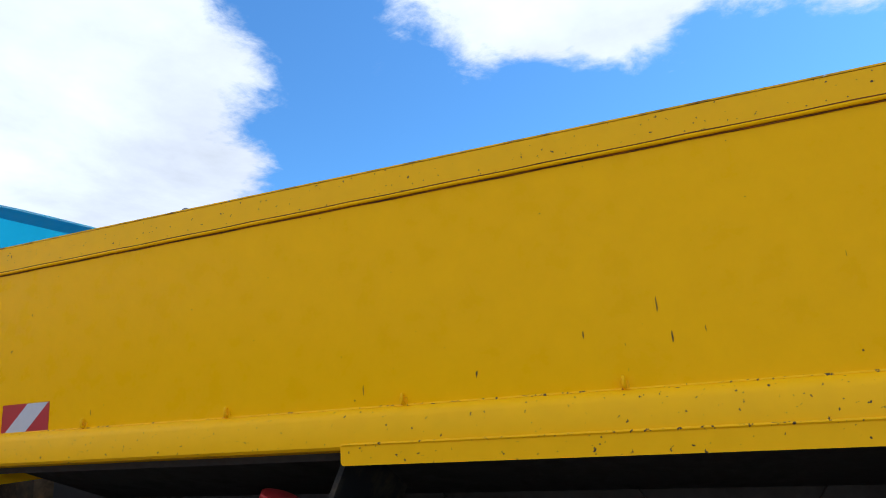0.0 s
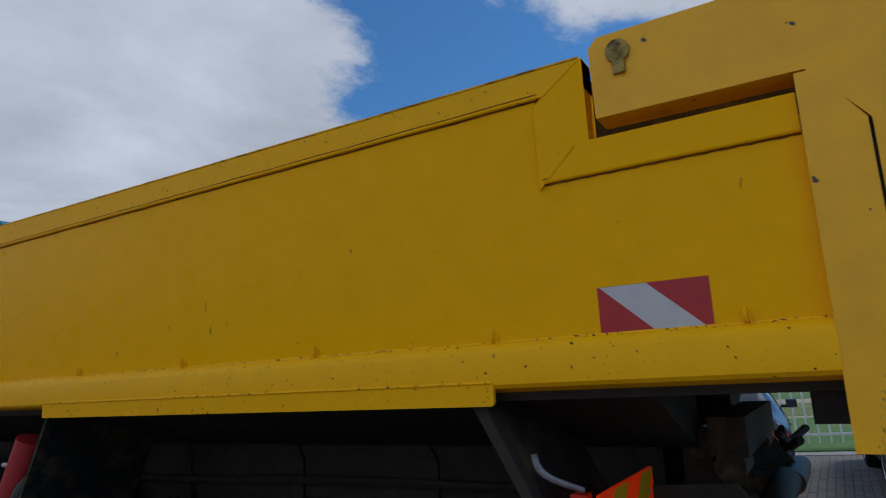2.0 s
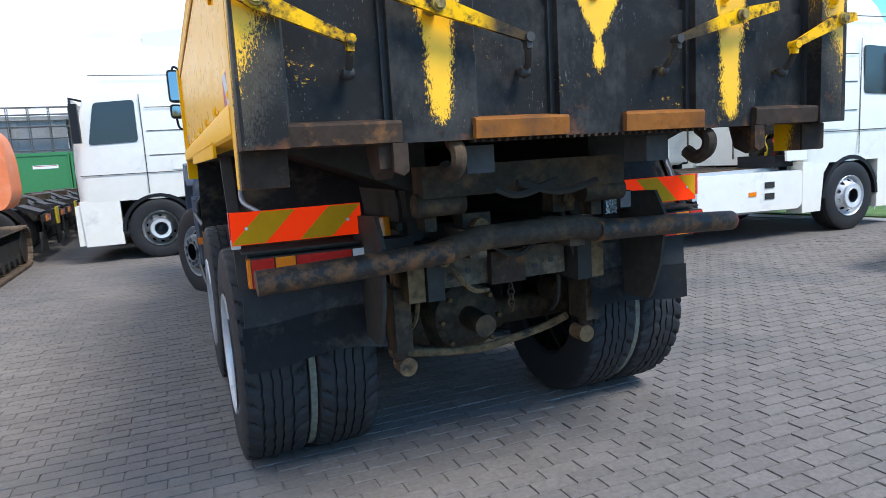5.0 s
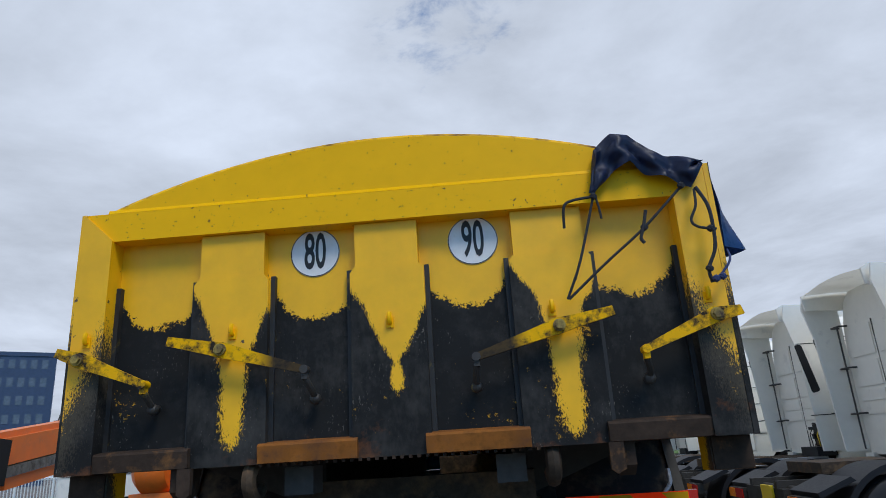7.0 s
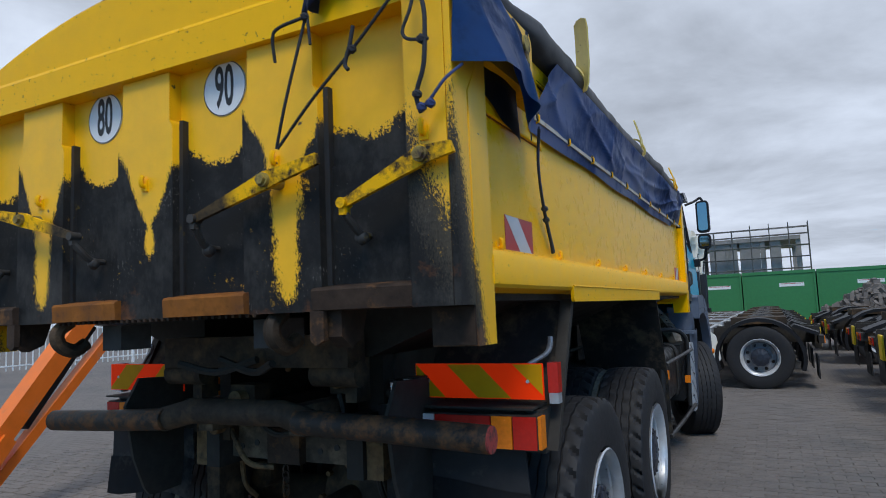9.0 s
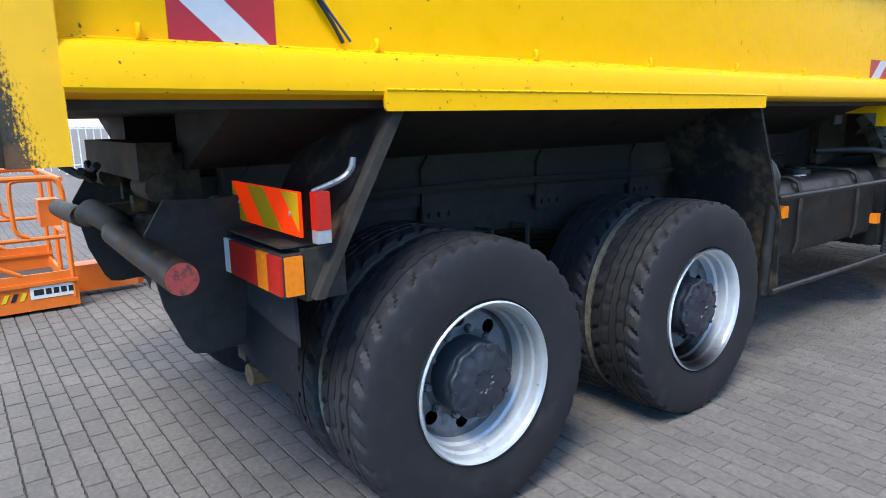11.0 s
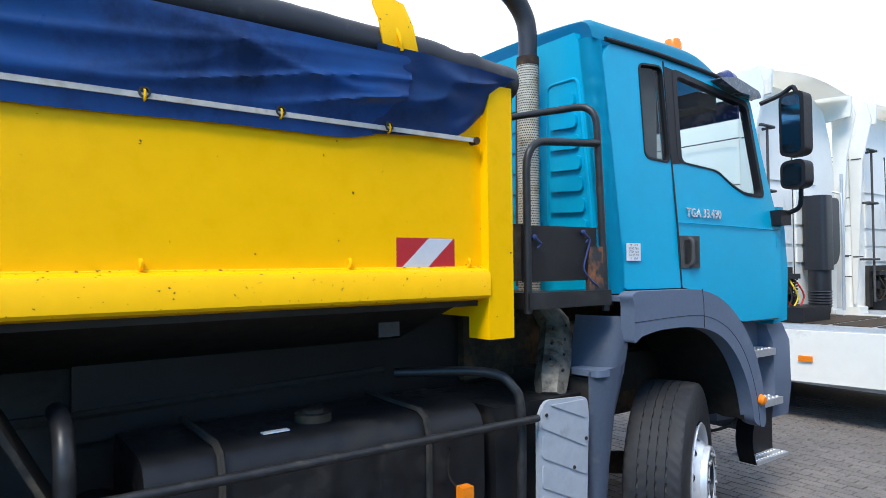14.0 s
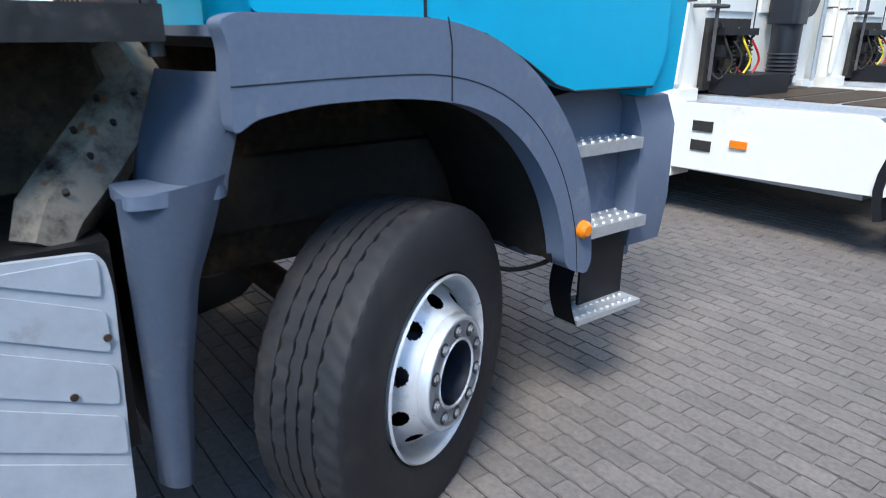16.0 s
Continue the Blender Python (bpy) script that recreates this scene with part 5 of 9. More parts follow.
def hub_mesh(front):
    bm = B()
    if front:
        lathe(bm, [(-0.12, 0.101), (-0.05, 0.100), (-0.05, 0.088), (-0.075, 0.080), (-0.075, 0.06), (-0.045, 0.052), (-0.04, 0.01)], n=32)
    else:
        lathe(bm, [(-0.22, 0.148), (-0.085, 0.148), (-0.070, 0.138), (-0.060, 0.130)], n=40)
        # scalloped cap
        m = 80
        lobe = lambda t, r: r + 0.0055 * math.cos(10 * t)
        ringsc = [[bm.verts.new((x, lobe(2 * math.pi * k / m, r) * math.cos(2 * math.pi * k / m), lobe(2 * math.pi * k / m, r) * math.sin(2 * math.pi * k / m))) for k in range(m)]
                  for x, r in ((-0.060, 0.144), (-0.040, 0.146), (-0.034, 0.140), (-0.034, 0.118), (-0.026, 0.106), (-0.024, 0.044), (-0.029, 0.040), (-0.029, 0.006))]
        for a, b in zip(ringsc, ringsc[1:]):
            for k in range(m):
                bm.faces.new((a[k], a[(k + 1) % m], b[(k + 1) % m], b[k]))
        bm.faces.new(ringsc[-1])
        for k in range(10):
            t = 2 * math.pi * (k + 0.5) / 10
            cyl(bm, (-0.036, 0.129 * math.cos(t), 0.129 * math.sin(t)), (-0.025, 0.129 * math.cos(t), 0.129 * math.sin(t)), 0.009, n=6)
    return plain_mesh(part("hub", bm, m_hub))


def nut_mesh(seat, tall):
    bm = B()
    cyl(bm, (0, 0, 0), (0.003, 0, 0), seat, n=16)
    for f in bm.faces:
        f.material_index = 1
    cyl(bm, (0.003, 0, 0), (tall, 0, 0), 0.0145, n=6)
    cyl(bm, (tall, 0, 0), (tall + 0.005, 0, 0), 0.009, n=8)
    return plain_mesh(part("wheel_nut", bm, [m_hubgrey, m_hub]))


m_mud = material("dried mud", (0.19, 0.175, 0.135), 0.95, vary=0.35, grain=40, bump=0.6, spec=0.1)
bm = B()
lathe(bm, [(-0.345, 0.475), (-0.338, 0.522), (-0.308, 0.522), (-0.302, 0.475)], n=48, close=True)
MUD = plain_mesh(part("mud_ring", bm, m_mud))
DISH, HUB, NUT = {f: dish(f) for f in (False, True)}, {f: hub_mesh(f) for f in (False, True)}, {False: nut_mesh(0.019, 0.020), True: nut_mesh(0.023, 0.010)}


def wheel(m, front, twin, parent, label="silver steel wheel with a black tyre"):
    w = new("wheel", DISH[front])
    w.parent, w.matrix_local = parent, m
    w["label"] = label
    t = new("tyre", T_STEER if front else T_OUT)
    t.parent = w
    if twin:
        t = new("tyre", T_OUT)
        t.parent, t.matrix_local = w, Matrix.Translation((-0.335, 0, 0))
        t = new("mud_ring", MUD)
        t.parent = w
    h = new("hub", HUB[front])
    h.parent = w
    for k in range(10):
        a = 2 * math.pi * (k + 0.5) / 10
        nut = new("wheel_nut", NUT[front])
        nut.parent = w
        nut.matrix_local = Matrix.Translation((0.052 if front else -0.163, 0.146 * math.cos(a) if front else 0.170 * math.cos(a), 0.146 * math.sin(a) if front else 0.170 * math.sin(a)))
    return w


FLIP = Matrix.Rotation(math.pi, 4, "Z")
for y in (1.396, 2.840):
    wheel(Matrix.Translation((1.242, y, 0.503)) @ Matrix.Rotation(0.3 * y, 4, "X"), False, True, truck, "dusty silver twin wheel with black lugged tyres")
    wheel(Matrix.Translation((-1.250, y, 0.503)) @ FLIP @ Matrix.Rotation(0.7 * y, 4, "X"), False, True, truck, "dusty silver twin wheel with black lugged tyres")
STEER = 24.0
for s in (-1, 1):
    m = Matrix.Translation((s * 1.05, 6.60, 0.457)) @ Matrix.Rotation(radians(STEER), 4, "Z") @ (FLIP if s < 0 else Matrix.Identity(4)) @ Matrix.Translation((0.17, 0, 0))
    wheel(m, True, False, truck, "silver front wheel with a worn ribbed tyre, steered")
bm = B()
tube(bm, [(-0.95, 6.62, 0.50), (-0.5, 6.62, 0.40), (0.5, 6.62, 0.40), (0.95, 6.62, 0.50)], 0.07, 12)
part("front_axle", bm, m_grime, truck)

# ---- cab ----
def lean(z):
    """Half width of the cab at a height: its flanks lean inwards."""
    return 1.087 - 0.105 * (z - 1.70) if z > 1.70 else 1.087 + 0.02 * (1.70 - z)


def plate_holes(bm, outer, holes, place, thick):
    """A plate with openings. place(p, d): the world point of a 2D point at depth d."""
    for loops_d in (0.0, thick):
        es = []
        for loop in [outer] + holes:
            vs = [bm.verts.new(place(p, loops_d)) for p in loop]
            es += [bm.edges.new((vs[i], vs[(i + 1) % len(vs)])) for i in range(len(vs))]
        bmesh.ops.triangle_fill(bm, use_beauty=True, use_dissolve=False, edges=es)
    for loop in [outer] + holes:
        for p, q in zip(loop, loop[1:] + loop[:1]):
            bm.faces.new([bm.verts.new(place(*c)) for c in ((p, 0.0), (q, 0.0), (q, thick), (p, thick))])
    bmesh.ops.remove_doubles(bm, verts=bm.verts, dist=0.0004)
    return bm


QUARTER = round_poly([(6.455, 2.285), (6.690, 2.272), (6.712, 2.862), (6.487, 2.842)], 0.05)
DOORWIN = round_poly([(6.795, 2.285), (7.19, 2.262), (7.36, 2.175), (7.50, 2.130), (7.725, 2.125), (7.66, 2.762), (6.838, 2.850)], 0.05)
FLANK = round_poly([(6.168, 1.535), (6.70, 1.530), (6.92, 1.485), (7.10, 1.40), (7.24, 1.32), (7.34, 1.292), (7.80, 1.290), (7.86, 1.40), (7.905, 1.92), (7.80, 2.35), (7.72, 2.80), (7.55, 2.865), (6.76, 2.925), (6.25, 2.925), (6.168, 2.84)], 0.03)


m_backing = material("pale grey backing", (0.34, 0.36, 0.38), 0.9, vary=0.15, grain=5, bump=0.3)
m_haze = material("smoke-grey plastic", (0.09, 0.11, 0.13), 0.25, vary=0.1, grain=20, bump=0.0)


def flank(s):
    bm = B()
    plate_holes(bm, FLANK, [QUARTER, DOORWIN], lambda p, d: Vector((s * (lean(p[1]) - d), p[0], p[1])), 0.05)
    side_ob = part("cab_side", bm, m_turq, truck, "turquoise painted cab flank", smooth=30)
    for nm, hole, mt in (("quarter_window", QUARTER, m_darkglass), ("door_window", DOORWIN, m_glass)):
        cy = sum(p[0] for p in hole) / len(hole)
        cz = sum(p[1] for p in hole) / len(hole)
        grow = lambda p, k: (cy + (p[0] - cy) * k, cz + (p[1] - cz) * k)
        bm = B()
        wide, tight = (1.05, 0.965) if nm == "door_window" else (1.03, 0.985)
        plate_holes(bm, [grow(p, wide) for p in hole], [[grow(p, tight) for p in hole]], lambda p, d: Vector((s * (lean(p[1]) + 0.006 - d), p[0], p[1])), 0.05)
        fr = part("window_frame", bm, m_trim, side_ob)
        bm = B()
        vs = [bm.verts.new((s * (lean(p[1]) - 0.012), p[0], p[1])) for p in [grow(q, 0.97) for q in hole]]
        bm.faces.new(vs)
        g = part(nm, bm, mt, side_ob, "glass pane")
        g.visible_shadow = False
    # pale panel added behind the dark quarter pane to make it look light grey
    part("curtain", prism(B(), [(6.42, 2.24), (6.72, 2.24), (6.73, 2.90), (6.46, 2.90)], "x", s * (lean(2.6) - 0.085), s * (lean(2.6) - 0.075)), m_backing, side_ob, "pale grey panel behind the pane")
    # pillar between the windows, door seam, crease, gutter
    bm = B()
    prism(bm, [(6.700, 2.262), (6.80, 2.275), (6.842, 2.862), (6.728, 2.872)], "x", 0, 1)
    for v in bm.verts:
        v.co.x = s * (lean(v.co.z) + (0.004 if v.co.x > 0.5 else -0.02))
    part("pillar_trim", bm, m_trim, side_ob)
    seam = [(6.690, 1.53), (6.697, 1.9), (6.708, 2.25), (6.735, 2.90)]
    tube(bm := B(), [(s * (lean(z) + 0.001), y, z) for y, z in seam], 0.0055, 6)
    part("door_seam", bm, m_trim, side_ob)
    tube(bm := B(), [(s * (lean(z) + 0.001), y, z) for y, z in ((6.69, 1.530), (6.92, 1.485), (7.10, 1.40), (7.24, 1.32), (7.34, 1.293), (7.79, 1.291))], 0.005, 6)
    part("door_seam", bm, m_trim, side_ob)
    tube(bm := B(), [(s * lean(1.915), 6.70, 1.915), (s * lean(1.905), 7.3, 1.908), (s * lean(1.9), 7.86, 1.895)], 0.0032, 8)
    part("crease", bm, m_turq, side_ob)
    tube(bm := B(), [(s * (lean(2.93) + 0.006), 6.20, 2.932), (s * (lean(2.93) + 0.008), 6.76, 2.931), (s * (lean(2.87) + 0.008), 7.50, 2.885), (s * (lean(2.8) + 0.006), 7.74, 2.81)], [0.014, 0.015, 0.014, 0.012], 8, smooth=4)
    part("gutter", bm, m_trim, side_ob)
    # handle
    h = part("door_handle", box(B(), s * 1.068, s * 1.094, 6.700, 6.880, 1.645, 1.835), m_buffer, side_ob, "grey plastic door handle in a dark recess", bevel=0.022, seg=3)
    part("recess", box(B(), s * 1.090, s * 1.0955, 6.722, 6.862, 1.672, 1.808), m_ink, side_ob, bevel=0.002)
    tube(bm := B(), [(s * 1.092, 6.772, 1.822), (s * 1.116, 6.772, 1.800), (s * 1.118, 6.772, 1.74), (s * 1.116, 6.772, 1.680), (s * 1.092, 6.772, 1.658)], 0.012, 8, smooth=4)
    part("grip", bm, m_buffer, side_ob)
    # vent fins at the door's leading edge
    for k in range(4):
        z = 1.42 + 0.115 * k
        prism(bm := B(), [(7.835, z), (7.90, z + 0.01), (7.905, z + 0.075), (7.84, z + 0.085)], "x", s * 1.02, s * 1.075)
        part("corner_fin", bm, m_turq, side_ob, bevel=0.004)
    # mirror arms and heads
    tube(bm := B(), [(s * 1.0, 7.80, 2.78), (s * 1.12, 7.86, 2.83), (s * 1.19, 7.87, 2.87), (s * 1.22, 7.87, 2.82)], 0.016, 8, smooth=4)
    arm = part("mirror_arm", bm, m_trim, truck)
    tube(bm := B(), [(s * 1.06, 7.88, 2.0), (s * 1.14, 7.92, 2.02), (s * 1.20, 7.92, 2.06), (s * 1.22, 7.90, 2.18)], 0.016, 8, smooth=4)
    part("lower_arm", bm, m_trim, arm)
    part("mirror_base", box(B(), s * 1.045, s * 1.13, 7.80, 7.94, 1.93, 2.03), m_trim, truck, bevel=0.02, seg=2)
    for z0, z1, nm in ((2.385, 2.825, "mirror"), (2.165, 2.365, "wide_mirror")):
        x0, x1 = s * 1.13, s * 1.295
        mr = part(nm, prism(B(), round_poly([(x0, z0), (x1, z0 + 0.01), (x1, z1), (x0, z1 - 0.01)], 0.055, 5), "y", 7.80, 7.92), m_trim, truck, "black mirror head with reflecting glass", bevel=0.022, seg=3)
        part("mirror_glass", prism(B(), round_poly([(s * 1.152, z0 + 0.03), (s * 1.272, z0 + 0.03), (s * 1.272, z1 - 0.03), (s * 1.152, z1 - 0.03)], 0.035, 4), "y", 7.793, 7.801), m_mirror, mr)
    # rain deflector above the door window
    bm = B()
    prism(bm, round_poly([(7.22, 2.865), (7.42, 2.90), (7.72, 2.845), (7.74, 2.80), (7.45, 2.805)], 0.05), "x", s * 0.965, s * 1.045)
    part("rain_deflector", bm, m_haze, side_ob, bevel=0.02, seg=3)
    return side_ob


right = flank(1)
flank(-1)


def rear_wall():
    bm = B()
    prism(bm, [(-1.00, 1.50), (1.00, 1.50), (0.965, 2.10), (0.88, 2.90), (0.84, 2.98), (-0.84, 2.98), (-0.88, 2.90), (-0.965, 2.10)], "y", 6.085, 6.13)
    wl = part("cab_rear_wall", bm, m_turq, truck, "turquoise cab back with pressed ribs", bevel=0.01)
    for k in range(10):
        z = 1.60 + 0.128 * k
        prism(bm := B(), round_poly([(-0.82, z), (0.56, z), (0.56, z + 0.085), (-0.82, z + 0.085)], 0.035, 4), "y", 6.072, 6.09)
        part("pressed_rib", bm, m_turq, wl, bevel=0.010, seg=3)
    for k in range(8):
        z = 1.72 + 0.120 * k
        x1 = lean(z) - 0.150
        prism(bm := B(), round_poly([(0.66, z + 0.012), (x1, z), (x1, z + 0.082), (0.66, z + 0.070)], 0.028, 4), "y", 6.064, 6.09)
        part("pressed_rib", bm, m_turq, wl, bevel=0.012, seg=3)
    loop = [(lean(z) - 0.118 if q else 0.625, 6.086, z) for q, z in ((0, 1.70), (1, 1.68), (1, 2.30), (1, 2.72), (0, 2.72), (0, 1.70))]
    tube(bm := B(), filleted(loop, 0.05), 0.010, 8)
    part("pressed_frame", bm, m_turq, wl)
    # rounded corners with pressed waves, between the back and the flanks
    for s in (-1, 1):
        def corner(u, v, s=s):
            z = 1.515 + 1.42 * v
            a = math.pi / 2 * u
            wave = 0.0028 * math.sin((z - 2.28) * 2 * math.pi / 0.115) * (1.0 if 2.28 < z < 2.74 else 0.0) * math.sin(math.pi * u)
            r = 0.088 + wave
            return Vector((s * (lean(z) - 0.088 + r * math.cos(a)), 6.172 - r * math.sin(a), z))
        part("cab_corner", sheet(B(), corner, 10, 70, 0.012), m_turq, wl, smooth=60)
    return wl


rear_wall()
# roof: a shell that rises from the gutters
bm = B()


def roof(u, v):
    a = math.sin(math.pi * (v - 0.5))
    y = 6.10 + (7.60 - 6.10) * u
    edge = 2.925 - 0.09 * max(0, (u - 0.6) / 0.4) ** 2
    rise = (0.125 * (1 - abs(a) ** 40) + 0.05 * (1 - abs(a) ** 3)) * min(1, u * 12 + 0.80) * (1 - 0.55 * max(0, (u - 0.55) / 0.45) ** 2)
    w = lean(2.92) * (1 - 0.05 * max(0, (u - 0.7) / 0.3))
    return Vector((a * w, y, edge + rise))


sheet(bm, roof, 24, 44, 0.02)
part("cab_roof", bm, m_turq, truck, "turquoise cab roof", smooth=50)
# front below and above the windscreen, floor, cab interior
bm = B()
prism(bm, [(7.80, 1.25), (7.99, 1.27), (8.02, 1.6), (7.97, 2.06), (7.90, 2.06), (7.86, 1.5)], "x", -1.06, 1.06)
part("cab_front", bm, m_turq, truck, bevel=0.02)
bm = B()
vs = [bm.verts.new(c) for c in ((-1.02, 7.93, 2.08), (1.02, 7.93, 2.08), (0.95, 7.62, 2.84), (-0.95, 7.62, 2.84))]
bm.faces.new(vs)
ws = part("windscreen", bm, m_glass, truck, "wide windscreen pane")
ws.visible_shadow = False
part("cab_floor", box(B(), -1.05, 1.05, 6.13, 7.85, 1.45, 1.53), m_interior, truck)
part("dashboard", box(B(), -1.0, 1.0, 7.50, 7.88, 1.75, 2.10), m_interior, truck, bevel=0.05, seg=2)
part("sun_visor", box(B(), 0.32, 0.84, 7.30, 7.52, 2.73, 2.83), m_interior, truck, bevel=0.03, seg=2)
part("visor_strip", box(B(), -0.96, 0.96, 7.58, 7.60, 2.66, 2.80), m_visor, truck, "dark blue sun strip in the windscreen")
for x in (-0.55, 0.55):
    st = part("seat", box(B(), x - 0.26, x + 0.26, 6.75, 7.25, 1.75, 1.93), m_interior, truck, "dark cloth cab seat", bevel=0.05, seg=2)
    part("backrest", box(B(), x - 0.24, x + 0.24, 6.62, 6.78, 1.90, 2.46), m_interior, st, bevel=0.05, seg=2)
    part("headrest", box(B(), x - 0.13, x + 0.13, 6.62, 6.74, 2.48, 2.66), m_interior, st, bevel=0.04, seg=2)
lathe(bm := B(), [(-0.012, 0.22), (0.012, 0.22), (0.012, 0.245), (-0.012, 0.245)], Matrix.Translation((-0.55, 7.38, 2.14)) @ Matrix.Rotation(radians(90), 4, "Z") @ Matrix.Rotation(radians(-55), 4, "Y"), 28, close=True)
part("steering_wheel", bm, m_interior, truck)

# badge and weight sticker on the flank
lettering("TGA 33.430", 0.075, Matrix.Translation((lean(1.975) + 0.004, 6.985, 1.975)) @ Matrix.Rotation(radians(90), 4, "Z"), m_chrome, "badge", right, 0.003, 1.0, 0.0012)["label"] = "chrome model badge"
bm = B()
prism(bm, [(6.195, 1.690), (6.315, 1.690), (6.315, 1.785), (6.195, 1.785)], "x", 1.088, 1.0905)
stk = part("weight_sticker", bm, m_signwhite, truck, "white sticker with printed vehicle weights")
for k, line in enumerate(("PV    13.2", "PTAC  26.0", "PTRA  40.0", "Lxl  2.5  8.0", "S     20.0")):
    lettering(line, 0.017, Matrix.Translation((1.0915, 6.255, 1.774 - 0.018 * k)) @ Matrix.Rotation(radians(90), 4, "Z"), m_ink, "lettering", stk, 0.0002, 1.0)

# beacon and roof lamp
cyl(bm := B(), (0.62, 7.35, 3.02), (0.62, 7.35, 3.10), 0.05, n=20)
bc = part("beacon_base", bm, m_trim, truck)
lathe(bm := B(), [(0.0, 0.062), (0.12, 0.060), (0.15, 0.05), (0.16, 0.02)], Matrix.Translation((0.62, 7.35, 3.10)) @ Matrix.Rotation(radians(-90), 4, "Y"), 24)
part("beacon", bm, m_amber, truck, "orange rotating beacon on the roof")
lathe(bm := B(), [(-0.06, 0.02), (-0.05, 0.08), (0.0, 0.10), (0.05, 0.08), (0.06, 0.02)], Matrix.Translation((0.80, 7.70, 2.95)) @ Matrix.Rotation(radians(70), 4, "Z"), 24)
part("roof_lamp", bm, m_visor, truck, "dark blue round roof lamp")

# ---- grey wheel arch, steps, bumper ----
soft = lambda pts: round_poly(pts, 0.12, 4)
ARCH = [(6.045, 1.262), (6.10, 1.30), (6.25, 1.325), (6.51, 1.328), (6.72, 1.30), (6.88, 1.235), (7.02, 1.11), (7.12, 0.95), (7.17, 0.80), (7.185, 0.70)]
for s in (-1, 1):
    bm = B()
    prism(bm, soft(ARCH + [(7.30, 0.655), (7.325, 0.70), (7.30, 0.92), (7.20, 1.16), (7.05, 1.34), (6.86, 1.47), (6.65, 1.528), (6.08, 1.532), (6.035, 1.515), (6.055, 1.46)]), "x", s * 1.155, s * 1.243)
    fd = part("fender", bm, m_grey, truck, "weathered grey plastic wheel arch", bevel=0.020, seg=3, smooth=50)
    tube(bm := B(), [(s * 1.2435, y, z) for y, z in ((6.05, 1.375), (6.40, 1.385), (6.66, 1.378), (6.86, 1.32), (7.02, 1.21), (7.14, 1.05), (7.22, 0.85), (7.25, 0.67))], 0.0016, 5, smooth=4)
    part("fender_seam", bm, m_trim, fd)
    tube(bm := B(), [(s * 1.2435, y, z) for y, z in ((6.655, 1.53), (6.668, 1.46), (6.67, 1.31))], 0.0022, 5)
    part("fender_seam", bm, m_trim, fd)
    # top of the arch, dark liner
    prism(bm := B(), [(6.04, 1.505), (6.66, 1.515), (6.86, 1.46), (6.84, 1.44), (6.65, 1.49), (6.04, 1.48)], "x", s * 0.80, s * 1.16)
    part("fender_top", bm, m_grey, fd)
    bm = B()
    A = [Vector((0, y, z)) for y, z in ARCH]
    sheet(bm, lambda u, v: (lambda q: Vector((s * (0.62 + 0.56 * v), q.y, q.z + 0.01 + 0.008 * math.sin(v * 30))))(A[min(int(u * 9.001), 9)]), 9, 12, 0.012)
    part("wheel_liner", bm, m_black, truck)
    # rear leg of the arch: a curved strip that widens upwards
    def leg(u, v, s=s):
        z = 0.372 + 0.778 * v
        y0 = 5.805 - 0.004 * v
        y1 = float(np.interp(z, (0.37, 0.68, 0.93, 1.05, 1.15), (5.886, 5.908, 5.950, 6.000, 6.036)))
        return Vector((s * (1.212 - 0.060 * abs(1 - 1.25 * u) ** 3 - 0.020 * max(0.0, u - 0.8) * 5 - 0.03 * (1 - v) ** 2), y0 + (y1 - y0) * u, z + 0.035 * (u - 0.3) * v ** 8))
    part("arch_leg", sheet(B(), leg, 12, 20, 0.02), m_grey, truck, "grey plastic mudguard leg", smooth=60)

    def shoulder(u, v, s=s):
        return Vector((s * (1.182 - 0.030 * v - 0.24 * (1 - u) ** 3 + 0.012 * math.sin(math.pi * v)), 5.885 + 0.155 * u ** 1.3 + 0.095 * v ** 1.3, 1.128 + 0.275 * v))
    part("arch_shoulder", sheet(B(), shoulder, 18, 14, 0.02), m_grey, truck, "curved grey plastic mudguard shoulder", smooth=60)
    prism(bm := B(), round_poly([(s * 1.02, 5.812), (s * 1.195, 5.812), (s * 1.208, 5.85), (s * 1.200, 6.02), (s * 1.17, 6.045), (s * 1.02, 6.045)], 0.02, 3), "z", 1.118, 1.150)
    part("leg_ledge", bm, m_grey, truck, "grey plastic ledge of the mudguard leg", bevel=0.010, seg=2)
    prism(bm := B(), [(5.84, 0.40), (5.88, 0.40), (5.88, 1.10), (5.84, 1.10)], "x", s * 0.55, s * 1.17)
    part("arch_leg_inner", bm, m_black, truck)
    # amber marker on the arch
    lathe(bm := B(), [(0, 0.034), (0.022, 0.032), (0.036, 0.018)], Matrix.Translation((s * 1.236, 7.262, 0.832)) @ (FLIP if s < 0 else Matrix.Identity(4)), 20)
    part("amber_marker", bm, m_amber, truck, "round amber side marker lamp")
    # step well and bumper corner
    bm = B()
    prism(bm, [(7.22, 1.24), (7.30, 0.64), (7.86, 0.60), (7.90, 0.72), (7.89, 1.05), (7.83, 1.22), (7.78, 1.30)], "x", s * 0.72, s * 0.93)
    part("step_well", bm, m_grey, truck, "grey plastic step panel", bevel=0.012)
    bm = B()
    prism(bm, [(s * 0.80, 0.60), (s * 1.02, 0.60), (s * 1.045, 0.80), (s * 1.04, 1.12), (s * 0.99, 1.24), (s * 0.80, 1.26)], "y", 7.83, 8.06)
    part("bumper_corner", bm, m_grey, truck, bevel=0.055, seg=4)
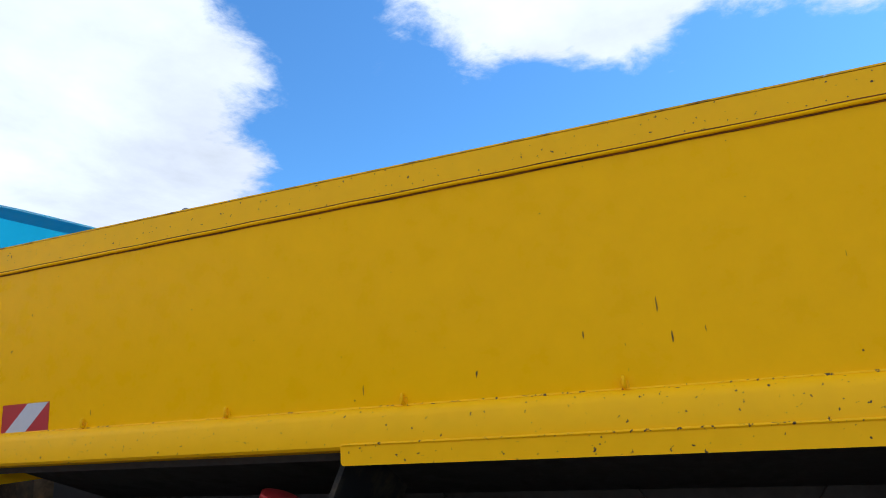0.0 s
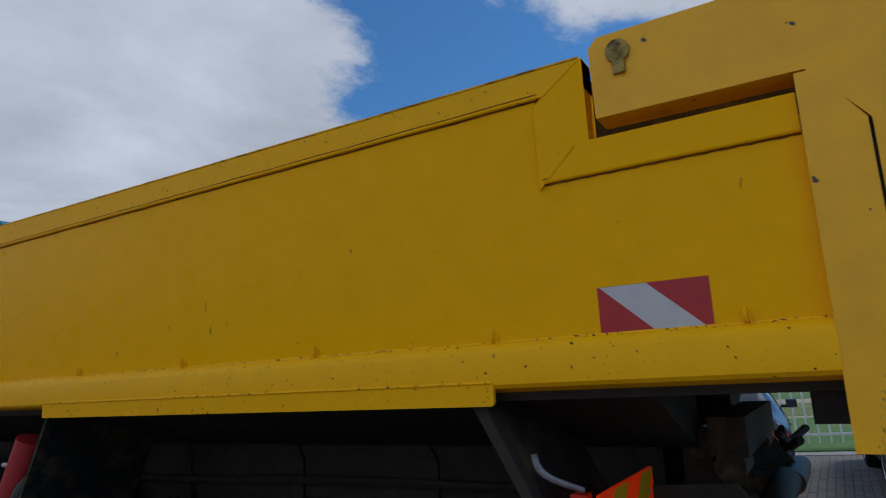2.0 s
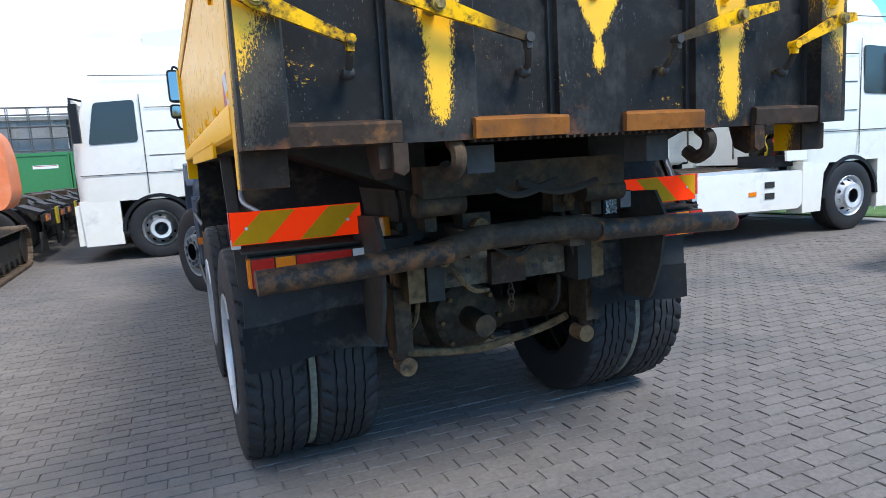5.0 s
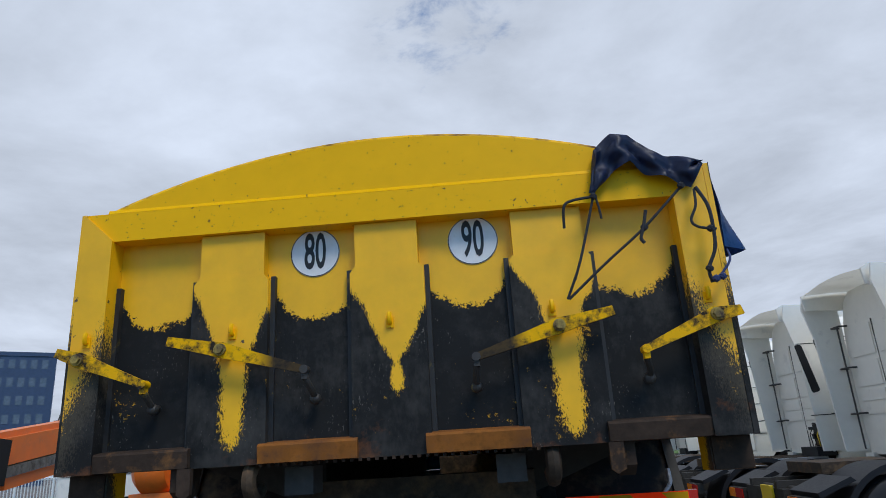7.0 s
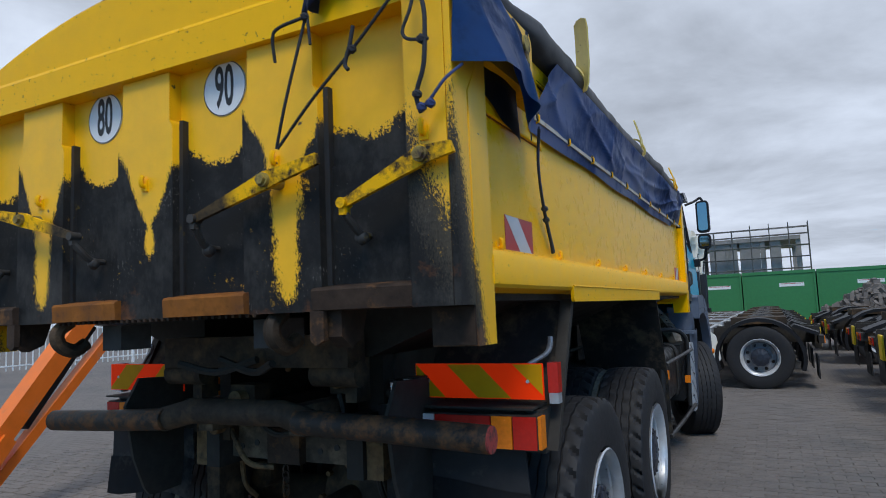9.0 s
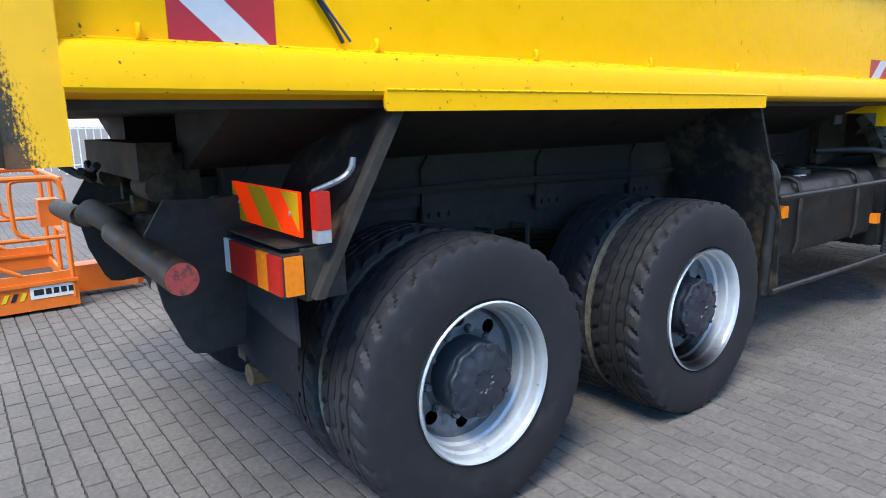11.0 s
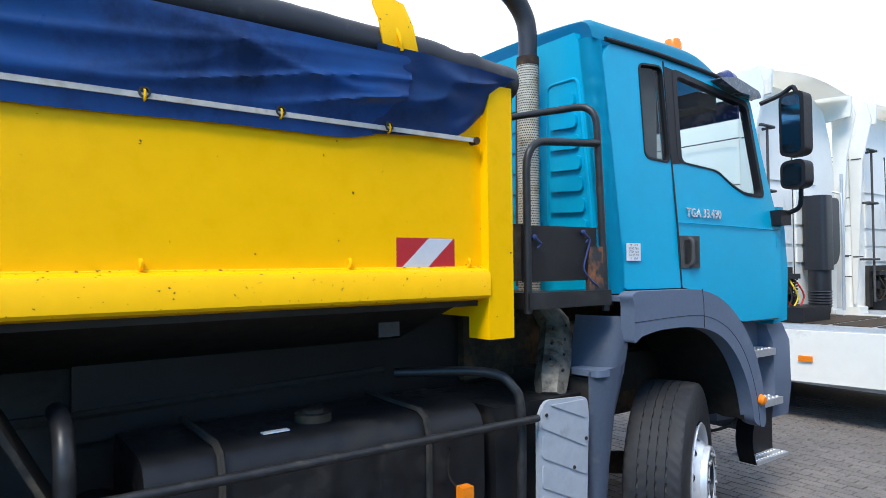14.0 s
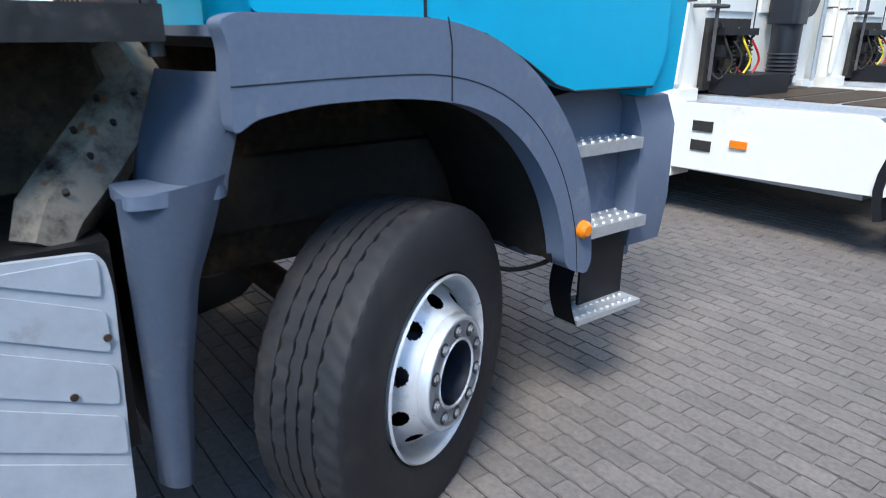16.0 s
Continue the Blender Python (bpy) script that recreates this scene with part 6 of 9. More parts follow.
    for y0, y1, z, xo in ((7.30, 7.82, 1.085, 1.062), (7.32, 7.86, 0.752, 1.085), (7.385, 7.785, 0.405, 1.15)):
        bm = B()
        box(bm, s * (0.80 if z > 0.5 else 0.955), s * xo, y0, y1, z - (0.045 if z > 0.5 else 0.022), z)
        step = part("step", bm, m_alu, truck, "ribbed aluminium cab step", bevel=0.006)
        for i in range(3):
            for k in range(10):
                yy, xx = y0 + 0.03 + (y1 - y0 - 0.06) * k / 9, s * (xo - 0.03 - 0.055 * i)
                cyl(bm := B(), (xx, yy, z), (xx, yy, z + 0.006), 0.011, 0.008, n=6)
                part("stud", bm, m_alu, step)
    f = lambda u, v: Vector((s * (1.03 + 0.115 * v), 7.385 - 0.055 * math.sin(math.pi * u) + 0.02 * u, 0.385 + 0.34 * u))
    part("step_strap", sheet(B(), f, 12, 2, 0.012), m_trim, truck, "black rubber step strap")
    part("step_hanger", box(B(), s * 1.030, s * 1.042, 7.51, 7.785, 0.39, 0.715), m_trim, truck, "dark steel step hanger plate", bevel=0.004)
part("bumper", box(B(), -0.82, 0.82, 7.90, 8.12, 0.45, 1.24), m_grey, truck, bevel=0.04, seg=2)
part("engine_block", box(B(), -0.34, 0.34, 5.9, 7.7, 0.62, 1.44), m_grime, truck, bevel=0.03)
bm = B()
tube(bm, [(0.70, 7.2, 0.60), (0.85, 7.28, 0.56), (0.95, 7.42, 0.60), (0.97, 7.5, 0.68)], 0.010, 6, smooth=4)
part("cable", bm, m_black, truck)

# ---- between body and cab; tank side ----
bm = B()
cyl(bm, (0.665, 5.88, 1.50), (0.655, 5.90, 2.83), 0.062, n=36)
stack = part("exhaust_pipe", bm, m_mesh, truck, "pale perforated exhaust heat shield")
# the shield's holes, small dark dimples on a staggered grid
hb = B()
for i in range(92):
    for k in range(34):
        a = 2 * math.pi * (k + 0.5 * (i % 2)) / 34
        c = Vector((0.665 - 0.010 * i / 92, 5.88 + 0.02 * i / 92, 1.52 + 0.01415 * i))
        d = Vector((math.cos(a), math.sin(a), 0))
        u, w = Vector((0, 0, 1)), d.cross(Vector((0, 0, 1)))
        hb.faces.new([hb.verts.new(c + d * 0.0632 + (u * math.cos(q) + w * math.sin(q)) * 0.0043) for q in (2 * math.pi * j / 6 for j in range(6))])
tagged(part("perforation", hb, m_ink, stack), kind="stuff")
bm = B()
tube(bm, [(0.655, 5.90, 2.82), (0.655, 5.90, 3.0), (0.65, 5.87, 3.10), (0.645, 5.79, 3.19), (0.64, 5.70, 3.23)], [0.052, 0.054, 0.056, 0.058, 0.060], 16, smooth=5)
part("exhaust_elbow", bm, m_tarp_dark, truck, "sooty black exhaust elbow")
cyl(bm := B(), (0.655, 5.90, 2.80), (0.655, 5.90, 2.85), 0.064, n=24)
part("clamp", bm, m_rust_dark, truck)
bm = B()
tube(bm, [(1.03, 5.66, 1.02), (1.005, 5.69, 1.08), (0.93, 5.79, 1.17), (0.83, 5.91, 1.28), (0.77, 5.965, 1.35), (0.70, 5.94, 1.44)], [0.070, 0.084, 0.090, 0.090, 0.084, 0.070], 6)
shield = part("exhaust_shield", bm, m_shield, truck, "sooty bent steel exhaust shield", smooth=20)
_a, _b = Vector((1.005, 5.69, 1.08)), Vector((0.80, 5.94, 1.315))
_d = (_b - _a).normalized()
_n = Vector((0.75, -0.35, 0.55))
_n = (_n - _d * _n.dot(_d)).normalized()
for k in range(7):
    c = _a.lerp(_b, 0.08 + 0.14 * k) + _n * 0.074 + _d.cross(_n) * 0.034 * (-1) ** k
    cyl(bm := B(), c, c + _n * 0.012, 0.0075, n=8)
    part("rivet_hole", bm, m_ink, shield)
part("silencer", box(B(), 0.58, 1.12, 5.22, 5.78, 0.50, 1.04), m_blackbox, truck, "grimy black exhaust silencer", bevel=0.05, seg=3)
# ribbed aluminium cover of the silencer
bm = B()
prism(bm, round_poly([(5.415, 0.36), (5.735, 0.34), (5.765, 0.95), (5.755, 1.035), (5.47, 1.05), (5.425, 0.98)], 0.06, 5), "x", 1.165, 1.183)
cover = part("silencer_cover", bm, m_cover, truck, "pale grey ribbed metal cover", bevel=0.004)
for k in range(-1, 5):
    z = 0.395 + 0.135 * k
    pts = [(y, min(max(q, 0.385), 1.025)) for y, q in ((5.738, z), (5.742, z + 0.100), (5.446, z + 0.232), (5.440, z + 0.132))]
    if pts[1][1] - pts[0][1] < 0.05:
        pts = [(5.738, 0.385), (5.446, z + 0.232), (5.440, 0.40)]
    elif pts[2][1] - pts[3][1] < 0.02:
        pts = [pts[0], pts[1], (5.60, 1.025), (5.50, 1.025)]
    prism(bm := B(), round_poly(pts, 0.016, 4), "x", 1.182, 1.1885)
    part("pressed_field", bm, m_cover, cover, bevel=0.003, seg=2)
for y, z in ((5.47, 0.985), (5.735, 0.838), (5.65, 0.716), (5.46, 0.52)):
    cyl(bm := B(), (1.182, y, z), (1.193, y, z), 0.009, n=10)
    part("screw", bm, m_rust_dark, cover)

# fuel tank with straps and cap
bm = B()
prism(bm, round_poly([(0.60, 0.60), (1.10, 0.60), (1.115, 0.68), (1.115, 0.98), (1.06, 1.06), (0.60, 1.07)], 0.07, 5), "y", 3.78, 5.16)
tank = part("fuel_tank", bm, m_blackbox, truck, "black steel fuel tank with dusty top", smooth=40)
for y in (4.02, 4.86):
    bm = B()
    tube(bm, [(0.62, y, 1.078), (1.055, y, 1.068), (1.10, y, 1.045), (1.122, y, 0.98), (1.122, y, 0.68), (1.10, y, 0.605)], 0.014, 6)
    part("tank_strap", bm, m_black, tank)
lathe(bm := B(), [(0.0, 0.075), (0.03, 0.072), (0.032, 0.045), (0.045, 0.04)], Matrix.Translation((0.90, 4.45, 1.062)) @ Matrix.Rotation(radians(-90), 4, "Y"), 24)
part("filler_cap", bm, m_grime, tank)
part("tank_label", box(B(), 0.99, 1.02, 4.20, 4.30, 1.066, 1.071), m_signwhite, tank)
# air bottle with a printed panel
bm = B()
lathe(bm, [(0.0, 0.02), (0.01, 0.09), (0.05, 0.125), (0.44, 0.125), (0.48, 0.09), (0.49, 0.02)], Matrix.Translation((0.62, 3.70, 0.76)), 28)
part("air_bottle", bm, m_blackbox, truck, "black compressed-air bottle with white marking")
for k in range(3):
    part("marking", box(B(), 1.108, 1.112, 3.68 + 0.03 * k, 3.70 + 0.03 * k, 0.70, 0.735), m_signwhite, truck)
# side guard rails with amber lamps
for s in (-1, 1):
    for z0, z1 in ((1.0, 0.985), (0.468, 0.440)):
        tube(bm := B(), [(s * 1.215, 3.54, z0), (s * 1.215, 4.4, (z0 + z1) / 2), (s * 1.205, 5.40, z1)], 0.017, 10)
        part("guard_rail", bm, m_rail, truck, "black tubular side guard rail")
    tube(bm := B(), [(s * 1.16, 3.555, 0.44), (s * 1.18, 3.555, 1.0), (s * 1.17, 3.555, 1.14), (s * 1.08, 3.555, 1.22), (s * 0.9, 3.56, 1.22)], 0.030, 10, smooth=4)
    part("guard_post", bm, m_rail, truck)
    tube(bm := B(), [(s * 1.16, 5.33, 0.44), (s * 1.17, 5.33, 0.99), (s * 1.15, 5.30, 1.13), (s * 1.05, 5.22, 1.19), (s * 0.8, 4.9, 1.19)], 0.022, 10, smooth=4)
    part("guard_post", bm, m_rail, truck)
    for y, z in ((3.634, 0.914), (4.985, 0.735)):
        lm = part("amber_lamp", box(B(), s * 1.175, s * 1.222, y - 0.028, y + 0.028, z - 0.033, z + 0.033), m_amber, truck, "small amber side marker lamp", bevel=0.008, seg=2)
        tube(bm := B(), [(s * 1.18, y, z), (s * 1.17, y - 0.06, z + 0.08), (s * 1.19, y - 0.07, z + 0.2)], 0.004, 5, smooth=4)
        part("wire", bm, m_black, lm)
bm = B()
prism(bm, round_poly([(0.55, 0.55), (1.10, 0.55), (1.10, 1.05), (0.55, 1.06)], 0.07, 4), "y", 3.8, 5.1, Matrix.Diagonal((-1, 1, 1, 1)))
part("tool_box", bm, m_blackbox, truck, "black chassis box")
bm = B()
cyl(bm, (-1.10, 3.60, 1.38), (-1.12, 3.74, 1.04), 0.075, n=20)
ext = part("extinguisher_tube", bm, m_redworn2, truck, "red fire extinguisher tube", bevel=0.02)
cyl(bm := B(), (-1.13, 3.74, 1.26), (-1.13, 3.80, 1.26), 0.012, n=8)
part("latch", bm, m_alu, ext)
part("chassis_plate", box(B(), 0.50, 0.52, 3.65, 5.5, 1.02, 1.46), m_blackbox, truck)
part("chassis_plate", box(B(), -0.52, -0.50, 3.65, 5.5, 1.02, 1.46), m_blackbox, truck)
part("label_plate", box(B(), 0.99, 1.00, 4.70, 4.80, 1.38, 1.44), m_buffer, truck)

# two black boxes added so that no bright background shows through the gap
part("air_filter", box(B(), 0.14, 0.57, 5.48, 5.97, 1.06, 1.485), m_grime, truck, "grimy black box added to fill the gap behind the cab", bevel=0.04, seg=3)
part("battery_case", box(B(), 0.18, 0.52, 5.42, 5.60, 1.535, 1.83), m_blackbox, truck, bevel=0.02, seg=2)
# catwalk frame behind the cab
bm = B()
tube(bm, filleted([(1.165, 5.925, 1.44), (1.160, 5.880, 2.478), (0.488, 5.640, 2.478), (0.488, 5.638, 1.53)], 0.11), 0.019, 10)
rack = part("catwalk_frame", bm, m_rail, truck, "black tubular catwalk rail")
tube(bm := B(), filleted([(1.165, 5.388, 1.45), (1.165, 5.388, 2.240), (1.165, 5.885, 2.280)], 0.13), 0.019, 10)
part("hoop", bm, m_rail, rack)
part("base_beam", box(B(), 1.05, 1.19, 5.375, 5.94, 1.470, 1.545), m_rail, rack, bevel=0.006)
part("side_sheet", box(B(), 1.150, 1.160, 5.365, 5.870, 1.595, 1.855), m_blackbox, rack, "black sheet steel panel")
part("gusset", box(B(), 1.145, 1.175, 5.80, 5.90, 1.545, 1.76), m_worn, rack)
part("tray", box(B(), 0.20, 1.06, 5.40, 5.92, 1.50, 1.53), m_grime, rack)
part("locker", box(B(), 0.86, 1.145, 5.27, 5.40, 1.60, 1.86), m_grime, rack, bevel=0.01)
tube(bm := B(), [(1.13, 5.27, 1.95), (1.12, 5.245, 1.8), (1.14, 5.255, 1.6), (1.10, 5.27, 1.45)], 0.018, 6, smooth=4)
part("cable_loom", bm, m_black, truck, "bundle of black cables")
for y, z in ((5.43, 1.80), (5.76, 1.83)):
    lathe(bm := B(), [(-0.010, 0.004), (-0.005, 0.012), (0.006, 0.013), (0.012, 0.004)], Matrix.Translation((1.168, y, z)), 10)
    tube(bm, [(1.170, y, z), (1.180, y + 0.02, z - 0.02), (1.175, y + 0.035, z - 0.03), (1.168, y + 0.02, z - 0.05)], 0.005, 6, smooth=3)
    part("rope_knot", bm, m_bluerope, rack)
tube(bm := B(), [(1.168, 5.76, 1.83), (1.176, 5.80, 1.79), (1.172, 5.78, 1.72), (1.172, 5.76, 1.65), (1.176, 5.80, 1.60), (1.175, 5.855, 1.565)], 0.0045, 6, smooth=4)
part("rope_end", bm, m_bluerope, rack)
tube(bm := B(), [(1.10, 5.28, 2.27), (1.05, 5.32, 2.26), (0.9, 5.38, 2.28)], 0.016, 8)
part("pipe_end", bm, m_rust, truck)
for x in (0.42, 0.50):
    tube(bm := B(), [(x, 5.95, 1.55), (x, 5.97, 2.75)], 0.016, 8)
    part("intake_pipe", bm, m_black, truck)
lathe(bm := B(), [(0.0, 0.05)] + [(0.02 * k, 0.05 + 0.008 * (k % 2)) for k in range(1, 16)] + [(0.32, 0.05)], Matrix.Translation((0.35, 5.75, 1.60)) @ Matrix.Rotation(radians(-90), 4, "Y"), 16)
part("bellows", bm, m_trim, truck)

# ---- tarpaulin along the right flank, ropes ----
tarp = thing("tarpaulin", "blue tarpaulin with a black roll, lashed along the dump body", "tarpaulin", (1.2, 2.8, 2.48))
tarp.matrix_world = Matrix.Identity(4)


def fold(y, v):
    w = noise.noise((y * 1.1, v * 1.2, 7.7))
    crease = 0.020 * (1 - abs(math.sin(y * 2.6 + 3.2 * v + 3.0 * w))) ** 3 + 0.014 * (1 - abs(math.sin(y * 4.3 - 5.0 * v + 4.0 * w))) ** 3
    return crease + 0.022 * math.sin(y * 3.1 + 2.2 * v + 2 * w) + 0.006 * math.sin(y * 7.3 - 3.0 * v + 1.0) + 0.02 * noise.noise((y * 1.7, v * 2.1, 0.4)) + 0.006 * noise.noise((y * 4.0, v * 4.0, 3.0))


def hang(u, v):
    """v = 0 at the lower hem, 1 at the roll."""
    y0 = 0.655 + 0.27 * v ** 1.5
    y1 = 4.66 + 0.06 * v
    y = y0 + (y1 - y0) * u
    hem = 2.138 + 0.006 * math.sin(y * 5.0) + 0.035 * max(0.0, (y - 4.0)) ** 2 + 0.06 * max(0, (u - 0.93) / 0.07) ** 2
    top = 2.475
    x = 1.204 + 0.052 * v + fold(y, v) * (0.12 + 3.4 * max(0.0, v - 0.2) * (1 - v))
    d = x - 1.200
    ang = math.atan2(hem + (top - hem) * v - 2.50, 5.9 - y)
    d += 0.022 * max(0.0, min(1.0, (y - 1.0) / 3.0)) * (1 - abs(math.sin(ang * 60 + 2.5 * noise.noise((y * 0.8, v, 4.0))))) ** 2 * min(1, max(0.0, v - 0.2) * 4) * (1 - v) * 2
    return Vector((1.200 + 0.5 * (d + math.sqrt(d * d + 4e-5)), y, hem + (top - hem) * v))


part("side_sheet", sheet(B(), hang, 260, 30, 0.004), m_tarp, tarp, "creased blue side of the tarpaulin", smooth=60)
bm = B()
ring = []
for i in range(121):
    y = 0.36 + (5.30 - 0.36) * i / 120
    r = (0.080 if y < 3.85 else 0.068) + 0.010 * noise.noise((y * 3, 0, 0)) + 0.006 * noise.noise((y * 9, 1, 0)) + (0.012 if y > 5.05 else 0) - 0.10 * max(0.0, 0.72 - y)
    ring.append((1.178 + 0.010 * math.sin(y * 2.0) - 0.03 * max(0, (y - 5.0) / 0.3), y, 2.515 + 0.012 * math.sin(y * 1.7 + 1) - 0.02 * max(0, (y - 4.8) / 0.5), r))
vs = [[bm.verts.new((x + math.cos(a) * r * (1 + 0.10 * noise.noise((y * 4, a, 2))), y, z + math.sin(a) * r * (1 + 0.12 * noise.noise((y * 3.0, a * 1.3, 5))))) for a in (2 * math.pi * k / 20 for k in range(20))] for x, y, z, r in ring]
for a, b in zip(vs, vs[1:]):
    for k in range(20):
        bm.faces.new((a[k], a[(k + 1) % 20], b[(k + 1) % 20], b[k]))
bm.faces.new(vs[0][::-1])
bm.faces.new(vs[-1])
part("roll", bm, m_tarp_dark, tarp, "black rolled-up end of the tarpaulin", smooth=60)
# gathered front corner: creases that run up to the roll's end
def gather(u, v):
    y = 4.55 + 0.70 * u
    lo = 2.172 + 0.05 * u + 0.26 * max(0.0, (u - 0.55) / 0.45) ** 1.3
    hi = 2.505 - 0.03 * u
    z = lo + (hi - lo) * v
    ang = math.atan2(z - 2.50, y - 5.36)
    ridge = (1 - abs(math.sin(ang * 6.5 + 0.9 * noise.noise((u * 2.5, v * 3, 2))))) ** 2
    x = 1.208 + 0.052 * v + 0.045 * ridge * u * math.sin(math.pi * min(1, 0.1 + u)) + 0.010 * noise.noise((u * 5, v * 4, 1)) + 0.03 * u * (1 - u)
    return Vector((x, y, z))


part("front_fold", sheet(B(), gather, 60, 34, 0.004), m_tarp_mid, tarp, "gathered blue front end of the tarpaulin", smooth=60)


# loose tail over the rear corner: it stands off the flank, then a fold runs down to the tie
def tail_hem(y):
    return float(np.interp(y, (-0.10, 0.05, 0.22, 0.30, 0.45, 0.53, 0.60), (2.150, 2.165, 2.185, 2.165, 2.095, 2.065, 2.075)))


def tail(u, v):
    """u along the side from the gate forward, v from hem to top."""
    y = -0.092 + 0.68 * u
    hem = tail_hem(y)
    top = 2.492 - 0.005 * u
    off = 0.115 * (1 - v) ** 0.85 * min(1.0, u * 6) * (1 - max(0.0, (u - 0.35) / 0.65) ** 1.2)
    crease = 0.030 * math.exp(-((u - 0.52 - 0.16 * (1 - v)) / 0.05) ** 2) * (1 - 0.6 * v) - 0.022 * math.exp(-((u - 0.68 - 0.12 * (1 - v)) / 0.06) ** 2)
    return Vector((1.244 + off + crease + 0.012 * math.sin(u * 11 + v * 3) * (1 - v) + 0.012 * noise.noise((u * 4, v * 3, 9)), y, hem + (top - hem) * v))


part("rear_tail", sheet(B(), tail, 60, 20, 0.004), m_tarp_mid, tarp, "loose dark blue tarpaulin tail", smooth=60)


# black sheet added behind the tail to paint its shaded hollow
def hollow_shade(u, v):
    y = -0.03 + 0.55 * u
    hem = tail_hem(y) - 0.012 - 0.025 * math.sin(math.pi * u) + 0.006 * math.sin(y * 30)
    return Vector((1.214 + 0.006 * math.sin(y * 17 + v * 4), y, hem + (2.47 - hem) * v))


part("tail_lining", sheet(B(), hollow_shade, 30, 8, 0.004), m_tarp_dark, tarp, "black sheet for the shade under the tarpaulin tail", smooth=60)


def cap(u, v):
    """Over the top of the gate's corner: v = 0 hanging hem at the gate's face, 1 on the far side of the edge."""
    x = 0.782 + 0.425 * u
    hem = float(np.interp(x, (0.782, 0.823, 0.878, 0.944, 0.996, 1.098, 1.155, 1.207), (2.375, 2.415, 2.473, 2.504, 2.454, 2.413, 2.38, 2.474)))
    crest = float(np.interp(x, (0.782, 0.81, 0.886, 0.954, 1.014, 1.088, 1.207), (2.40, 2.560, 2.628, 2.632, 2.560, 2.518, 2.490)))
    if v < 0.55:
        t = v / 0.55
        return Vector((x + 0.01 * math.sin(t * 9), -0.112 - 0.020 * math.sin(u * 22 + 2 * t) * (1 - 0.4 * t) - 0.02 * noise.noise((u * 6, t * 4, 4)) - 0.012, hem + (crest - hem) * t))
    t = (v - 0.55) / 0.45
    return Vector((x + 0.012 * math.sin(t * 7), -0.11 + 0.24 * t, crest + 0.012 * math.sin(t * 3.1 + u * 9) - 0.10 * t * t))


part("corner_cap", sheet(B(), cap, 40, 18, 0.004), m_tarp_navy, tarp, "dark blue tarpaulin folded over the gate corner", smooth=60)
# batten with yellow eyes
bm = B()
box(bm, 1.212, 1.219, 0.70, 5.05, 2.188, 2.206)
part("batten", bm, m_batten, tarp, "pale metal batten", bevel=0.003)
for k in range(10):
    y = 4.622 - 0.433 * k
    bm = B()
    tube(bm, [(1.195, y, 2.182), (1.222, y, 2.184), (1.226, y, 2.198), (1.222, y, 2.213), (1.195, y, 2.215)], 0.0036, 6, smooth=3)
    part("eye", bm, m_yellow_edge, tarp)
    lathe(bm := B(), [(0, 0.011), (0.005, 0.012), (0.005, 0.018), (0, 0.019)], Matrix.Translation((1.2185, y, 2.206)), 14, close=True)
    part("eyelet", bm, m_rail, tarp)
cyl(bm := B(), (1.187, 5.05, 2.196), (1.226, 5.05, 2.196), 0.016, n=10)
part("batten_bolt", bm, m_rust_dark, tarp)
# pale clips: an upright sheet strap on a wire that grips the roll; the rearmost is broad and twisted towards the gate
m_clip = material("pale worn yellow paint", (0.62, 0.47, 0.13), 0.5, vary=0.08, grain=30, bump=0.1, chips=DARKCHIP, chip_scale=60, chip_at=0.70)
for y, top, turn, wide, paint in ((1.34, 2.80, 48, 1.0, m_clip), (2.955, 2.73, 0, 0.8, m_clip), (4.655, 2.70, 0, 1.55, m_yellow_edge)):
    bm = B()
    mr = Matrix.Translation((1.250, y, 0)) @ Matrix.Rotation(radians(turn), 4, "Z")
    rows = ((0.0, 2.468, 0.045), (0.008, 2.505, 0.050), (0.004, 2.60, 0.050), (-0.016, top - 0.05, 0.050), (-0.026, top - 0.012, 0.046), (-0.030, top, 0.020))
    vs = [[bm.verts.new(mr @ Vector((x + dx, sy * w * wide - 0.2 * (z - 2.5), z))) for sy in (-1, 1) for dx in (0.0, -0.008)] for x, z, w in rows]
    for a, b in zip(vs, vs[1:]):
        for k, q in ((0, 1), (1, 3), (3, 2), (2, 0)):
            bm.faces.new((a[k], a[q], b[q], b[k]))
    bm.faces.new([vs[0][k] for k in (0, 1, 3, 2)])
    bm.faces.new([vs[-1][k] for k in (0, 2, 3, 1)])
    clip = part("clip", bm, paint, tarp, "upright yellow steel clip on the roll")
    tube(bm := B(), [(1.262, y, 2.49), (1.268, y - 0.01, 2.53), (1.235, y - 0.02, 2.59), (1.17, y - 0.02, 2.605), (1.11, y - 0.01, 2.57)], 0.007, 6, smooth=4)
    part("clip_wire", bm, paint, clip)

# ropes
def rope(name, pts, r, mt, label, knots=()):
    bm = B()
    tube(bm, pts, r * 0.78, 7, smooth=6)
    ob = part(name, bm, mt)
    tagged(ob, label, "rope")
    for c in knots:
        bm = B()
        for k in range(3):
            lathe(bm, [(-0.007, 0.009), (0.0, 0.013), (0.007, 0.009), (0.0, 0.005)], Matrix.Translation(Vector(c)) @ Euler((k * 1.1, k * 2.0, k)).to_matrix().to_4x4() @ Matrix.Diagonal((1.15, 1.15, 1.15, 1)), 10, close=True)
        part("knot", bm, mt, ob)
    return ob


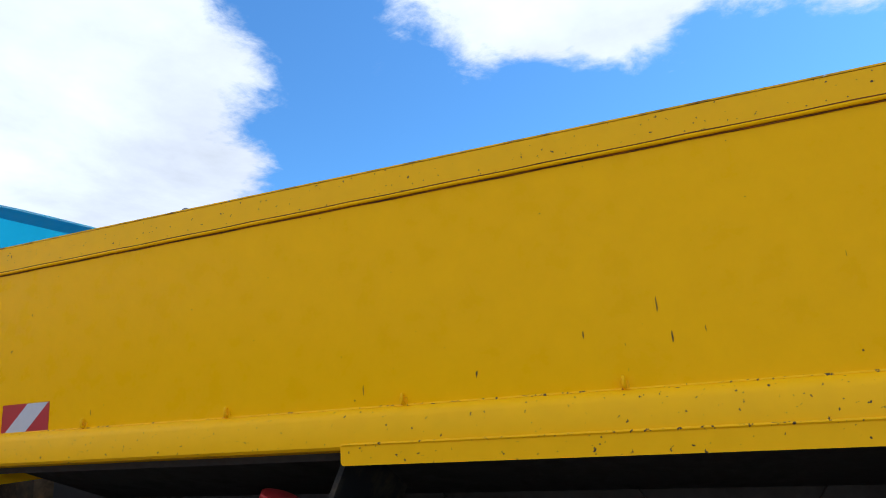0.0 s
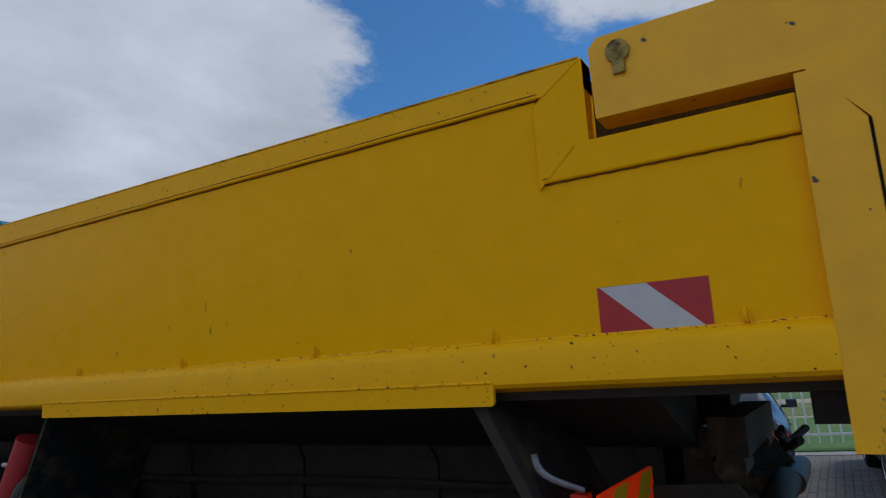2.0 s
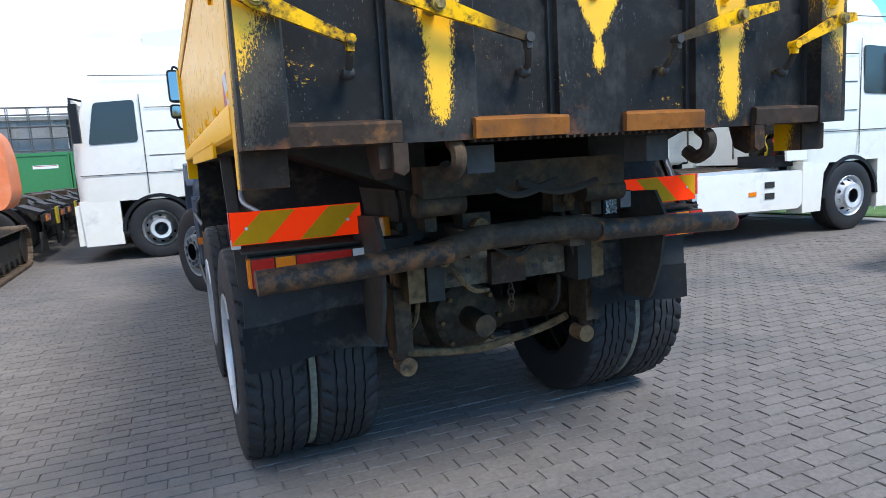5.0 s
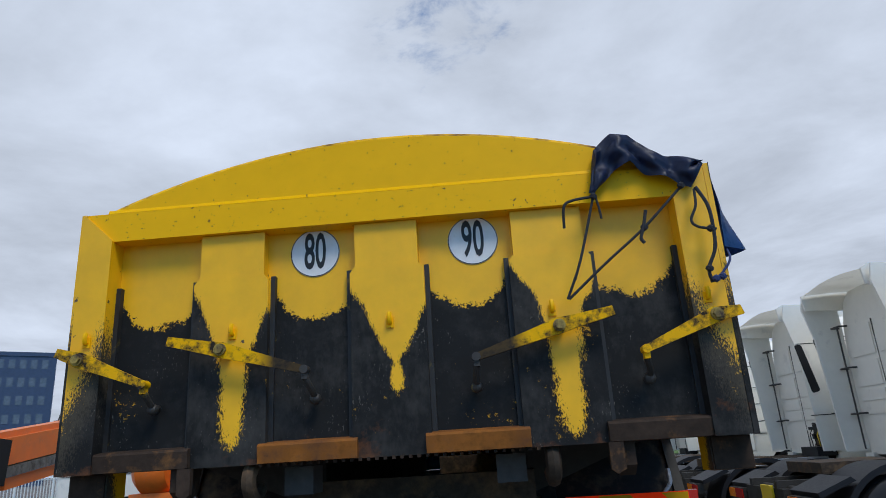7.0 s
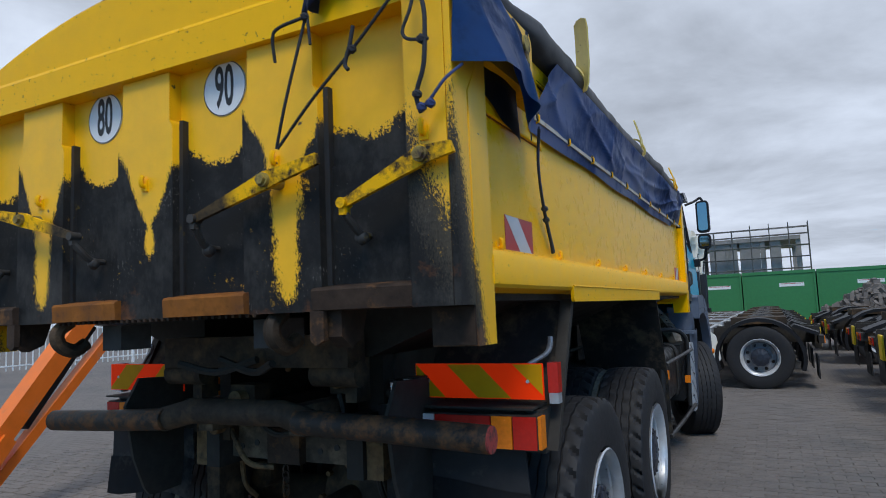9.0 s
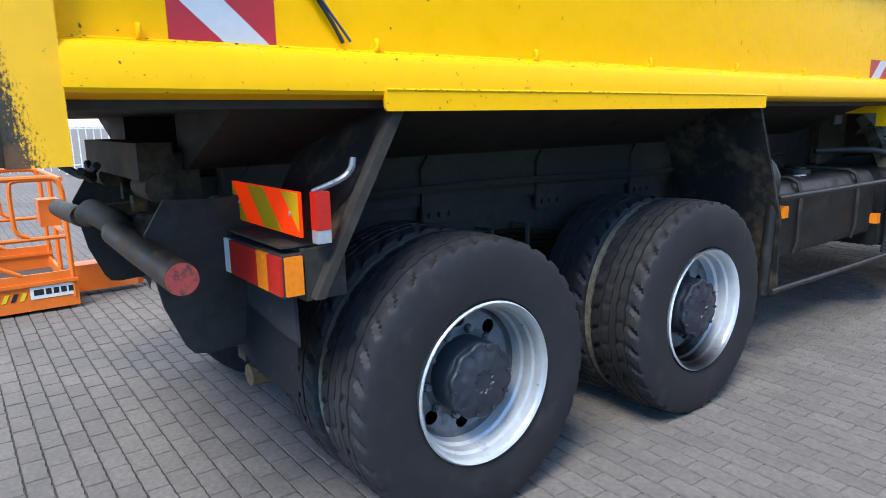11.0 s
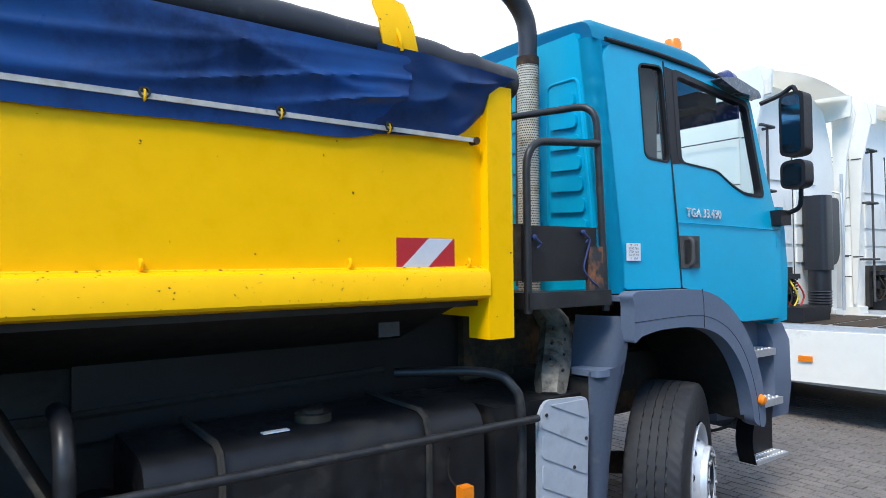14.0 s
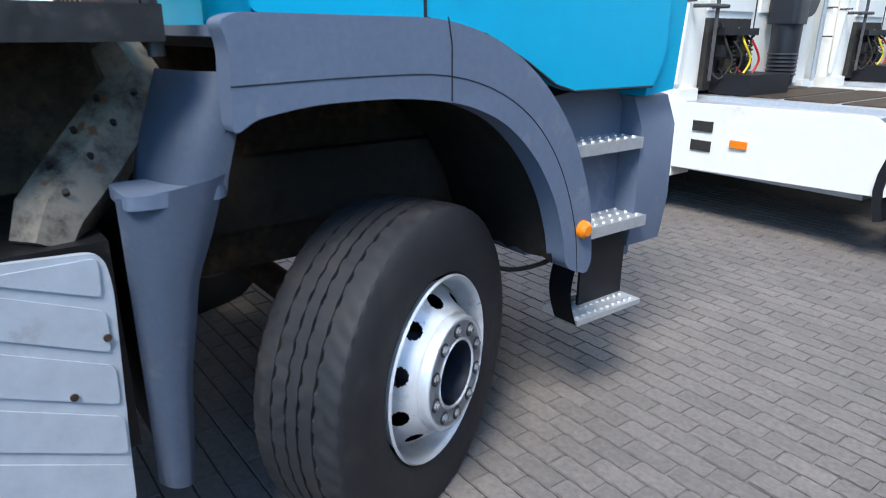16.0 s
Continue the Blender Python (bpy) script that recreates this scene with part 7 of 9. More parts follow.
rope("rope", [(0.789, -0.135, 2.38), (0.71, -0.14, 2.13), (0.650, -0.118, 1.990)], 0.0065, m_rope, "black lashing rope tied down to a gate hook", [(0.786, -0.14, 2.37)])
rope("rope", [(1.115, -0.135, 2.385), (0.954, -0.14, 2.232), (0.80, -0.135, 2.11), (0.655, -0.118, 1.990)], 0.0065, m_rope, "black lashing rope with a knot across the tailgate", [(0.954, -0.142, 2.232), (1.112, -0.14, 2.385)])
rope("rope", [(0.665, -0.135, 2.255), (0.67, -0.15, 2.33), (0.70, -0.15, 2.355), (0.79, -0.14, 2.37)], 0.007, m_rope, "short black rope end")
rope("rope", [(0.792, -0.135, 2.38), (0.80, -0.14, 2.33), (0.805, -0.14, 2.28)], 0.006, m_rope, "short black rope end hanging from a knot")
rope("rope", [(0.966, -0.15, 2.295), (0.952, -0.15, 2.24), (0.935, -0.15, 2.19), (0.945, -0.15, 2.17)], 0.008, m_rope, "short black rope end hanging from a knot")
rope("rope", [(1.160, -0.13, 2.37), (1.150, -0.145, 2.30), (1.125, -0.145, 2.245), (1.145, -0.15, 2.215), (1.206, -0.15, 2.203)], 0.0065, m_rope, "looped dark blue rope on the tailgate corner", [(1.185, -0.15, 2.206)])
rope("rope", [(1.165, -0.135, 2.375), (1.192, -0.145, 2.30), (1.196, -0.15, 2.22), (1.188, -0.15, 2.13), (1.158, -0.14, 2.06), (1.165, -0.13, 2.01)], 0.0085, m_rope, "thick black rope hanging from the tarpaulin corner", [(1.160, -0.14, 2.06)])
rope("rope", [(1.262, -0.06, 2.15), (1.24, -0.13, 2.09), (1.20, -0.14, 2.04), (1.17, -0.14, 2.02)], 0.006, m_bluerope, "blue rope tied round the gate corner", [(1.175, -0.145, 2.02), (1.20, -0.14, 2.028)])
rope("rope", [(1.262, 0.60, 2.12), (1.232, 0.66, 2.0), (1.212, 0.76, 1.85), (1.206, 0.84, 1.74), (1.202, 0.875, 1.685)], 0.0075, m_rope, "black rope tied down to a hook on the flank", [(1.214, 0.765, 1.85), (1.210, 0.79, 1.81)])
rope("rope", [(1.262, 0.60, 2.13), (1.235, 0.655, 2.0), (1.214, 0.765, 1.85), (1.202, 0.90, 1.69)], 0.005, m_bluerope, "thin blue cord beside the lashing rope")

# ---- yard: fences, verge, far things ----
E0, E1 = Vector((7.6, 13.4, 0)), Vector((15.6, -14.0, 0))     # east fence line
ED = (E1 - E0).normalized()
EN = Vector((-ED.y, ED.x, 0))                                # points east
if EN.x < 0:
    EN = -EN


def strip(name, a, b, z, mt, label, cat):
    """A long ground strip between two distances behind the east fence."""
    bm = B()
    c = [E0 - ED * 120 + EN * a, E1 + ED * 120 + EN * a, E1 + ED * 120 + EN * b, E0 - ED * 120 + EN * b]
    lo, hi = [bm.verts.new((p.x, p.y, GZ - 0.05)) for p in c], [bm.verts.new((p.x, p.y, z)) for p in c]
    for i in range(4):
        bm.faces.new((lo[i], lo[(i + 1) % 4], hi[(i + 1) % 4], hi[i]))
    bm.faces.new(hi)
    tagged(part(name, bm, mt), label, cat, kind="structure")


strip("kerb_strip", -0.75, -0.30, GZ + 0.006, m_concrete, "pale concrete edging strip before the fence", "kerb")
strip("verge_grass", -0.30, 7.5, GZ + 0.03, m_grass, "mown green grass verge", "grass")
strip("verge_edge", 7.5, 8.3, GZ + 0.02, m_earth, "narrow sandy strip in the verge", "path")
strip("verge_meadow", 8.3, 15.0, GZ + 0.03, m_drygrass, "yellow-green rough grass", "grass")
strip("verge_path", 15.0, 18.5, GZ + 0.02, m_earth, "sandy path behind the fence", "path")
strip("meadow", 18.5, 300.0, GZ + 0.04, m_grass, "flat green meadow", "grass")


def fence(a, b, h, name, label, pitch=0.19, post_every=13):
    """Steel picket fence; every picket, rail and post a part."""
    a, b = Vector(a), Vector(b)
    d = (b - a)
    n = int(d.length / pitch)
    ang = math.atan2(d.y, d.x)
    root = thing(name, label, "fence", Matrix.Translation((a.x, a.y, GZ)) @ Matrix.Rotation(ang, 4, "Z"))
    def mesh(nm, *dims):
        return plain_mesh(part(nm, box(B(), *dims), m_fence))
    pk = mesh("picket", -0.016, 0.016, -0.014, 0.014, 0.12, h)
    rl = mesh("rail", 0, pitch * post_every, -0.022, 0.022, -0.022, 0.022)
    ps = mesh("post", -0.04, 0.04, -0.04, 0.04, -0.02, h + 0.12)
    for k in range(n + 1):
        ob = new("post" if k % post_every == 0 else "picket", ps if k % post_every == 0 else pk)
        ob.parent, ob.matrix_local = root, Matrix.Translation((k * pitch, 0, 0))
        if k % post_every == 0 and k < n:
            for z in (0.28, h - 0.22):
                r = new("rail", rl)
                r.parent, r.matrix_local = root, Matrix.Translation((k * pitch, 0.0, z))
    return root


fence(E0, E1, 1.50, "picket_fence", "white steel picket fence along the yard's edge")
fence((-21.0, 40.0, 0), (-21.0, -2.0, 0), 1.65, "picket_fence", "white steel picket fence at the far side", 0.22, 12)


# trees: trunk, limbs, crown of small leaf clumps
def crown_mesh(seed, n=3200):
    r = random.Random(seed)
    lobes = [(r.uniform(-0.34, 0.34), r.uniform(-0.34, 0.34), r.uniform(0.22, 0.84), r.uniform(0.14, 0.27)) for _ in range(15)]
    verts, faces = [], []
    for i in range(n):
        cx, cy, cz, cr = r.choice(lobes)
        d = Vector((r.gauss(0, 1), r.gauss(0, 1), r.gauss(0, 0.8))).normalized() * cr * r.uniform(0.35, 1.08) ** 0.6
        c = Vector((cx, cy, cz)) + d
        u = Vector((r.gauss(0, 1), r.gauss(0, 1), r.gauss(0, 1))).normalized()
        w = u.cross(Vector((r.gauss(0, 1), r.gauss(0, 1), r.gauss(0, 1)))).normalized()
        s = r.uniform(0.016, 0.042)
        k = len(verts)
        verts += [c + u * s, c + w * s * 0.7, c - u * s, c - w * s * 0.7]
        faces.append((k, k + 1, k + 2, k + 3))
    me = bpy.data.meshes.new("crown")
    me.from_pydata(verts, [], faces)
    me.materials.append(m_leaf)
    return me


CROWNS = [crown_mesh(k) for k in (3, 8, 21)]


def tree(x, y, h, w, k):
    t = thing("tree", "leafy green deciduous tree behind the fence", "tree", Matrix.Translation((x, y, GZ)), "trees behind the yard")
    bm = B()
    tube(bm, [(0, 0, 0), (0.01 * h, 0, 0.2 * h), (0, 0.01 * h, 0.45 * h), (0.01 * h, 0, 0.7 * h)], [0.035 * h, 0.024 * h, 0.016 * h, 0.006 * h], 8)
    for a in (0.5, 2.4, 4.3):
        tube(bm, [(0, 0, 0.30 * h), (0.12 * w * math.cos(a), 0.12 * w * math.sin(a), 0.45 * h), (0.28 * w * math.cos(a), 0.28 * w * math.sin(a), 0.62 * h)], [0.014 * h, 0.009 * h, 0.003 * h], 6)
    part("trunk", bm, m_bark, t)
    c = new("crown", CROWNS[k % 3])
    c.parent = t
    c.matrix_local = Matrix.Rotation(k * 1.9, 4, "Z") @ Matrix.Diagonal((w, w, h, 1))


rt = random.Random(5)
for k in range(40):
    s = -80 + k * 5.0 + rt.uniform(-2, 2)
    p = (E0 + E1) / 2 + ED * s + EN * (85 + rt.uniform(-8, 14))
    tree(p.x, p.y, rt.uniform(7.2, 10.6), rt.uniform(8, 11), k)
for k, (s, dist, h) in enumerate(((-22, 50, 6.6), (-18.5, 46, 7.6), (-28, 50, 6.8), (-15, 52, 6.4), (-24.5, 47, 7.0))):
    p = (E0 + E1) / 2 + ED * s + EN * dist
    tree(p.x, p.y, h, h * 1.5, k + 40)
for k in range(14):
    tree(24 + 6.5 * k, 170 + 4 * (k % 3), 5.6 + 0.5 * ((k * 7) % 4), 11, k + 60)


def barn(c, length, depth, eave, ridge, name="farmhouse"):
    c = Vector(c)
    m = Matrix.Translation((c.x, c.y, GZ)) @ Matrix.Rotation(math.atan2(ED.y, ED.x), 4, "Z")
    h = thing(name, "low brown brick farmhouse with a tiled roof", "house", m)
    L, D = length / 2, depth / 2
    part("wall", box(B(), -L, L, -D, D, 0, eave), m_brick, h)
    prism(b := B(), [(-D - 0.5, eave - 0.1), (D + 0.5, eave - 0.1), (0, ridge)], "x", -L - 0.4, L + 0.4)
    part("roof", b, m_roof, h)
    for x in (-L * 0.6, -L * 0.2, L * 0.25, L * 0.65):
        for sd in (-1, 1):
            w = part("window", box(B(), x - 0.6, x + 0.6, sd * D - 0.06, sd * D + 0.06, 0.5, 1.2), m_roof, h)
            part("pane", box(B(), x - 0.5, x + 0.5, sd * (D + 0.05), sd * (D + 0.08), 0.58, 1.12), m_darkpane, w)
    part("chimney", box(B(), L * 0.3, L * 0.3 + 0.8, -0.4, 0.4, ridge - 0.8, ridge + 0.35), m_brick, h)


m_darkpane = material("dark pane", (0.03, 0.035, 0.04), 0.15, vary=0.05, grain=5, bump=0)
mid = (E0 + E1) / 2
barn((63.0, -3.0, 0), 36, 9, 1.4, 2.95)


def gable_wing(c, turn):
    """A wing whose gable end looks at the yard."""
    h = thing("farmhouse_wing", "brown brick farmhouse wing with its gable end towards the yard", "house", Matrix.Translation((c[0], c[1], GZ)) @ Matrix.Rotation(turn, 4, "Z"))
    prism(b := B(), [(-3.1, 0), (3.1, 0), (3.1, 1.4), (0, 2.75), (-3.1, 1.4)], "x", 0.0, 8.0)
    part("wall", b, m_brick, h)
    for sd in (-1, 1):
        prism(b := B(), [(sd * 3.6, 1.22), (sd * 3.6, 1.34), (0, 3.0), (0, 2.87)], "x", -0.35, 8.2)
        part("roof", b, m_roof, h)
    for y in (-1.6, 0.2, 1.8):
        w = part("window", box(B(), -0.06, 0.02, y - 0.5, y + 0.5, 0.5, 1.25), m_roof, h)
        part("pane", box(B(), -0.09, -0.05, y - 0.42, y + 0.42, 0.58, 1.17), m_darkpane, w)


gable_wing((55.2, 1.2), radians(-3))


def banded_pole(x, y):
    p = thing("marker_pole", "thin black and white banded pole at the fence", "pole", Matrix.Translation((x, y, GZ)))
    for k in range(9):
        z = 0.0 if k == 0 else 1.25 + 0.14 * k
        cyl(b := B(), (0, 0, z), (0, 0, 1.39 + 0.14 * k), 0.028, n=10)
        part("band", b, m_fence if k % 2 == 0 else m_ink, p)


banded_pole(11.52, 1.96)


# ---- green cabins, buildings to the north ----
def cabin(x, k):
    c = thing("site_cabin", "green steel site cabin with a white label", "cabin", Matrix.Translation((x, 32.0, GZ)), "row of green cabins")
    part("body", box(B(), 0.02, 3.0, 0, 6.0, 0.10, 2.62), m_green, c, bevel=0.03)
    for xx in (0.02, 2.94):
        part("corner_post", box(B(), xx, xx + 0.08, -0.03, 0.03, 0.0, 2.68), m_green, c)
    part("roof_beam", box(B(), 0.02, 3.02, -0.035, 0.05, 2.56, 2.70), m_green, c)
    part("bottom_beam", box(B(), 0.02, 3.02, -0.035, 0.05, 0.0, 0.16), m_green, c)
    lb = part("label", box(B(), 1.55, 2.55, -0.012, 0.0, 1.98, 2.14), m_fence, c, "white label strip with a red line")
    part("label_line", box(B(), 1.6, 2.5, -0.016, -0.011, 2.09, 2.115), m_red, lb)


for k in range(9):
    cabin(-20.6 + 3.05 * k, k)


def shell_building():
    b = thing("building_shell", "grey concrete building shell with scaffolding", "building", Matrix.Translation((0, 64, GZ)))
    x0, x1 = -16.0, 4.6
    for z in (0.1, 3.4, 6.6):
        part("floor_slab", box(B(), x0, x1, 0, 12, z, z + 0.35), m_concrete, b)
    for i in range(8):
        x = x0 + (x1 - x0 - 0.4) * i / 7
        for y in (0.2, 6, 11.4):
            part("column", box(B(), x, x + 0.4, y, y + 0.4, 0, 6.7), m_concrete, b)
    for i, (a, c) in enumerate(((-16, -9), (-8.6, -4.2), (-3.0, -0.6), (-0.4, 1.3), (2.1, 3.0))):
        part("infill_wall", box(B(), a, c, 0.3, 0.5, 3.75, 6.6), m_cladding, b)
    for i in range(15):
        x = x0 - 0.2 + (x1 - x0 + 0.8) * i / 14
        for y in (-1.2, -0.4):
            cyl(bm := B(), (x, y, 0), (x, y, 8.0 if i > 10 else 7.6), 0.045, n=6)
            part("scaffold_tube", bm, m_scaffold, b)
    for z in (2.0, 4.0, 5.0, 6.0, 7.0, 7.6):
        for y in (-1.2, -0.4):
            cyl(bm := B(), (x0 - 0.2, y, z), (x1 + 0.6, y, z), 0.04, n=6)
            part("scaffold_rail", bm, m_scaffold, b)
    for z in (2.0, 4.0, 6.0):
        part("scaffold_board", box(B(), x0 - 0.2, x1 + 0.6, -1.2, -0.4, z - 0.06, z), m_concrete, b)


m_scaffold = material("galvanised scaffold tube", (0.09, 0.087, 0.085), 0.6, metal=0.1, vary=0.2, grain=8, bump=0.1)
m_cladding = material("pale cladding", (0.30, 0.29, 0.29), 0.7, vary=0.1, grain=3, bump=0.1)
shell_building()


def office(c, w, h, floors, turn):
    o = thing("office_block", "dark blue office block with rows of windows", "building", Matrix.Translation((c[0], c[1], GZ)) @ Matrix.Rotation(radians(turn), 4, "Z"))
    part("wall", box(B(), -w / 2, w / 2, 0, 14, 0, h), m_office, o)
    part("parapet", box(B(), -w / 2 - 0.2, w / 2 + 0.2, -0.2, 14.2, h, h + 0.8), m_office, o)
    fh = h / floors
    pane = plain_mesh(part("window", box(B(), -0.55, 0.55, -0.05, 0.02, 0, fh * 0.5), m_darkpane2))
    for f in range(floors):
        for i in range(int(w / 1.9)):
            q = new("window", pane)
            q.parent, q.matrix_local = o, Matrix.Translation((-w / 2 + 1.2 + 1.9 * i, 0, f * fh + fh * 0.3))


m_darkpane2 = material("grey office pane", (0.10, 0.12, 0.16), 0.2, vary=0.2, grain=1, bump=0)
office((-98, 118), 26, 25.0, 7, 38)
office((-30, 104), 13, 12.5, 4, 15)


def lamp_post(x, y, h, arm):
    p = thing("street_lamp", "tall grey lamp post with a bent arm", "street lamp", Matrix.Translation((x, y, GZ)))
    tube(b := B(), [(0, 0, 0), (0, 0, h * 0.6), (0, 0, h - 0.3), (arm * 0.3, 0, h), (arm, 0, h + 0.1)], [0.11, 0.08, 0.06, 0.05, 0.045], 10)
    part("pole", b, m_alu, p)
    part("lamp_head", box(B(), arm - 0.1, arm + 0.6, -0.15, 0.15, h + 0.05, h + 0.2), m_alu, p, bevel=0.03)


lamp_post(15.5, 90.0, 7.6, 1.0)
lamp_post(-44.0, 34.0, 12.6, 1.6)

# heap of broken paving blocks, with the blocks joined
HX = 5.3
r8 = random.Random(8)
hv, hf = [], []
for k in range(900):
    rr, a = abs(r8.gauss(0, 1.35)), r8.uniform(0, 6.283)
    c = Vector((HX + 1.15 * rr * math.cos(a), 26.5 + rr * math.sin(a), GZ + max(0.04, (1.9 - 0.70 * rr) * r8.uniform(0.55, 1))))
    m = Matrix.Translation(c) @ Euler((r8.uniform(0, 6), r8.uniform(0, 6), r8.uniform(0, 6))).to_matrix().to_4x4()
    i0 = len(hv)
    sx, sy, sz = r8.uniform(0.10, 0.22), r8.uniform(0.08, 0.14), 0.06
    hv += [m @ Vector((x, y, z)) for x in (-sx, sx) for y in (-sy, sy) for z in (-sz, sz)]
    hf += [tuple(i0 + j for j in f) for f in ((0, 1, 3, 2), (4, 6, 7, 5), (0, 4, 5, 1), (2, 3, 7, 6), (0, 2, 6, 4), (1, 5, 7, 3))]
hv += [Vector((HX + 2.4 * math.cos(a) * q, 26.5 + 2.4 * math.sin(a) * q, GZ + (1.55 if q < 0.1 else -0.02))) for q in (1.0,) for a in (0.5236 * j for j in range(12))] + [Vector((HX, 26.5, GZ + 1.5))]
n0 = len(hv) - 13
hf += [(n0 + j, n0 + (j + 1) % 12, n0 + 12) for j in range(12)]
me = bpy.data.meshes.new("rubble_heap")
me.from_pydata(hv, [], hf)
me.materials.append(m_block)
tagged(new("rubble_heap", me), "heap of grey broken paving blocks", "rubble", kind="stuff")

# ---- white tractor units ----
def tractor_unit(m, back=2.16, build={}):
    """Local: nose towards +x, flank at y = 0, rear wheel at x = 0."""
    if back in build:
        return copy_thing(build[back], m)
    t = thing("truck_tractor", "white tractor unit with black rear mudguards, parked in a row", "truck", m, "parked white tractor units")
    P = lambda nm, bm, mt, lb="", bv=0.0, par=None: part(nm, bm, mt, par or t, lb, bevel=bv, seg=3 if bv > 0.08 else 2)
    for y in (0.85, 1.58):
        P("frame_rail", box(B(), -0.95, 4.6, y, y + 0.08, 0.72, 1.0), m_black)
    P("chassis_deck", box(B(), 0.75, 2.6, 0.35, 2.15, 0.92, 1.02), m_alu, "aluminium deck plate")
    P("fifth_wheel", box(B(), -0.45, 0.45, 0.80, 1.70, 1.05, 1.17), m_grime, "greasy fifth wheel plate", 0.03)
    P("cross_tube", cyl(B(), (-0.8, 0.3, 0.9), (-0.8, 2.2, 0.9), 0.05), m_black)
    # mudguards
    for y0, y1 in ((0.0, 0.66), (1.84, 2.50)):
        pts = [(0.64 * math.cos(a), 0.52 + 0.60 * math.sin(a)) for a in (radians(200 - 10 * k) for k in range(23))]
        outer = [(0.70 * math.cos(a), 0.52 + 0.66 * math.sin(a)) for a in (radians(200 - 10 * k) for k in range(23))]
        P("rear_mudguard", prism(B(), outer + pts[::-1], "y", y0, y1), m_trim, "black plastic rear mudguard")
        P("mudflap", box(B(), -0.86, -0.84, y0 + 0.03, y1, 0.18, 0.55), m_flap)
        tl = P("tail_lamp", box(B(), -0.96, -0.88, y0 + 0.08, y1 - 0.08, 0.74, 0.87), m_black, "tail lamp bar")
        P("lens", box(B(), -0.975, -0.955, y0 + 0.09, y0 + 0.34, 0.75, 0.86), m_redlens, par=tl)
        P("lens", box(B(), -0.975, -0.955, y0 + 0.35, y1 - 0.09, 0.75, 0.86), m_amber, par=tl)
        P("rear_wing", prism(B(), [(-0.90, 0.92), (-0.55, 1.06), (-0.50, 1.02), (-0.88, 0.87)], "y", y0, y1), m_trim)
    P("yellow_tag", box(B(), -0.985, -0.955, 0.95, 1.25, 0.62, 0.95), m_tagyellow, "yellow plastic tag on the rear cross member", 0.01)
    P("rear_crossbeam", box(B(), -0.95, -0.85, 0.70, 1.80, 0.62, 0.92), m_black)
    # side skirts
    for y0, y1 in ((0.02, 0.10), (2.40, 2.48)):
        sk = P("side_skirt", prism(B(), round_poly([(0.60, 0.47), (2.62, 0.42), (2.70, 0.48), (2.70, 0.97), (0.80, 1.00), (0.66, 0.90)], 0.05, 4), "y", y0, y1), m_white, "white plastic side skirt", 0.01)
        yy = y0 - 0.01 if y0 < 1 else y1
        P("amber_marker", box(B(), 1.64, 1.78, yy, yy + 0.02, 0.66, 0.72), m_amber, par=sk)
        for z in (0.60, 0.76):
            P("skirt_slot", box(B(), 1.95, 2.13, yy - 0.002, yy + 0.012, z, z + 0.085), m_black, par=sk)
    P("fuel_tank", box(B(), 0.80, 2.6, 0.14, 0.66, 0.40, 0.98), m_alu, "", 0.06)
    P("fuel_tank", box(B(), 0.80, 2.6, 1.84, 2.36, 0.40, 0.98), m_alu, "", 0.06)
    # cab shell: levels of rounded outlines
    bm = B()
    rings = []
    for z, x0, x1, w in ((1.05, 2.78, 4.98, 1.22), (1.6, 2.76, 5.0, 1.25), (2.2, 2.76, 4.96, 1.25), (2.9, 2.76, 4.72, 1.22), (3.35, 2.77, 4.45, 1.16), (3.75, 2.80, 4.05, 1.05), (3.92, 2.86, 3.7, 0.92)):
        ring = round_poly([(x0, 1.25 - w), (x1, 1.25 - w), (x1, 1.25 + w), (x0, 1.25 + w)], 0.22 if z > 1.2 else 0.15, 5)
        rings.append([bm.verts.new((p[0], p[1], z)) for p in ring])
    for a, b in zip(rings, rings[1:]):
        for k in range(len(a)):
            bm.faces.new((a[k], a[(k + 1) % len(a)], b[(k + 1) % len(a)], b[k]))
    bm.faces.new(rings[0][::-1])
    bm.faces.new(rings[-1])
    cab = P("cab", bm, m_white, "tall white sleeper cab")
    for s, y in ((-1, 0.0), (1, 2.5)):
        o = -0.006 if s < 0 else 0.006
        P("side_window", prism(B(), round_poly([(3.95, 2.05), (4.72, 2.02), (4.58, 2.72), (3.95, 2.76)], 0.06, 3), "y", y + o - 0.02 * s, y + o * 1.5 - s * -0.004), m_darkpane, par=cab)
        P("door_seam", box(B(), 3.86, 3.875, y + o, y + o * 1.6, 1.15, 2.85), m_black, par=cab)
        # side deflector and its struts
        P("side_deflector", prism(B(), [(back + 0.24, 1.12), (2.80, 1.12), (2.82, 3.90), (back + 0.06, 3.96), (back, 3.70), (back + 0.12, 3.15)], "y", y - 0.03 * s + (0.0 if s > 0 else 0.0), y - 0.07 * s), m_white, "white side wind deflector", 0.01, cab)
        if back < 2.2:
            P("deflector_slot", prism(B(), round_poly([(2.26, 3.15), (2.40, 3.15), (2.58, 2.24), (2.42, 2.20)], 0.05, 4), "y", y - 0.028 * s, y - 0.022 * s), m_trim, "dark slot in the wind deflector", 0.0, cab)
        for x0, x1, z in ((2.8, 4.9, 1.50), (2.8, 3.8, 2.62), (2.8, 4.6, 3.16), (2.8, 3.8, 2.22), (2.8, 3.8, 1.80)):
            P("panel_line", box(B(), x0, x1, y + o, y + o * 1.5, z, z + 0.014), m_buffer, par=cab)
        for z in (3.16, 1.78):
            P("panel_line", box(B(), back + 0.14, 2.79, y - 0.024 * s, y - 0.032 * s, z, z + 0.016), m_buffer, par=cab)
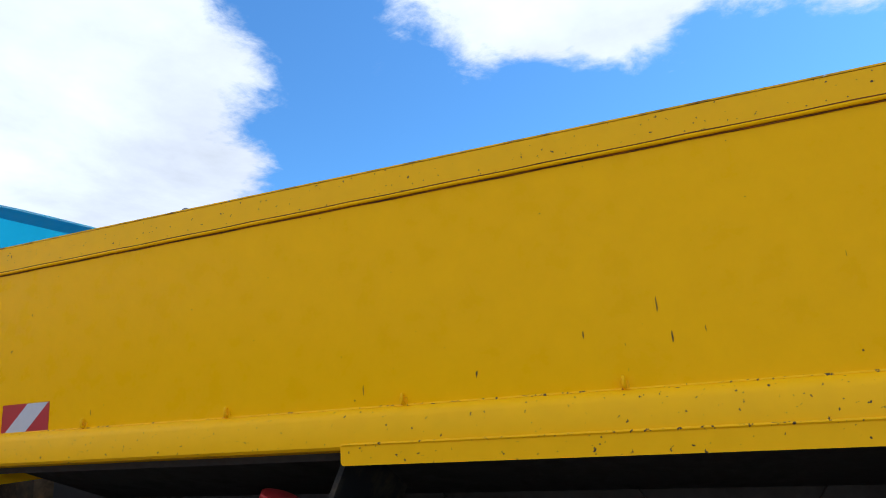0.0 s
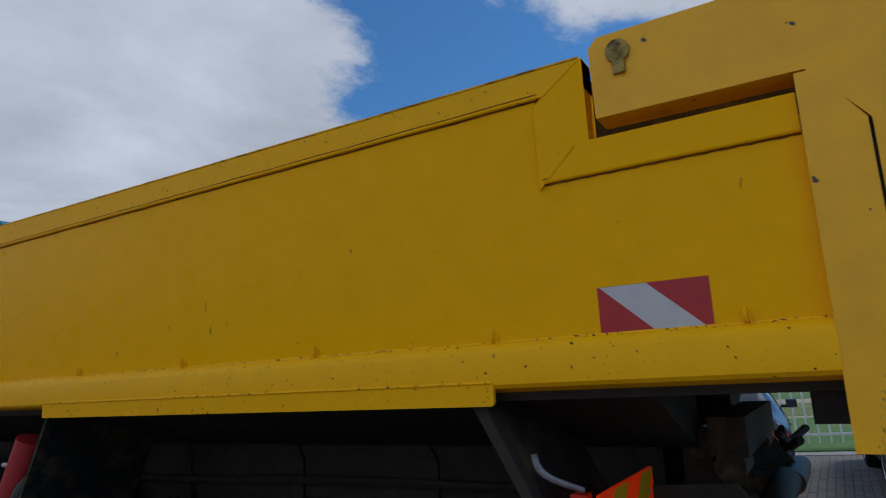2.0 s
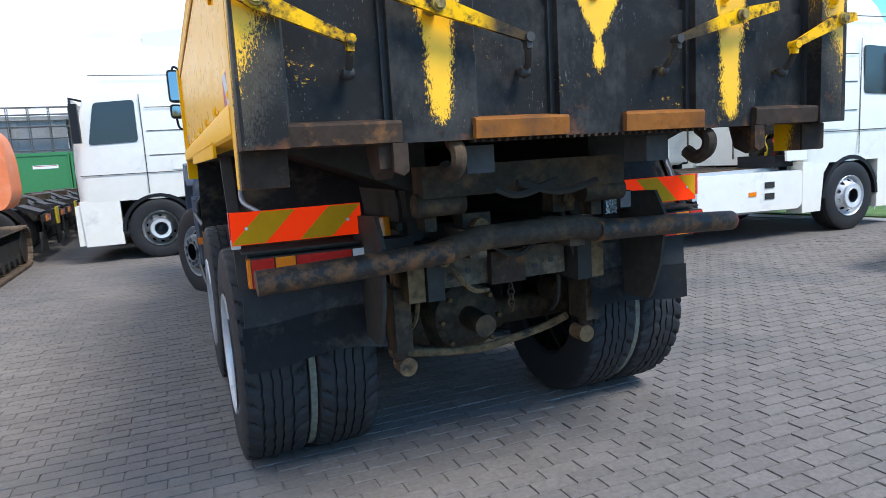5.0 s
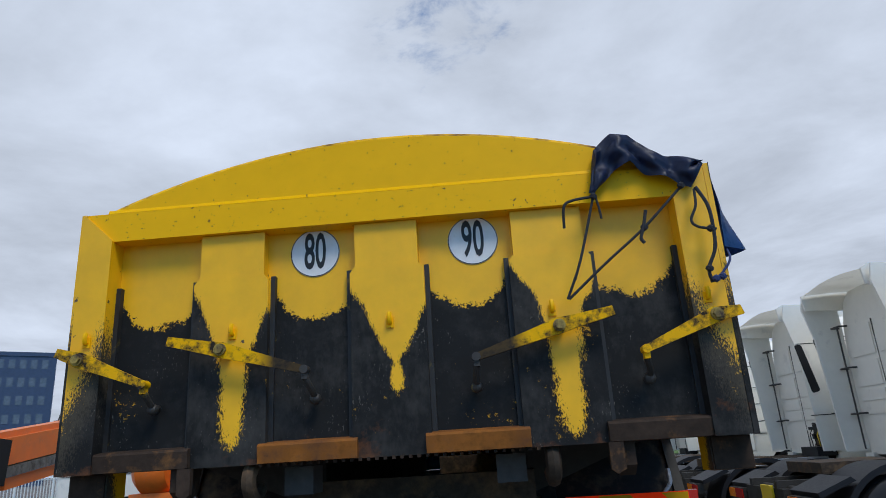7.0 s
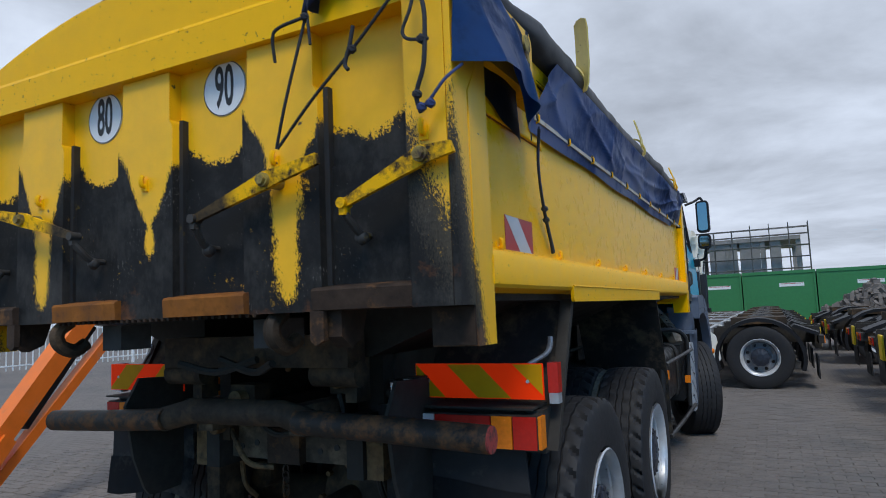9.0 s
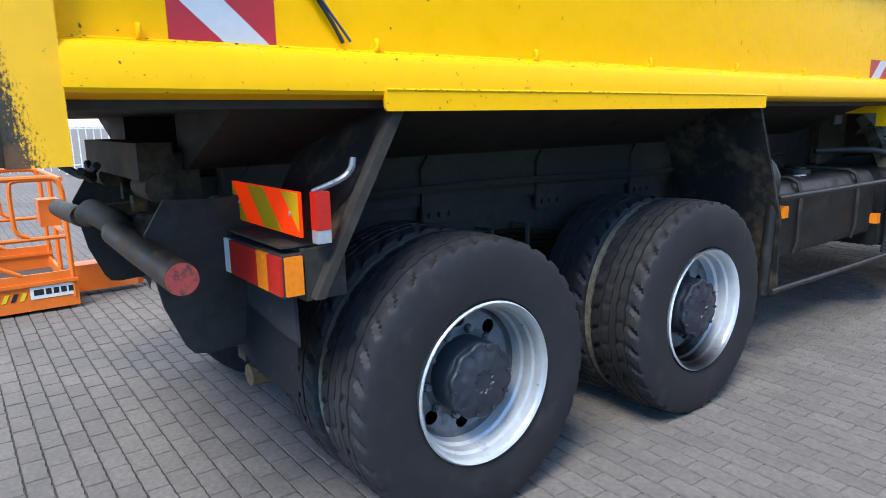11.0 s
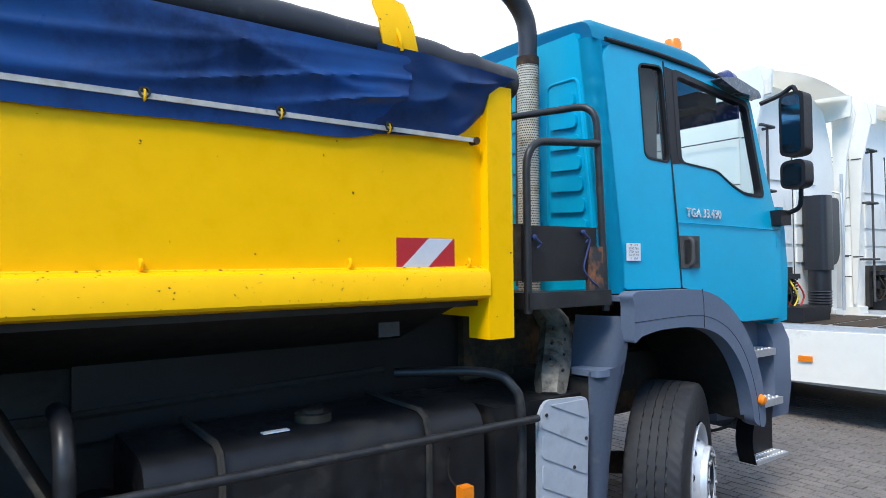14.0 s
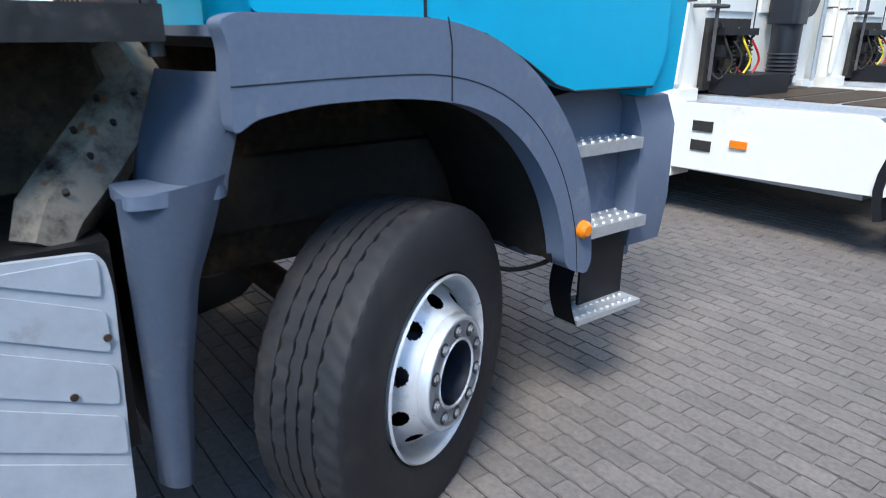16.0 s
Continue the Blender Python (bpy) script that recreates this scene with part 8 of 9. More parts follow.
        P("locker_lid", prism(B(), round_poly([(2.95, 1.54), (3.45, 1.54), (3.45, 1.78), (2.95, 1.78)], 0.03, 3), "y", y + o * 0.2, y + o * 1.6), m_white, "", 0.0, cab)
        tube(bm := B(), [(4.75, y, 2.75), (4.9, y + s * 0.16, 2.78), (4.9, y + s * 0.2, 2.6)], 0.02, 8)
        P("mirror_arm", bm, m_trim, par=cab)
        P("mirror", box(B(), 4.80, 4.92, y + s * 0.10, y + s * 0.30, 2.05, 2.68), m_trim, "black wing mirror", 0.03)
        P("wheel_arch", prism(B(), [(3.75 + 0.62 * math.cos(a), 0.52 + 0.62 * math.sin(a)) for a in (radians(180 - 12 * k) for k in range(16))] + [(3.75 + 0.56 * math.cos(a), 0.52 + 0.56 * math.sin(a)) for a in (radians(12 * k) for k in range(16))], "y", y - s * 0.38, y - s * 0.02), m_trim)
        P("step_panel", prism(B(), [(4.36, 0.30), (4.95, 0.30), (4.98, 1.08), (4.36, 1.08)], "y", y - s * 0.35, y - s * 0.03), m_white, "", 0.02)
        P("cab_skirt", prism(B(), [(2.72, 0.34), (3.10, 0.34), (3.16, 0.9), (3.3, 1.08), (2.72, 1.08)], "y", y - s * 0.30, y - s * 0.03), m_white, "", 0.02)
        P("roof_fairing", prism(B(), [(back, 3.66), (back - 0.02, 3.93), (back + 0.10, 4.0), (2.75, 3.98), (3.0, 4.0), (3.7, 3.90), (3.7, 3.70), (2.9, 3.62)], "y", y - s * 0.22, y - s * 0.18), m_white, "", 0.01)
    f = lambda u, v: Vector((back + (3.48 - back) * u, 0.25 + 2.0 * v, 3.90 + 0.08 * math.sin(math.pi * v) + 0.06 * math.sin(math.pi * (0.15 + 0.8 * u))))
    P("roof_spoiler", sheet(B(), f, 10, 10, 0.03), m_white, "curved white roof spoiler")
    for z in (1.75, 2.55, 3.3):
        P("back_step", tube(B(), [(2.74, 2.1, z), (2.60, 2.1, z), (2.60, 2.38, z), (2.74, 2.38, z)], 0.018, 6), m_buffer, "", 0.0, cab)
    P("back_rail", tube(B(), [(2.62, 2.22, 1.15), (2.62, 2.22, 3.3)], 0.016, 8), m_buffer, "", 0.0, cab)
    P("bumper", box(B(), 4.86, 5.06, 0.06, 2.44, 0.32, 1.0), m_white, "", 0.06)
    P("grille", box(B(), 4.99, 5.03, 0.45, 2.05, 1.0, 1.75), m_trim, "", 0.02)
    P("windscreen", prism(B(), [(0.15, 2.02), (2.35, 2.02), (2.25, 2.85), (0.25, 2.85)], "x", 0, 0.01, Matrix.Translation((4.96, 0, 0))), m_darkpane)
    # behind the cab: air intake, hose panel
    if back > 2.2:
        prism(bm := B(), round_poly([(2.45, 0.94), (2.74, 0.94), (2.74, 1.20), (2.45, 1.20)], 0.07, 5), "z", 1.62, 2.55)
        P("air_intake", bm, m_duct, "tall black plastic air intake with a side lobe", 0.03)
        prism(bm := B(), round_poly([(0.70, 1.84), (0.78, 1.70), (1.02, 1.66), (1.02, 2.53), (0.70, 2.53)], 0.07, 5), "x", 2.49, 2.70)
        P("intake_lobe", bm, m_duct, "", 0.03)
        tube(bm := B(), [(2.59, 1.06, 1.70), (2.59, 1.06, 1.52), (2.59, 1.06, 1.20), (2.60, 1.05, 1.10), (2.62, 1.04, 1.03)], [0.135, 0.130, 0.128, 0.120, 0.085], 18)
        P("intake_duct", bm, m_duct)
        for q, mt in ((1.60, m_black), (1.86, m_black)):
            tube(bm := B(), [(2.64 + 0.030 * math.cos(k * 0.9), q + 0.030 * math.sin(k * 0.9), 1.22 + 0.0055 * k) for k in range(56)], 0.007, 5)
            P("air_hose", bm, mt)
        for k in range(6):
            lathe(bm := B(), [(-0.014, 0.126), (0.0, 0.140), (0.014, 0.126)], Matrix.Translation((2.59, 1.06, 1.17 + 0.036 * k)) @ Matrix.Rotation(radians(90), 4, "Y"), 18)
            P("duct_rib", bm, m_duct)
        tube(bm := B(), [(2.60, 0.36, 1.08), (2.60, 0.36, 1.5), (2.58, 0.38, 2.0), (2.60, 0.36, 2.62), (2.70, 0.36, 2.66)], 0.020, 8)
        P("back_pipe", bm, m_alu)
    hy = 0.74 if back > 2.2 else -0.42
    for y0, y1 in ((0.75, 1.30), (1.42, 2.15)):
        for z0, z1 in ((1.72, 1.90), (1.95, 2.14), (2.20, 2.62), (2.72, 3.24)):
            P("back_panel", box(B(), 2.742, 2.77, y0, y1, z0, z1), m_white, "", 0.012, cab)
    P("seam", box(B(), 2.752, 2.77, 1.352, 1.364, 1.15, 3.3), m_buffer, par=cab)
    for k in range(4):
        P("deck_plate", box(B(), 0.82 + 0.44 * k, 1.20 + 0.44 * k, 0.50, 2.0, 1.018, 1.03), m_grime, "", 0.004)
    P("hose_panel", box(B(), 2.715, 2.765, 0.75 + hy, 1.42 + hy, 1.06, 1.66), m_black, "", 0.03)
    P("hose_bracket", box(B(), 2.60, 2.72, 0.80 + hy, 1.36 + hy, 1.52, 1.58), m_trim, "", 0.01)
    P("battery_box", box(B(), 2.35, 2.72, 0.62 + hy, 1.30 + hy, 1.03, 1.20), m_trim, "", 0.02)
    for k, (mt, dz) in enumerate(((m_redlens, 0.0), (m_tagyellow, 0.06), (m_black, -0.05), (m_black, 0.1))):
        yy = 0.82 + 0.15 * k + hy
        tube(bm := B(), [(2.70, yy, 1.52 + dz), (2.60, yy + 0.04, 1.45), (2.57, yy - 0.03, 1.30), (2.62, yy + 0.05, 1.16), (2.70, yy + 0.12, 1.25)], 0.010, 6, smooth=5)
        P("air_hose", bm, mt)
    for k in range(5):
        y0, z0 = 0.80 + 0.11 * k + hy, 1.22 + 0.12 * (k % 3)
        P("valve_block", box(B(), 2.63 + 0.02 * (k % 2), 2.705, y0, y0 + 0.09, z0, z0 + 0.10), m_grime if k % 2 else m_trim, "", 0.01)
    P("cab_back_rail", tube(B(), [(2.66, 0.2, 1.1), (2.66, 0.2, 2.9)], 0.02, 8), m_alu)
    for x in (0.0, 3.75):
        for s, y in ((1, 2.47), (-1, 0.03)):
            mm = Matrix.Translation((x, y, 0.52)) @ Matrix.Rotation(radians(90 * s), 4, "Z")
            w = new("wheel", DISH[x > 1])
            w.parent, w.matrix_local = t, mm
            for nm, me in (("tyre", T_FRONT), ("hub", HUB[x > 1])):
                q = new(nm, me)
                q.parent = w
    if back > 2.2:
        # this type's cab stands nearer to its rear axle
        for o in t.children:
            if o.name.split(".")[0] in ("cab", "roof_spoiler", "roof_fairing", "mirror", "wheel_arch", "step_panel", "cab_skirt", "bumper", "grille", "windscreen", "air_intake", "intake_lobe", "intake_duct", "duct_rib", "back_pipe", "hose_panel", "hose_bracket", "battery_box", "air_hose", "valve_block", "cab_back_rail") or (o.name.startswith("wheel") and o.location.x > 1):
                o.location.x -= 0.42
    build[back] = t
    return t


R180 = Matrix.Rotation(math.pi, 4, "Z")
for k in range(6):
    tractor_unit(Matrix.Translation((1.71, 13.05 + 2.92 * k, GZ)) @ R180, 2.52)
for x, y in ((4.42, 4.75), (4.20, 7.80), (4.18, 11.0), (4.0, 15.0), (3.9, 19.1)):
    tractor_unit(Matrix.Translation((x, y, GZ)))
for k in range(4):
    tractor_unit(Matrix.Translation((-4.5, 14.1 + 2.92 * k, GZ)) @ R180, 2.52)


# ---- lorry far behind the cabins ----
lorry = thing("lorry", "white-cabbed lorry with a yellow load box", "lorry", Matrix.Translation((17.2, 74.0, GZ)))
part("cab", box(B(), -0.15, 2.2, 0, 2.0, 0.9, 3.25), m_white, lorry, "white lorry cab", bevel=0.15, seg=3)
part("windscreen", box(B(), 0.0, 2.05, -0.02, 0.05, 1.95, 2.75), m_darkpane, lorry, bevel=0.01)
part("bumper", box(B(), -0.1, 2.15, -0.1, 0.4, 0.35, 0.95), m_white, lorry, bevel=0.05)
part("load_box", box(B(), -0.9, 2.3, 2.3, 9.0, 0.9, 3.3), m_tagyellow, lorry, "yellow load box", bevel=0.03)
for x in (-0.1, 1.85):
    for y in (0.9, 6.8):
        cyl(bm := B(), (x, y, 0.5), (x + 0.3, y, 0.5), 0.5, n=24)
        part("wheel", bm, m_rubber, lorry, bevel=0.04)


# ---- parked cars ----
def smooth_rows(keys, step):
    """Cross sections at even steps along x, with smooth slopes between the given ones."""
    A = np.array(keys)
    x = A[:, 0]
    h, d = np.diff(x), np.diff(A[:, 1:], axis=0) / np.diff(x)[:, None]
    sl = np.zeros_like(A[:, 1:])
    sl[0], sl[-1] = d[0], d[-1]
    for i in range(1, len(x) - 1):
        ok = d[i - 1] * d[i] > 0
        sl[i] = np.where(ok, 2 * d[i - 1] * d[i] / np.where(ok, d[i - 1] + d[i], 1), 0)
    out = []
    for q in np.linspace(x[0], x[-1], int((x[-1] - x[0]) / step)):
        i = min(int(np.searchsorted(x, q, side="right")) - 1, len(h) - 1)
        t = (q - x[i]) / h[i]
        v = (2 * t ** 3 - 3 * t * t + 1) * A[i, 1:] + (t ** 3 - 2 * t * t + t) * h[i] * sl[i] + (3 * t * t - 2 * t ** 3) * A[i + 1, 1:] + (t ** 3 - t * t) * h[i] * sl[i + 1]
        out.append((q, *v))
    return out


def car(m, name, label, st, paint, glass_from, glass_to, hatch):
    """A car lofted from cross sections: (x, bottom, belt, top, half width at belt, half width at top). Tail at x = 0."""
    c = thing(name, label, "car", m)
    rows = []
    for x, zb, zm, zt, wm, wt in smooth_rows(st, 0.045):
        yb = wm * 0.955
        half = [(0.0, zb), (wm * 0.86, zb), (wm * 0.94, zb + 0.04), (wm * 0.975, zb + 0.14), (wm, zb + (zm - zb) * 0.55), (wm * 0.992, zm - 0.09), (wm * 0.975, zm - 0.03), (yb, zm)]
        half += [(yb + (wt - yb) * f ** 1.15, zm + (zt - zm) * f) for f in (0.08, 0.5, 0.88)]
        half += [(wt, zt - 0.02), (wt * 0.90, zt), (wt * 0.5, zt + 0.016), (0.0, zt + 0.020)]
        rows.append([Vector((x, y, z)) for y, z in half] + [Vector((x, -y, z)) for y, z in half[-2:0:-1]])
    n = len(rows[0])
    L = st[-1][0]
    axles = (0.88, L - 0.84)
    body, panes, cb = B(), {}, {}

    def quad(bm, cache, i, k, out=0.0):
        vs = []
        for q in ((i, k), (i, (k + 1) % n), (i + 1, (k + 1) % n), (i + 1, k)):
            if q not in cache:
                p = rows[q[0]][q[1]]
                cache[q] = bm.verts.new(p + Vector((0, math.copysign(out, p.y), out)))
            vs.append(cache[q])
        if len(set(vs)) == 4:
            bm.faces.new(vs)

    for i in range(len(rows) - 1):
        xm = (rows[i][0].x + rows[i + 1][0].x) / 2
        for k in range(n):
            kk = min(k, n - 1 - k)
            mid_p = (rows[i][k] + rows[i + 1][(k + 1) % n]) / 2
            if abs(mid_p.y) > 0.55 and kk < 8 and any(math.hypot(mid_p.x - ax, mid_p.z - 0.30) < 0.35 for ax in axles):
                continue
            nm = None
            if kk in (8, 9) and glass_from[1] - 0.10 < xm < glass_to[0] + 0.32 and abs(xm - (glass_from[1] + glass_to[0]) / 2 - 0.1) > 0.05:
                nm = "side_window_l" if k < n / 2 else "side_window_r"
            if kk >= 12 and glass_from[0] < xm < glass_from[1]:
                nm = "rear_window"
            if kk >= 12 and glass_to[0] < xm < glass_to[1]:
                nm = "windscreen"
            if nm:
                bmw, ca = panes.setdefault(nm, (B(), {}))
                quad(bmw, ca, i, k)
            else:
                quad(body, cb, i, k)
    for end, flip in ((0, 1), (-1, 0)):
        vs = [body.verts.new(v) for v in rows[end]]
        body.faces.new(vs[::-1] if flip else vs)
    part("car_body", body, paint, c, smooth=50)
    for nm, (bmw, ca) in panes.items():
        part("side_window" if nm.startswith("side") else nm, bmw, m_carglass, c, "dark car window", smooth=50)
    wide = st[4][4]
    for x in axles:
        for s in (-1, 1):
            mm = Matrix.Translation((x, s * (wide - 0.025), 0.30)) @ (Matrix.Rotation(radians(90 * s), 4, "Z"))
            lathe(b := B(), [(-0.20, 0.20), (-0.20, 0.28), (-0.18, 0.305), (-0.02, 0.305), (0.0, 0.285), (0.002, 0.21), (-0.02, 0.20)], mm, 32)
            ty = part("wheel", b, m_rubber, c)
            lathe(b := B(), [(-0.05, 0.208), (-0.006, 0.204), (-0.030, 0.19), (-0.036, 0.17), (-0.030, 0.06), (-0.015, 0.03)], mm, 24)
            part("rim", b, m_rim, ty)
            for q in range(7):
                a = 2 * math.pi * q / 7
                cyl(b := B(), mm @ Vector((-0.034, 0.135 * math.cos(a), 0.135 * math.sin(a))), mm @ Vector((-0.0305, 0.135 * math.cos(a), 0.135 * math.sin(a))), 0.034, n=10)
                part("rim_gap", b, m_trim, ty)
            lathe(b := B(), [(-0.36, 0.34), (-0.36, 0.355), (-0.015, 0.355), (-0.015, 0.345)], mm, 28)
            part("wheel_arch", b, m_trim, c)
    for s in (-1, 1):
        mx = glass_to[1] - 0.30
        mr = part("mirror", box(B(), mx - 0.05, mx + 0.07, s * (wide + 0.02), s * (wide + 0.17), 0.93, 1.05), paint if hatch is False else m_trim, c, bevel=0.035, seg=3)
        part("mirror_stalk", box(B(), mx - 0.02, mx + 0.05, s * (wide - 0.06), s * (wide + 0.06), 0.93, 0.97), m_trim, c)
        # door lines and handles
        for x in ((glass_from[1] + glass_to[0]) / 2 + 0.1, glass_to[0] + 0.38):
            part("door_line", box(B(), x, x + 0.010, s * (wide - 0.010), s * (wide + 0.0015), 0.38, 0.84), m_trim, c)
        for x in ((glass_from[1] + glass_to[0]) / 2 + 0.22, glass_from[1] + 0.12):
            part("door_handle", box(B(), x, x + 0.17, s * (wide - 0.02), s * (wide + 0.012), 0.79, 0.82), paint, c, bevel=0.008)
    w = st[1][4]
    zp = 0.475 if hatch else 0.715
    xp = -0.062 if hatch else -0.004
    pl = part("number_plate", box(B(), xp, xp + 0.02, -0.26, 0.26, zp - 0.055, zp + 0.055), m_plate, c, "yellow number plate with dark bars")
    for k in range(6):
        y = -0.19 + 0.075 * k
        part("bar", box(B(), xp - 0.004, xp + 0.001, y - 0.020, y + 0.020, zp - 0.03, zp + 0.03), m_ink, pl)
    part("blue_strip", box(B(), xp - 0.003, xp + 0.001, 0.222, 0.256, zp - 0.05, zp + 0.05), m_visor, pl)
    if hatch:
        for s in (-1, 1):
            prism(b := B(), round_poly([(s * (w - 0.02), 0.99), (s * (w - 0.17), 1.03), (s * (w - 0.235), 1.33), (s * (w - 0.17), 1.36), (s * (w - 0.07), 1.15)], 0.025), "x", 0.045, 0.30)
            part("tail_lamp", b, m_redlens, c, "tall red tail lamp", bevel=0.012)
        disc(b := B(), (0.01, 0, 0.90), (1, 0, 0), 0.048, 24, 0.03)
        part("emblem", b, m_alu, c)
        part("bumper", box(B(), -0.055, 0.20, -w * 0.95, w * 0.95, 0.27, 0.60), paint, c, bevel=0.07, seg=4)
        part("trim_line", box(B(), -0.060, -0.045, -w * 0.62, w * 0.62, 0.405, 0.414), m_alu, c)
        part("diffuser", box(B(), -0.058, -0.03, -w * 0.70, w * 0.70, 0.27, 0.34), m_trim, c, bevel=0.01)
        tube(b := B(), [(0.155, -0.10, 1.10), (0.15, 0.12, 1.085), (0.15, 0.30, 1.10)], 0.010, 6)
        part("wiper", b, m_trim, c)
        part("spoiler", box(B(), 0.30, 0.60, -0.50, 0.50, 1.44, 1.475), paint, c, bevel=0.012)
        tube(b := B(), [(0.75, 0, 1.49), (0.60, 0, 1.66)], 0.006, 6)
        part("aerial", b, m_trim, c)
    else:
        for s in (-1, 1):
            out = round_poly([(s * 0.47, 0.645), (s * (w + 0.005), 0.635), (s * (w + 0.005), 0.80), (s * (w - 0.06), 0.865), (s * 0.60, 0.845), (s * 0.49, 0.76)], 0.03)
            tl = part("tail_lamp", prism(B(), out, "x", -0.010, 0.20), m_redlens, c, "red tail lamp with amber and clear fields", bevel=0.012, seg=2)
            part("amber_lens", prism(B(), round_poly([(s * 0.61, 0.795), (s * (w - 0.01), 0.785), (s * (w - 0.07), 0.85), (s * 0.63, 0.832)], 0.012), "x", -0.014, 0.10), m_amber, tl)
            part("clear_lens", prism(B(), round_poly([(s * 0.50, 0.735), (s * 0.66, 0.735), (s * 0.66, 0.785), (s * 0.515, 0.785)], 0.010), "x", -0.014, 0.10), m_signwhite, tl)
        disc(b := B(), (0.015, 0, 0.895), (1, 0, 0), 0.040, 24, 0.03)
        part("emblem", b, m_alu, c)
        part("bumper", box(B(), -0.075, 0.30, -w * 1.0, w * 1.0, 0.235, 0.585), paint, c, bevel=0.06, seg=4)
        for z, mt in ((0.345, m_trim), (0.318, m_trim), (0.292, m_alu)):
            part("bumper_trim", box(B(), -0.081, -0.06, -w * 0.93, w * 0.93, z - 0.006, z + 0.006), mt, c)
        part("bumper_strip", box(B(), -0.080, -0.05, -w * 0.97, w * 0.97, 0.535, 0.552), m_trim, c, bevel=0.004)
        part("plate_recess", prism(B(), round_poly([(-0.42, 0.64), (0.42, 0.64), (0.40, 0.80), (-0.40, 0.80)], 0.02), "x", 0.008, 0.05), m_trim, c)
        part("boot_line", box(B(), -0.004, 0.03, -w * 0.90, w * 0.90, 0.612, 0.620), m_trim, c)
        part("boot_lip", box(B(), 0.02, 0.16, -0.62, 0.62, 0.945, 0.985), paint, c, bevel=0.018, seg=3)
        tube(b := B(), [(1.25, 0, 1.40), (1.16, 0, 1.50)], 0.006, 6)
        part("aerial", b, m_trim, c)
    return c


m_carglass = material("car window glass", (0.022, 0.028, 0.030), 0.06, vary=0.05, grain=4, bump=0, spec=0.8)
SALOON = [(0.0, 0.42, 0.60, 0.72, 0.76, 0.70), (0.03, 0.30, 0.76, 0.90, 0.82, 0.70), (0.09, 0.27, 0.84, 0.965, 0.845, 0.68), (0.30, 0.26, 0.87, 1.0, 0.860, 0.67), (0.68, 0.26, 0.89, 1.03, 0.868, 0.645), (1.28, 0.25, 0.91, 1.365, 0.870, 0.55),
          (1.60, 0.25, 0.915, 1.405, 0.870, 0.55), (1.95, 0.25, 0.915, 1.415, 0.870, 0.56), (2.55, 0.25, 0.905, 1.37, 0.870, 0.57), (3.25, 0.25, 0.88, 0.985, 0.868, 0.70), (4.1, 0.27, 0.76, 0.86, 0.84, 0.62), (4.38, 0.30, 0.62, 0.72, 0.76, 0.56), (4.45, 0.36, 0.52, 0.58, 0.68, 0.50)]
HATCH = [(0.0, 0.40, 0.62, 0.82, 0.78, 0.70), (0.03, 0.30, 0.86, 1.0, 0.83, 0.70), (0.10, 0.28, 0.95, 1.08, 0.845, 0.68), (0.24, 0.26, 0.97, 1.28, 0.848, 0.60), (0.42, 0.26, 0.97, 1.43, 0.848, 0.56), (0.7, 0.25, 0.965, 1.475, 0.848, 0.56), (1.2, 0.25, 0.96, 1.495, 0.848, 0.57),
         (2.2, 0.25, 0.93, 1.45, 0.848, 0.58), (3.05, 0.25, 0.90, 1.04, 0.846, 0.68), (3.75, 0.28, 0.78, 0.87, 0.80, 0.56), (3.98, 0.31, 0.62, 0.70, 0.72, 0.48), (4.03, 0.36, 0.54, 0.60, 0.64, 0.44)]
car(Matrix.Translation((5.72, 1.56, GZ)) @ Matrix.Rotation(radians(5), 4, "Z"), "saloon_car", "blue-grey saloon car parked facing the fence", SALOON, m_bluegrey, (0.74, 1.27), (2.56, 3.24), False)
car(Matrix.Translation((6.30, -1.04, GZ)) @ Matrix.Rotation(radians(4), 4, "Z"), "hatchback_car", "dark navy hatchback car parked facing the fence", HATCH, m_navy, (0.13, 0.41), (2.22, 3.03), True)


m_chain = material("worn grey chain plastic", (0.20, 0.19, 0.17), 0.8, vary=0.35, grain=16, bump=0.4, dirt=(0.07, 0.06, 0.05), dirt_at=0.55, dirt_scale=12)
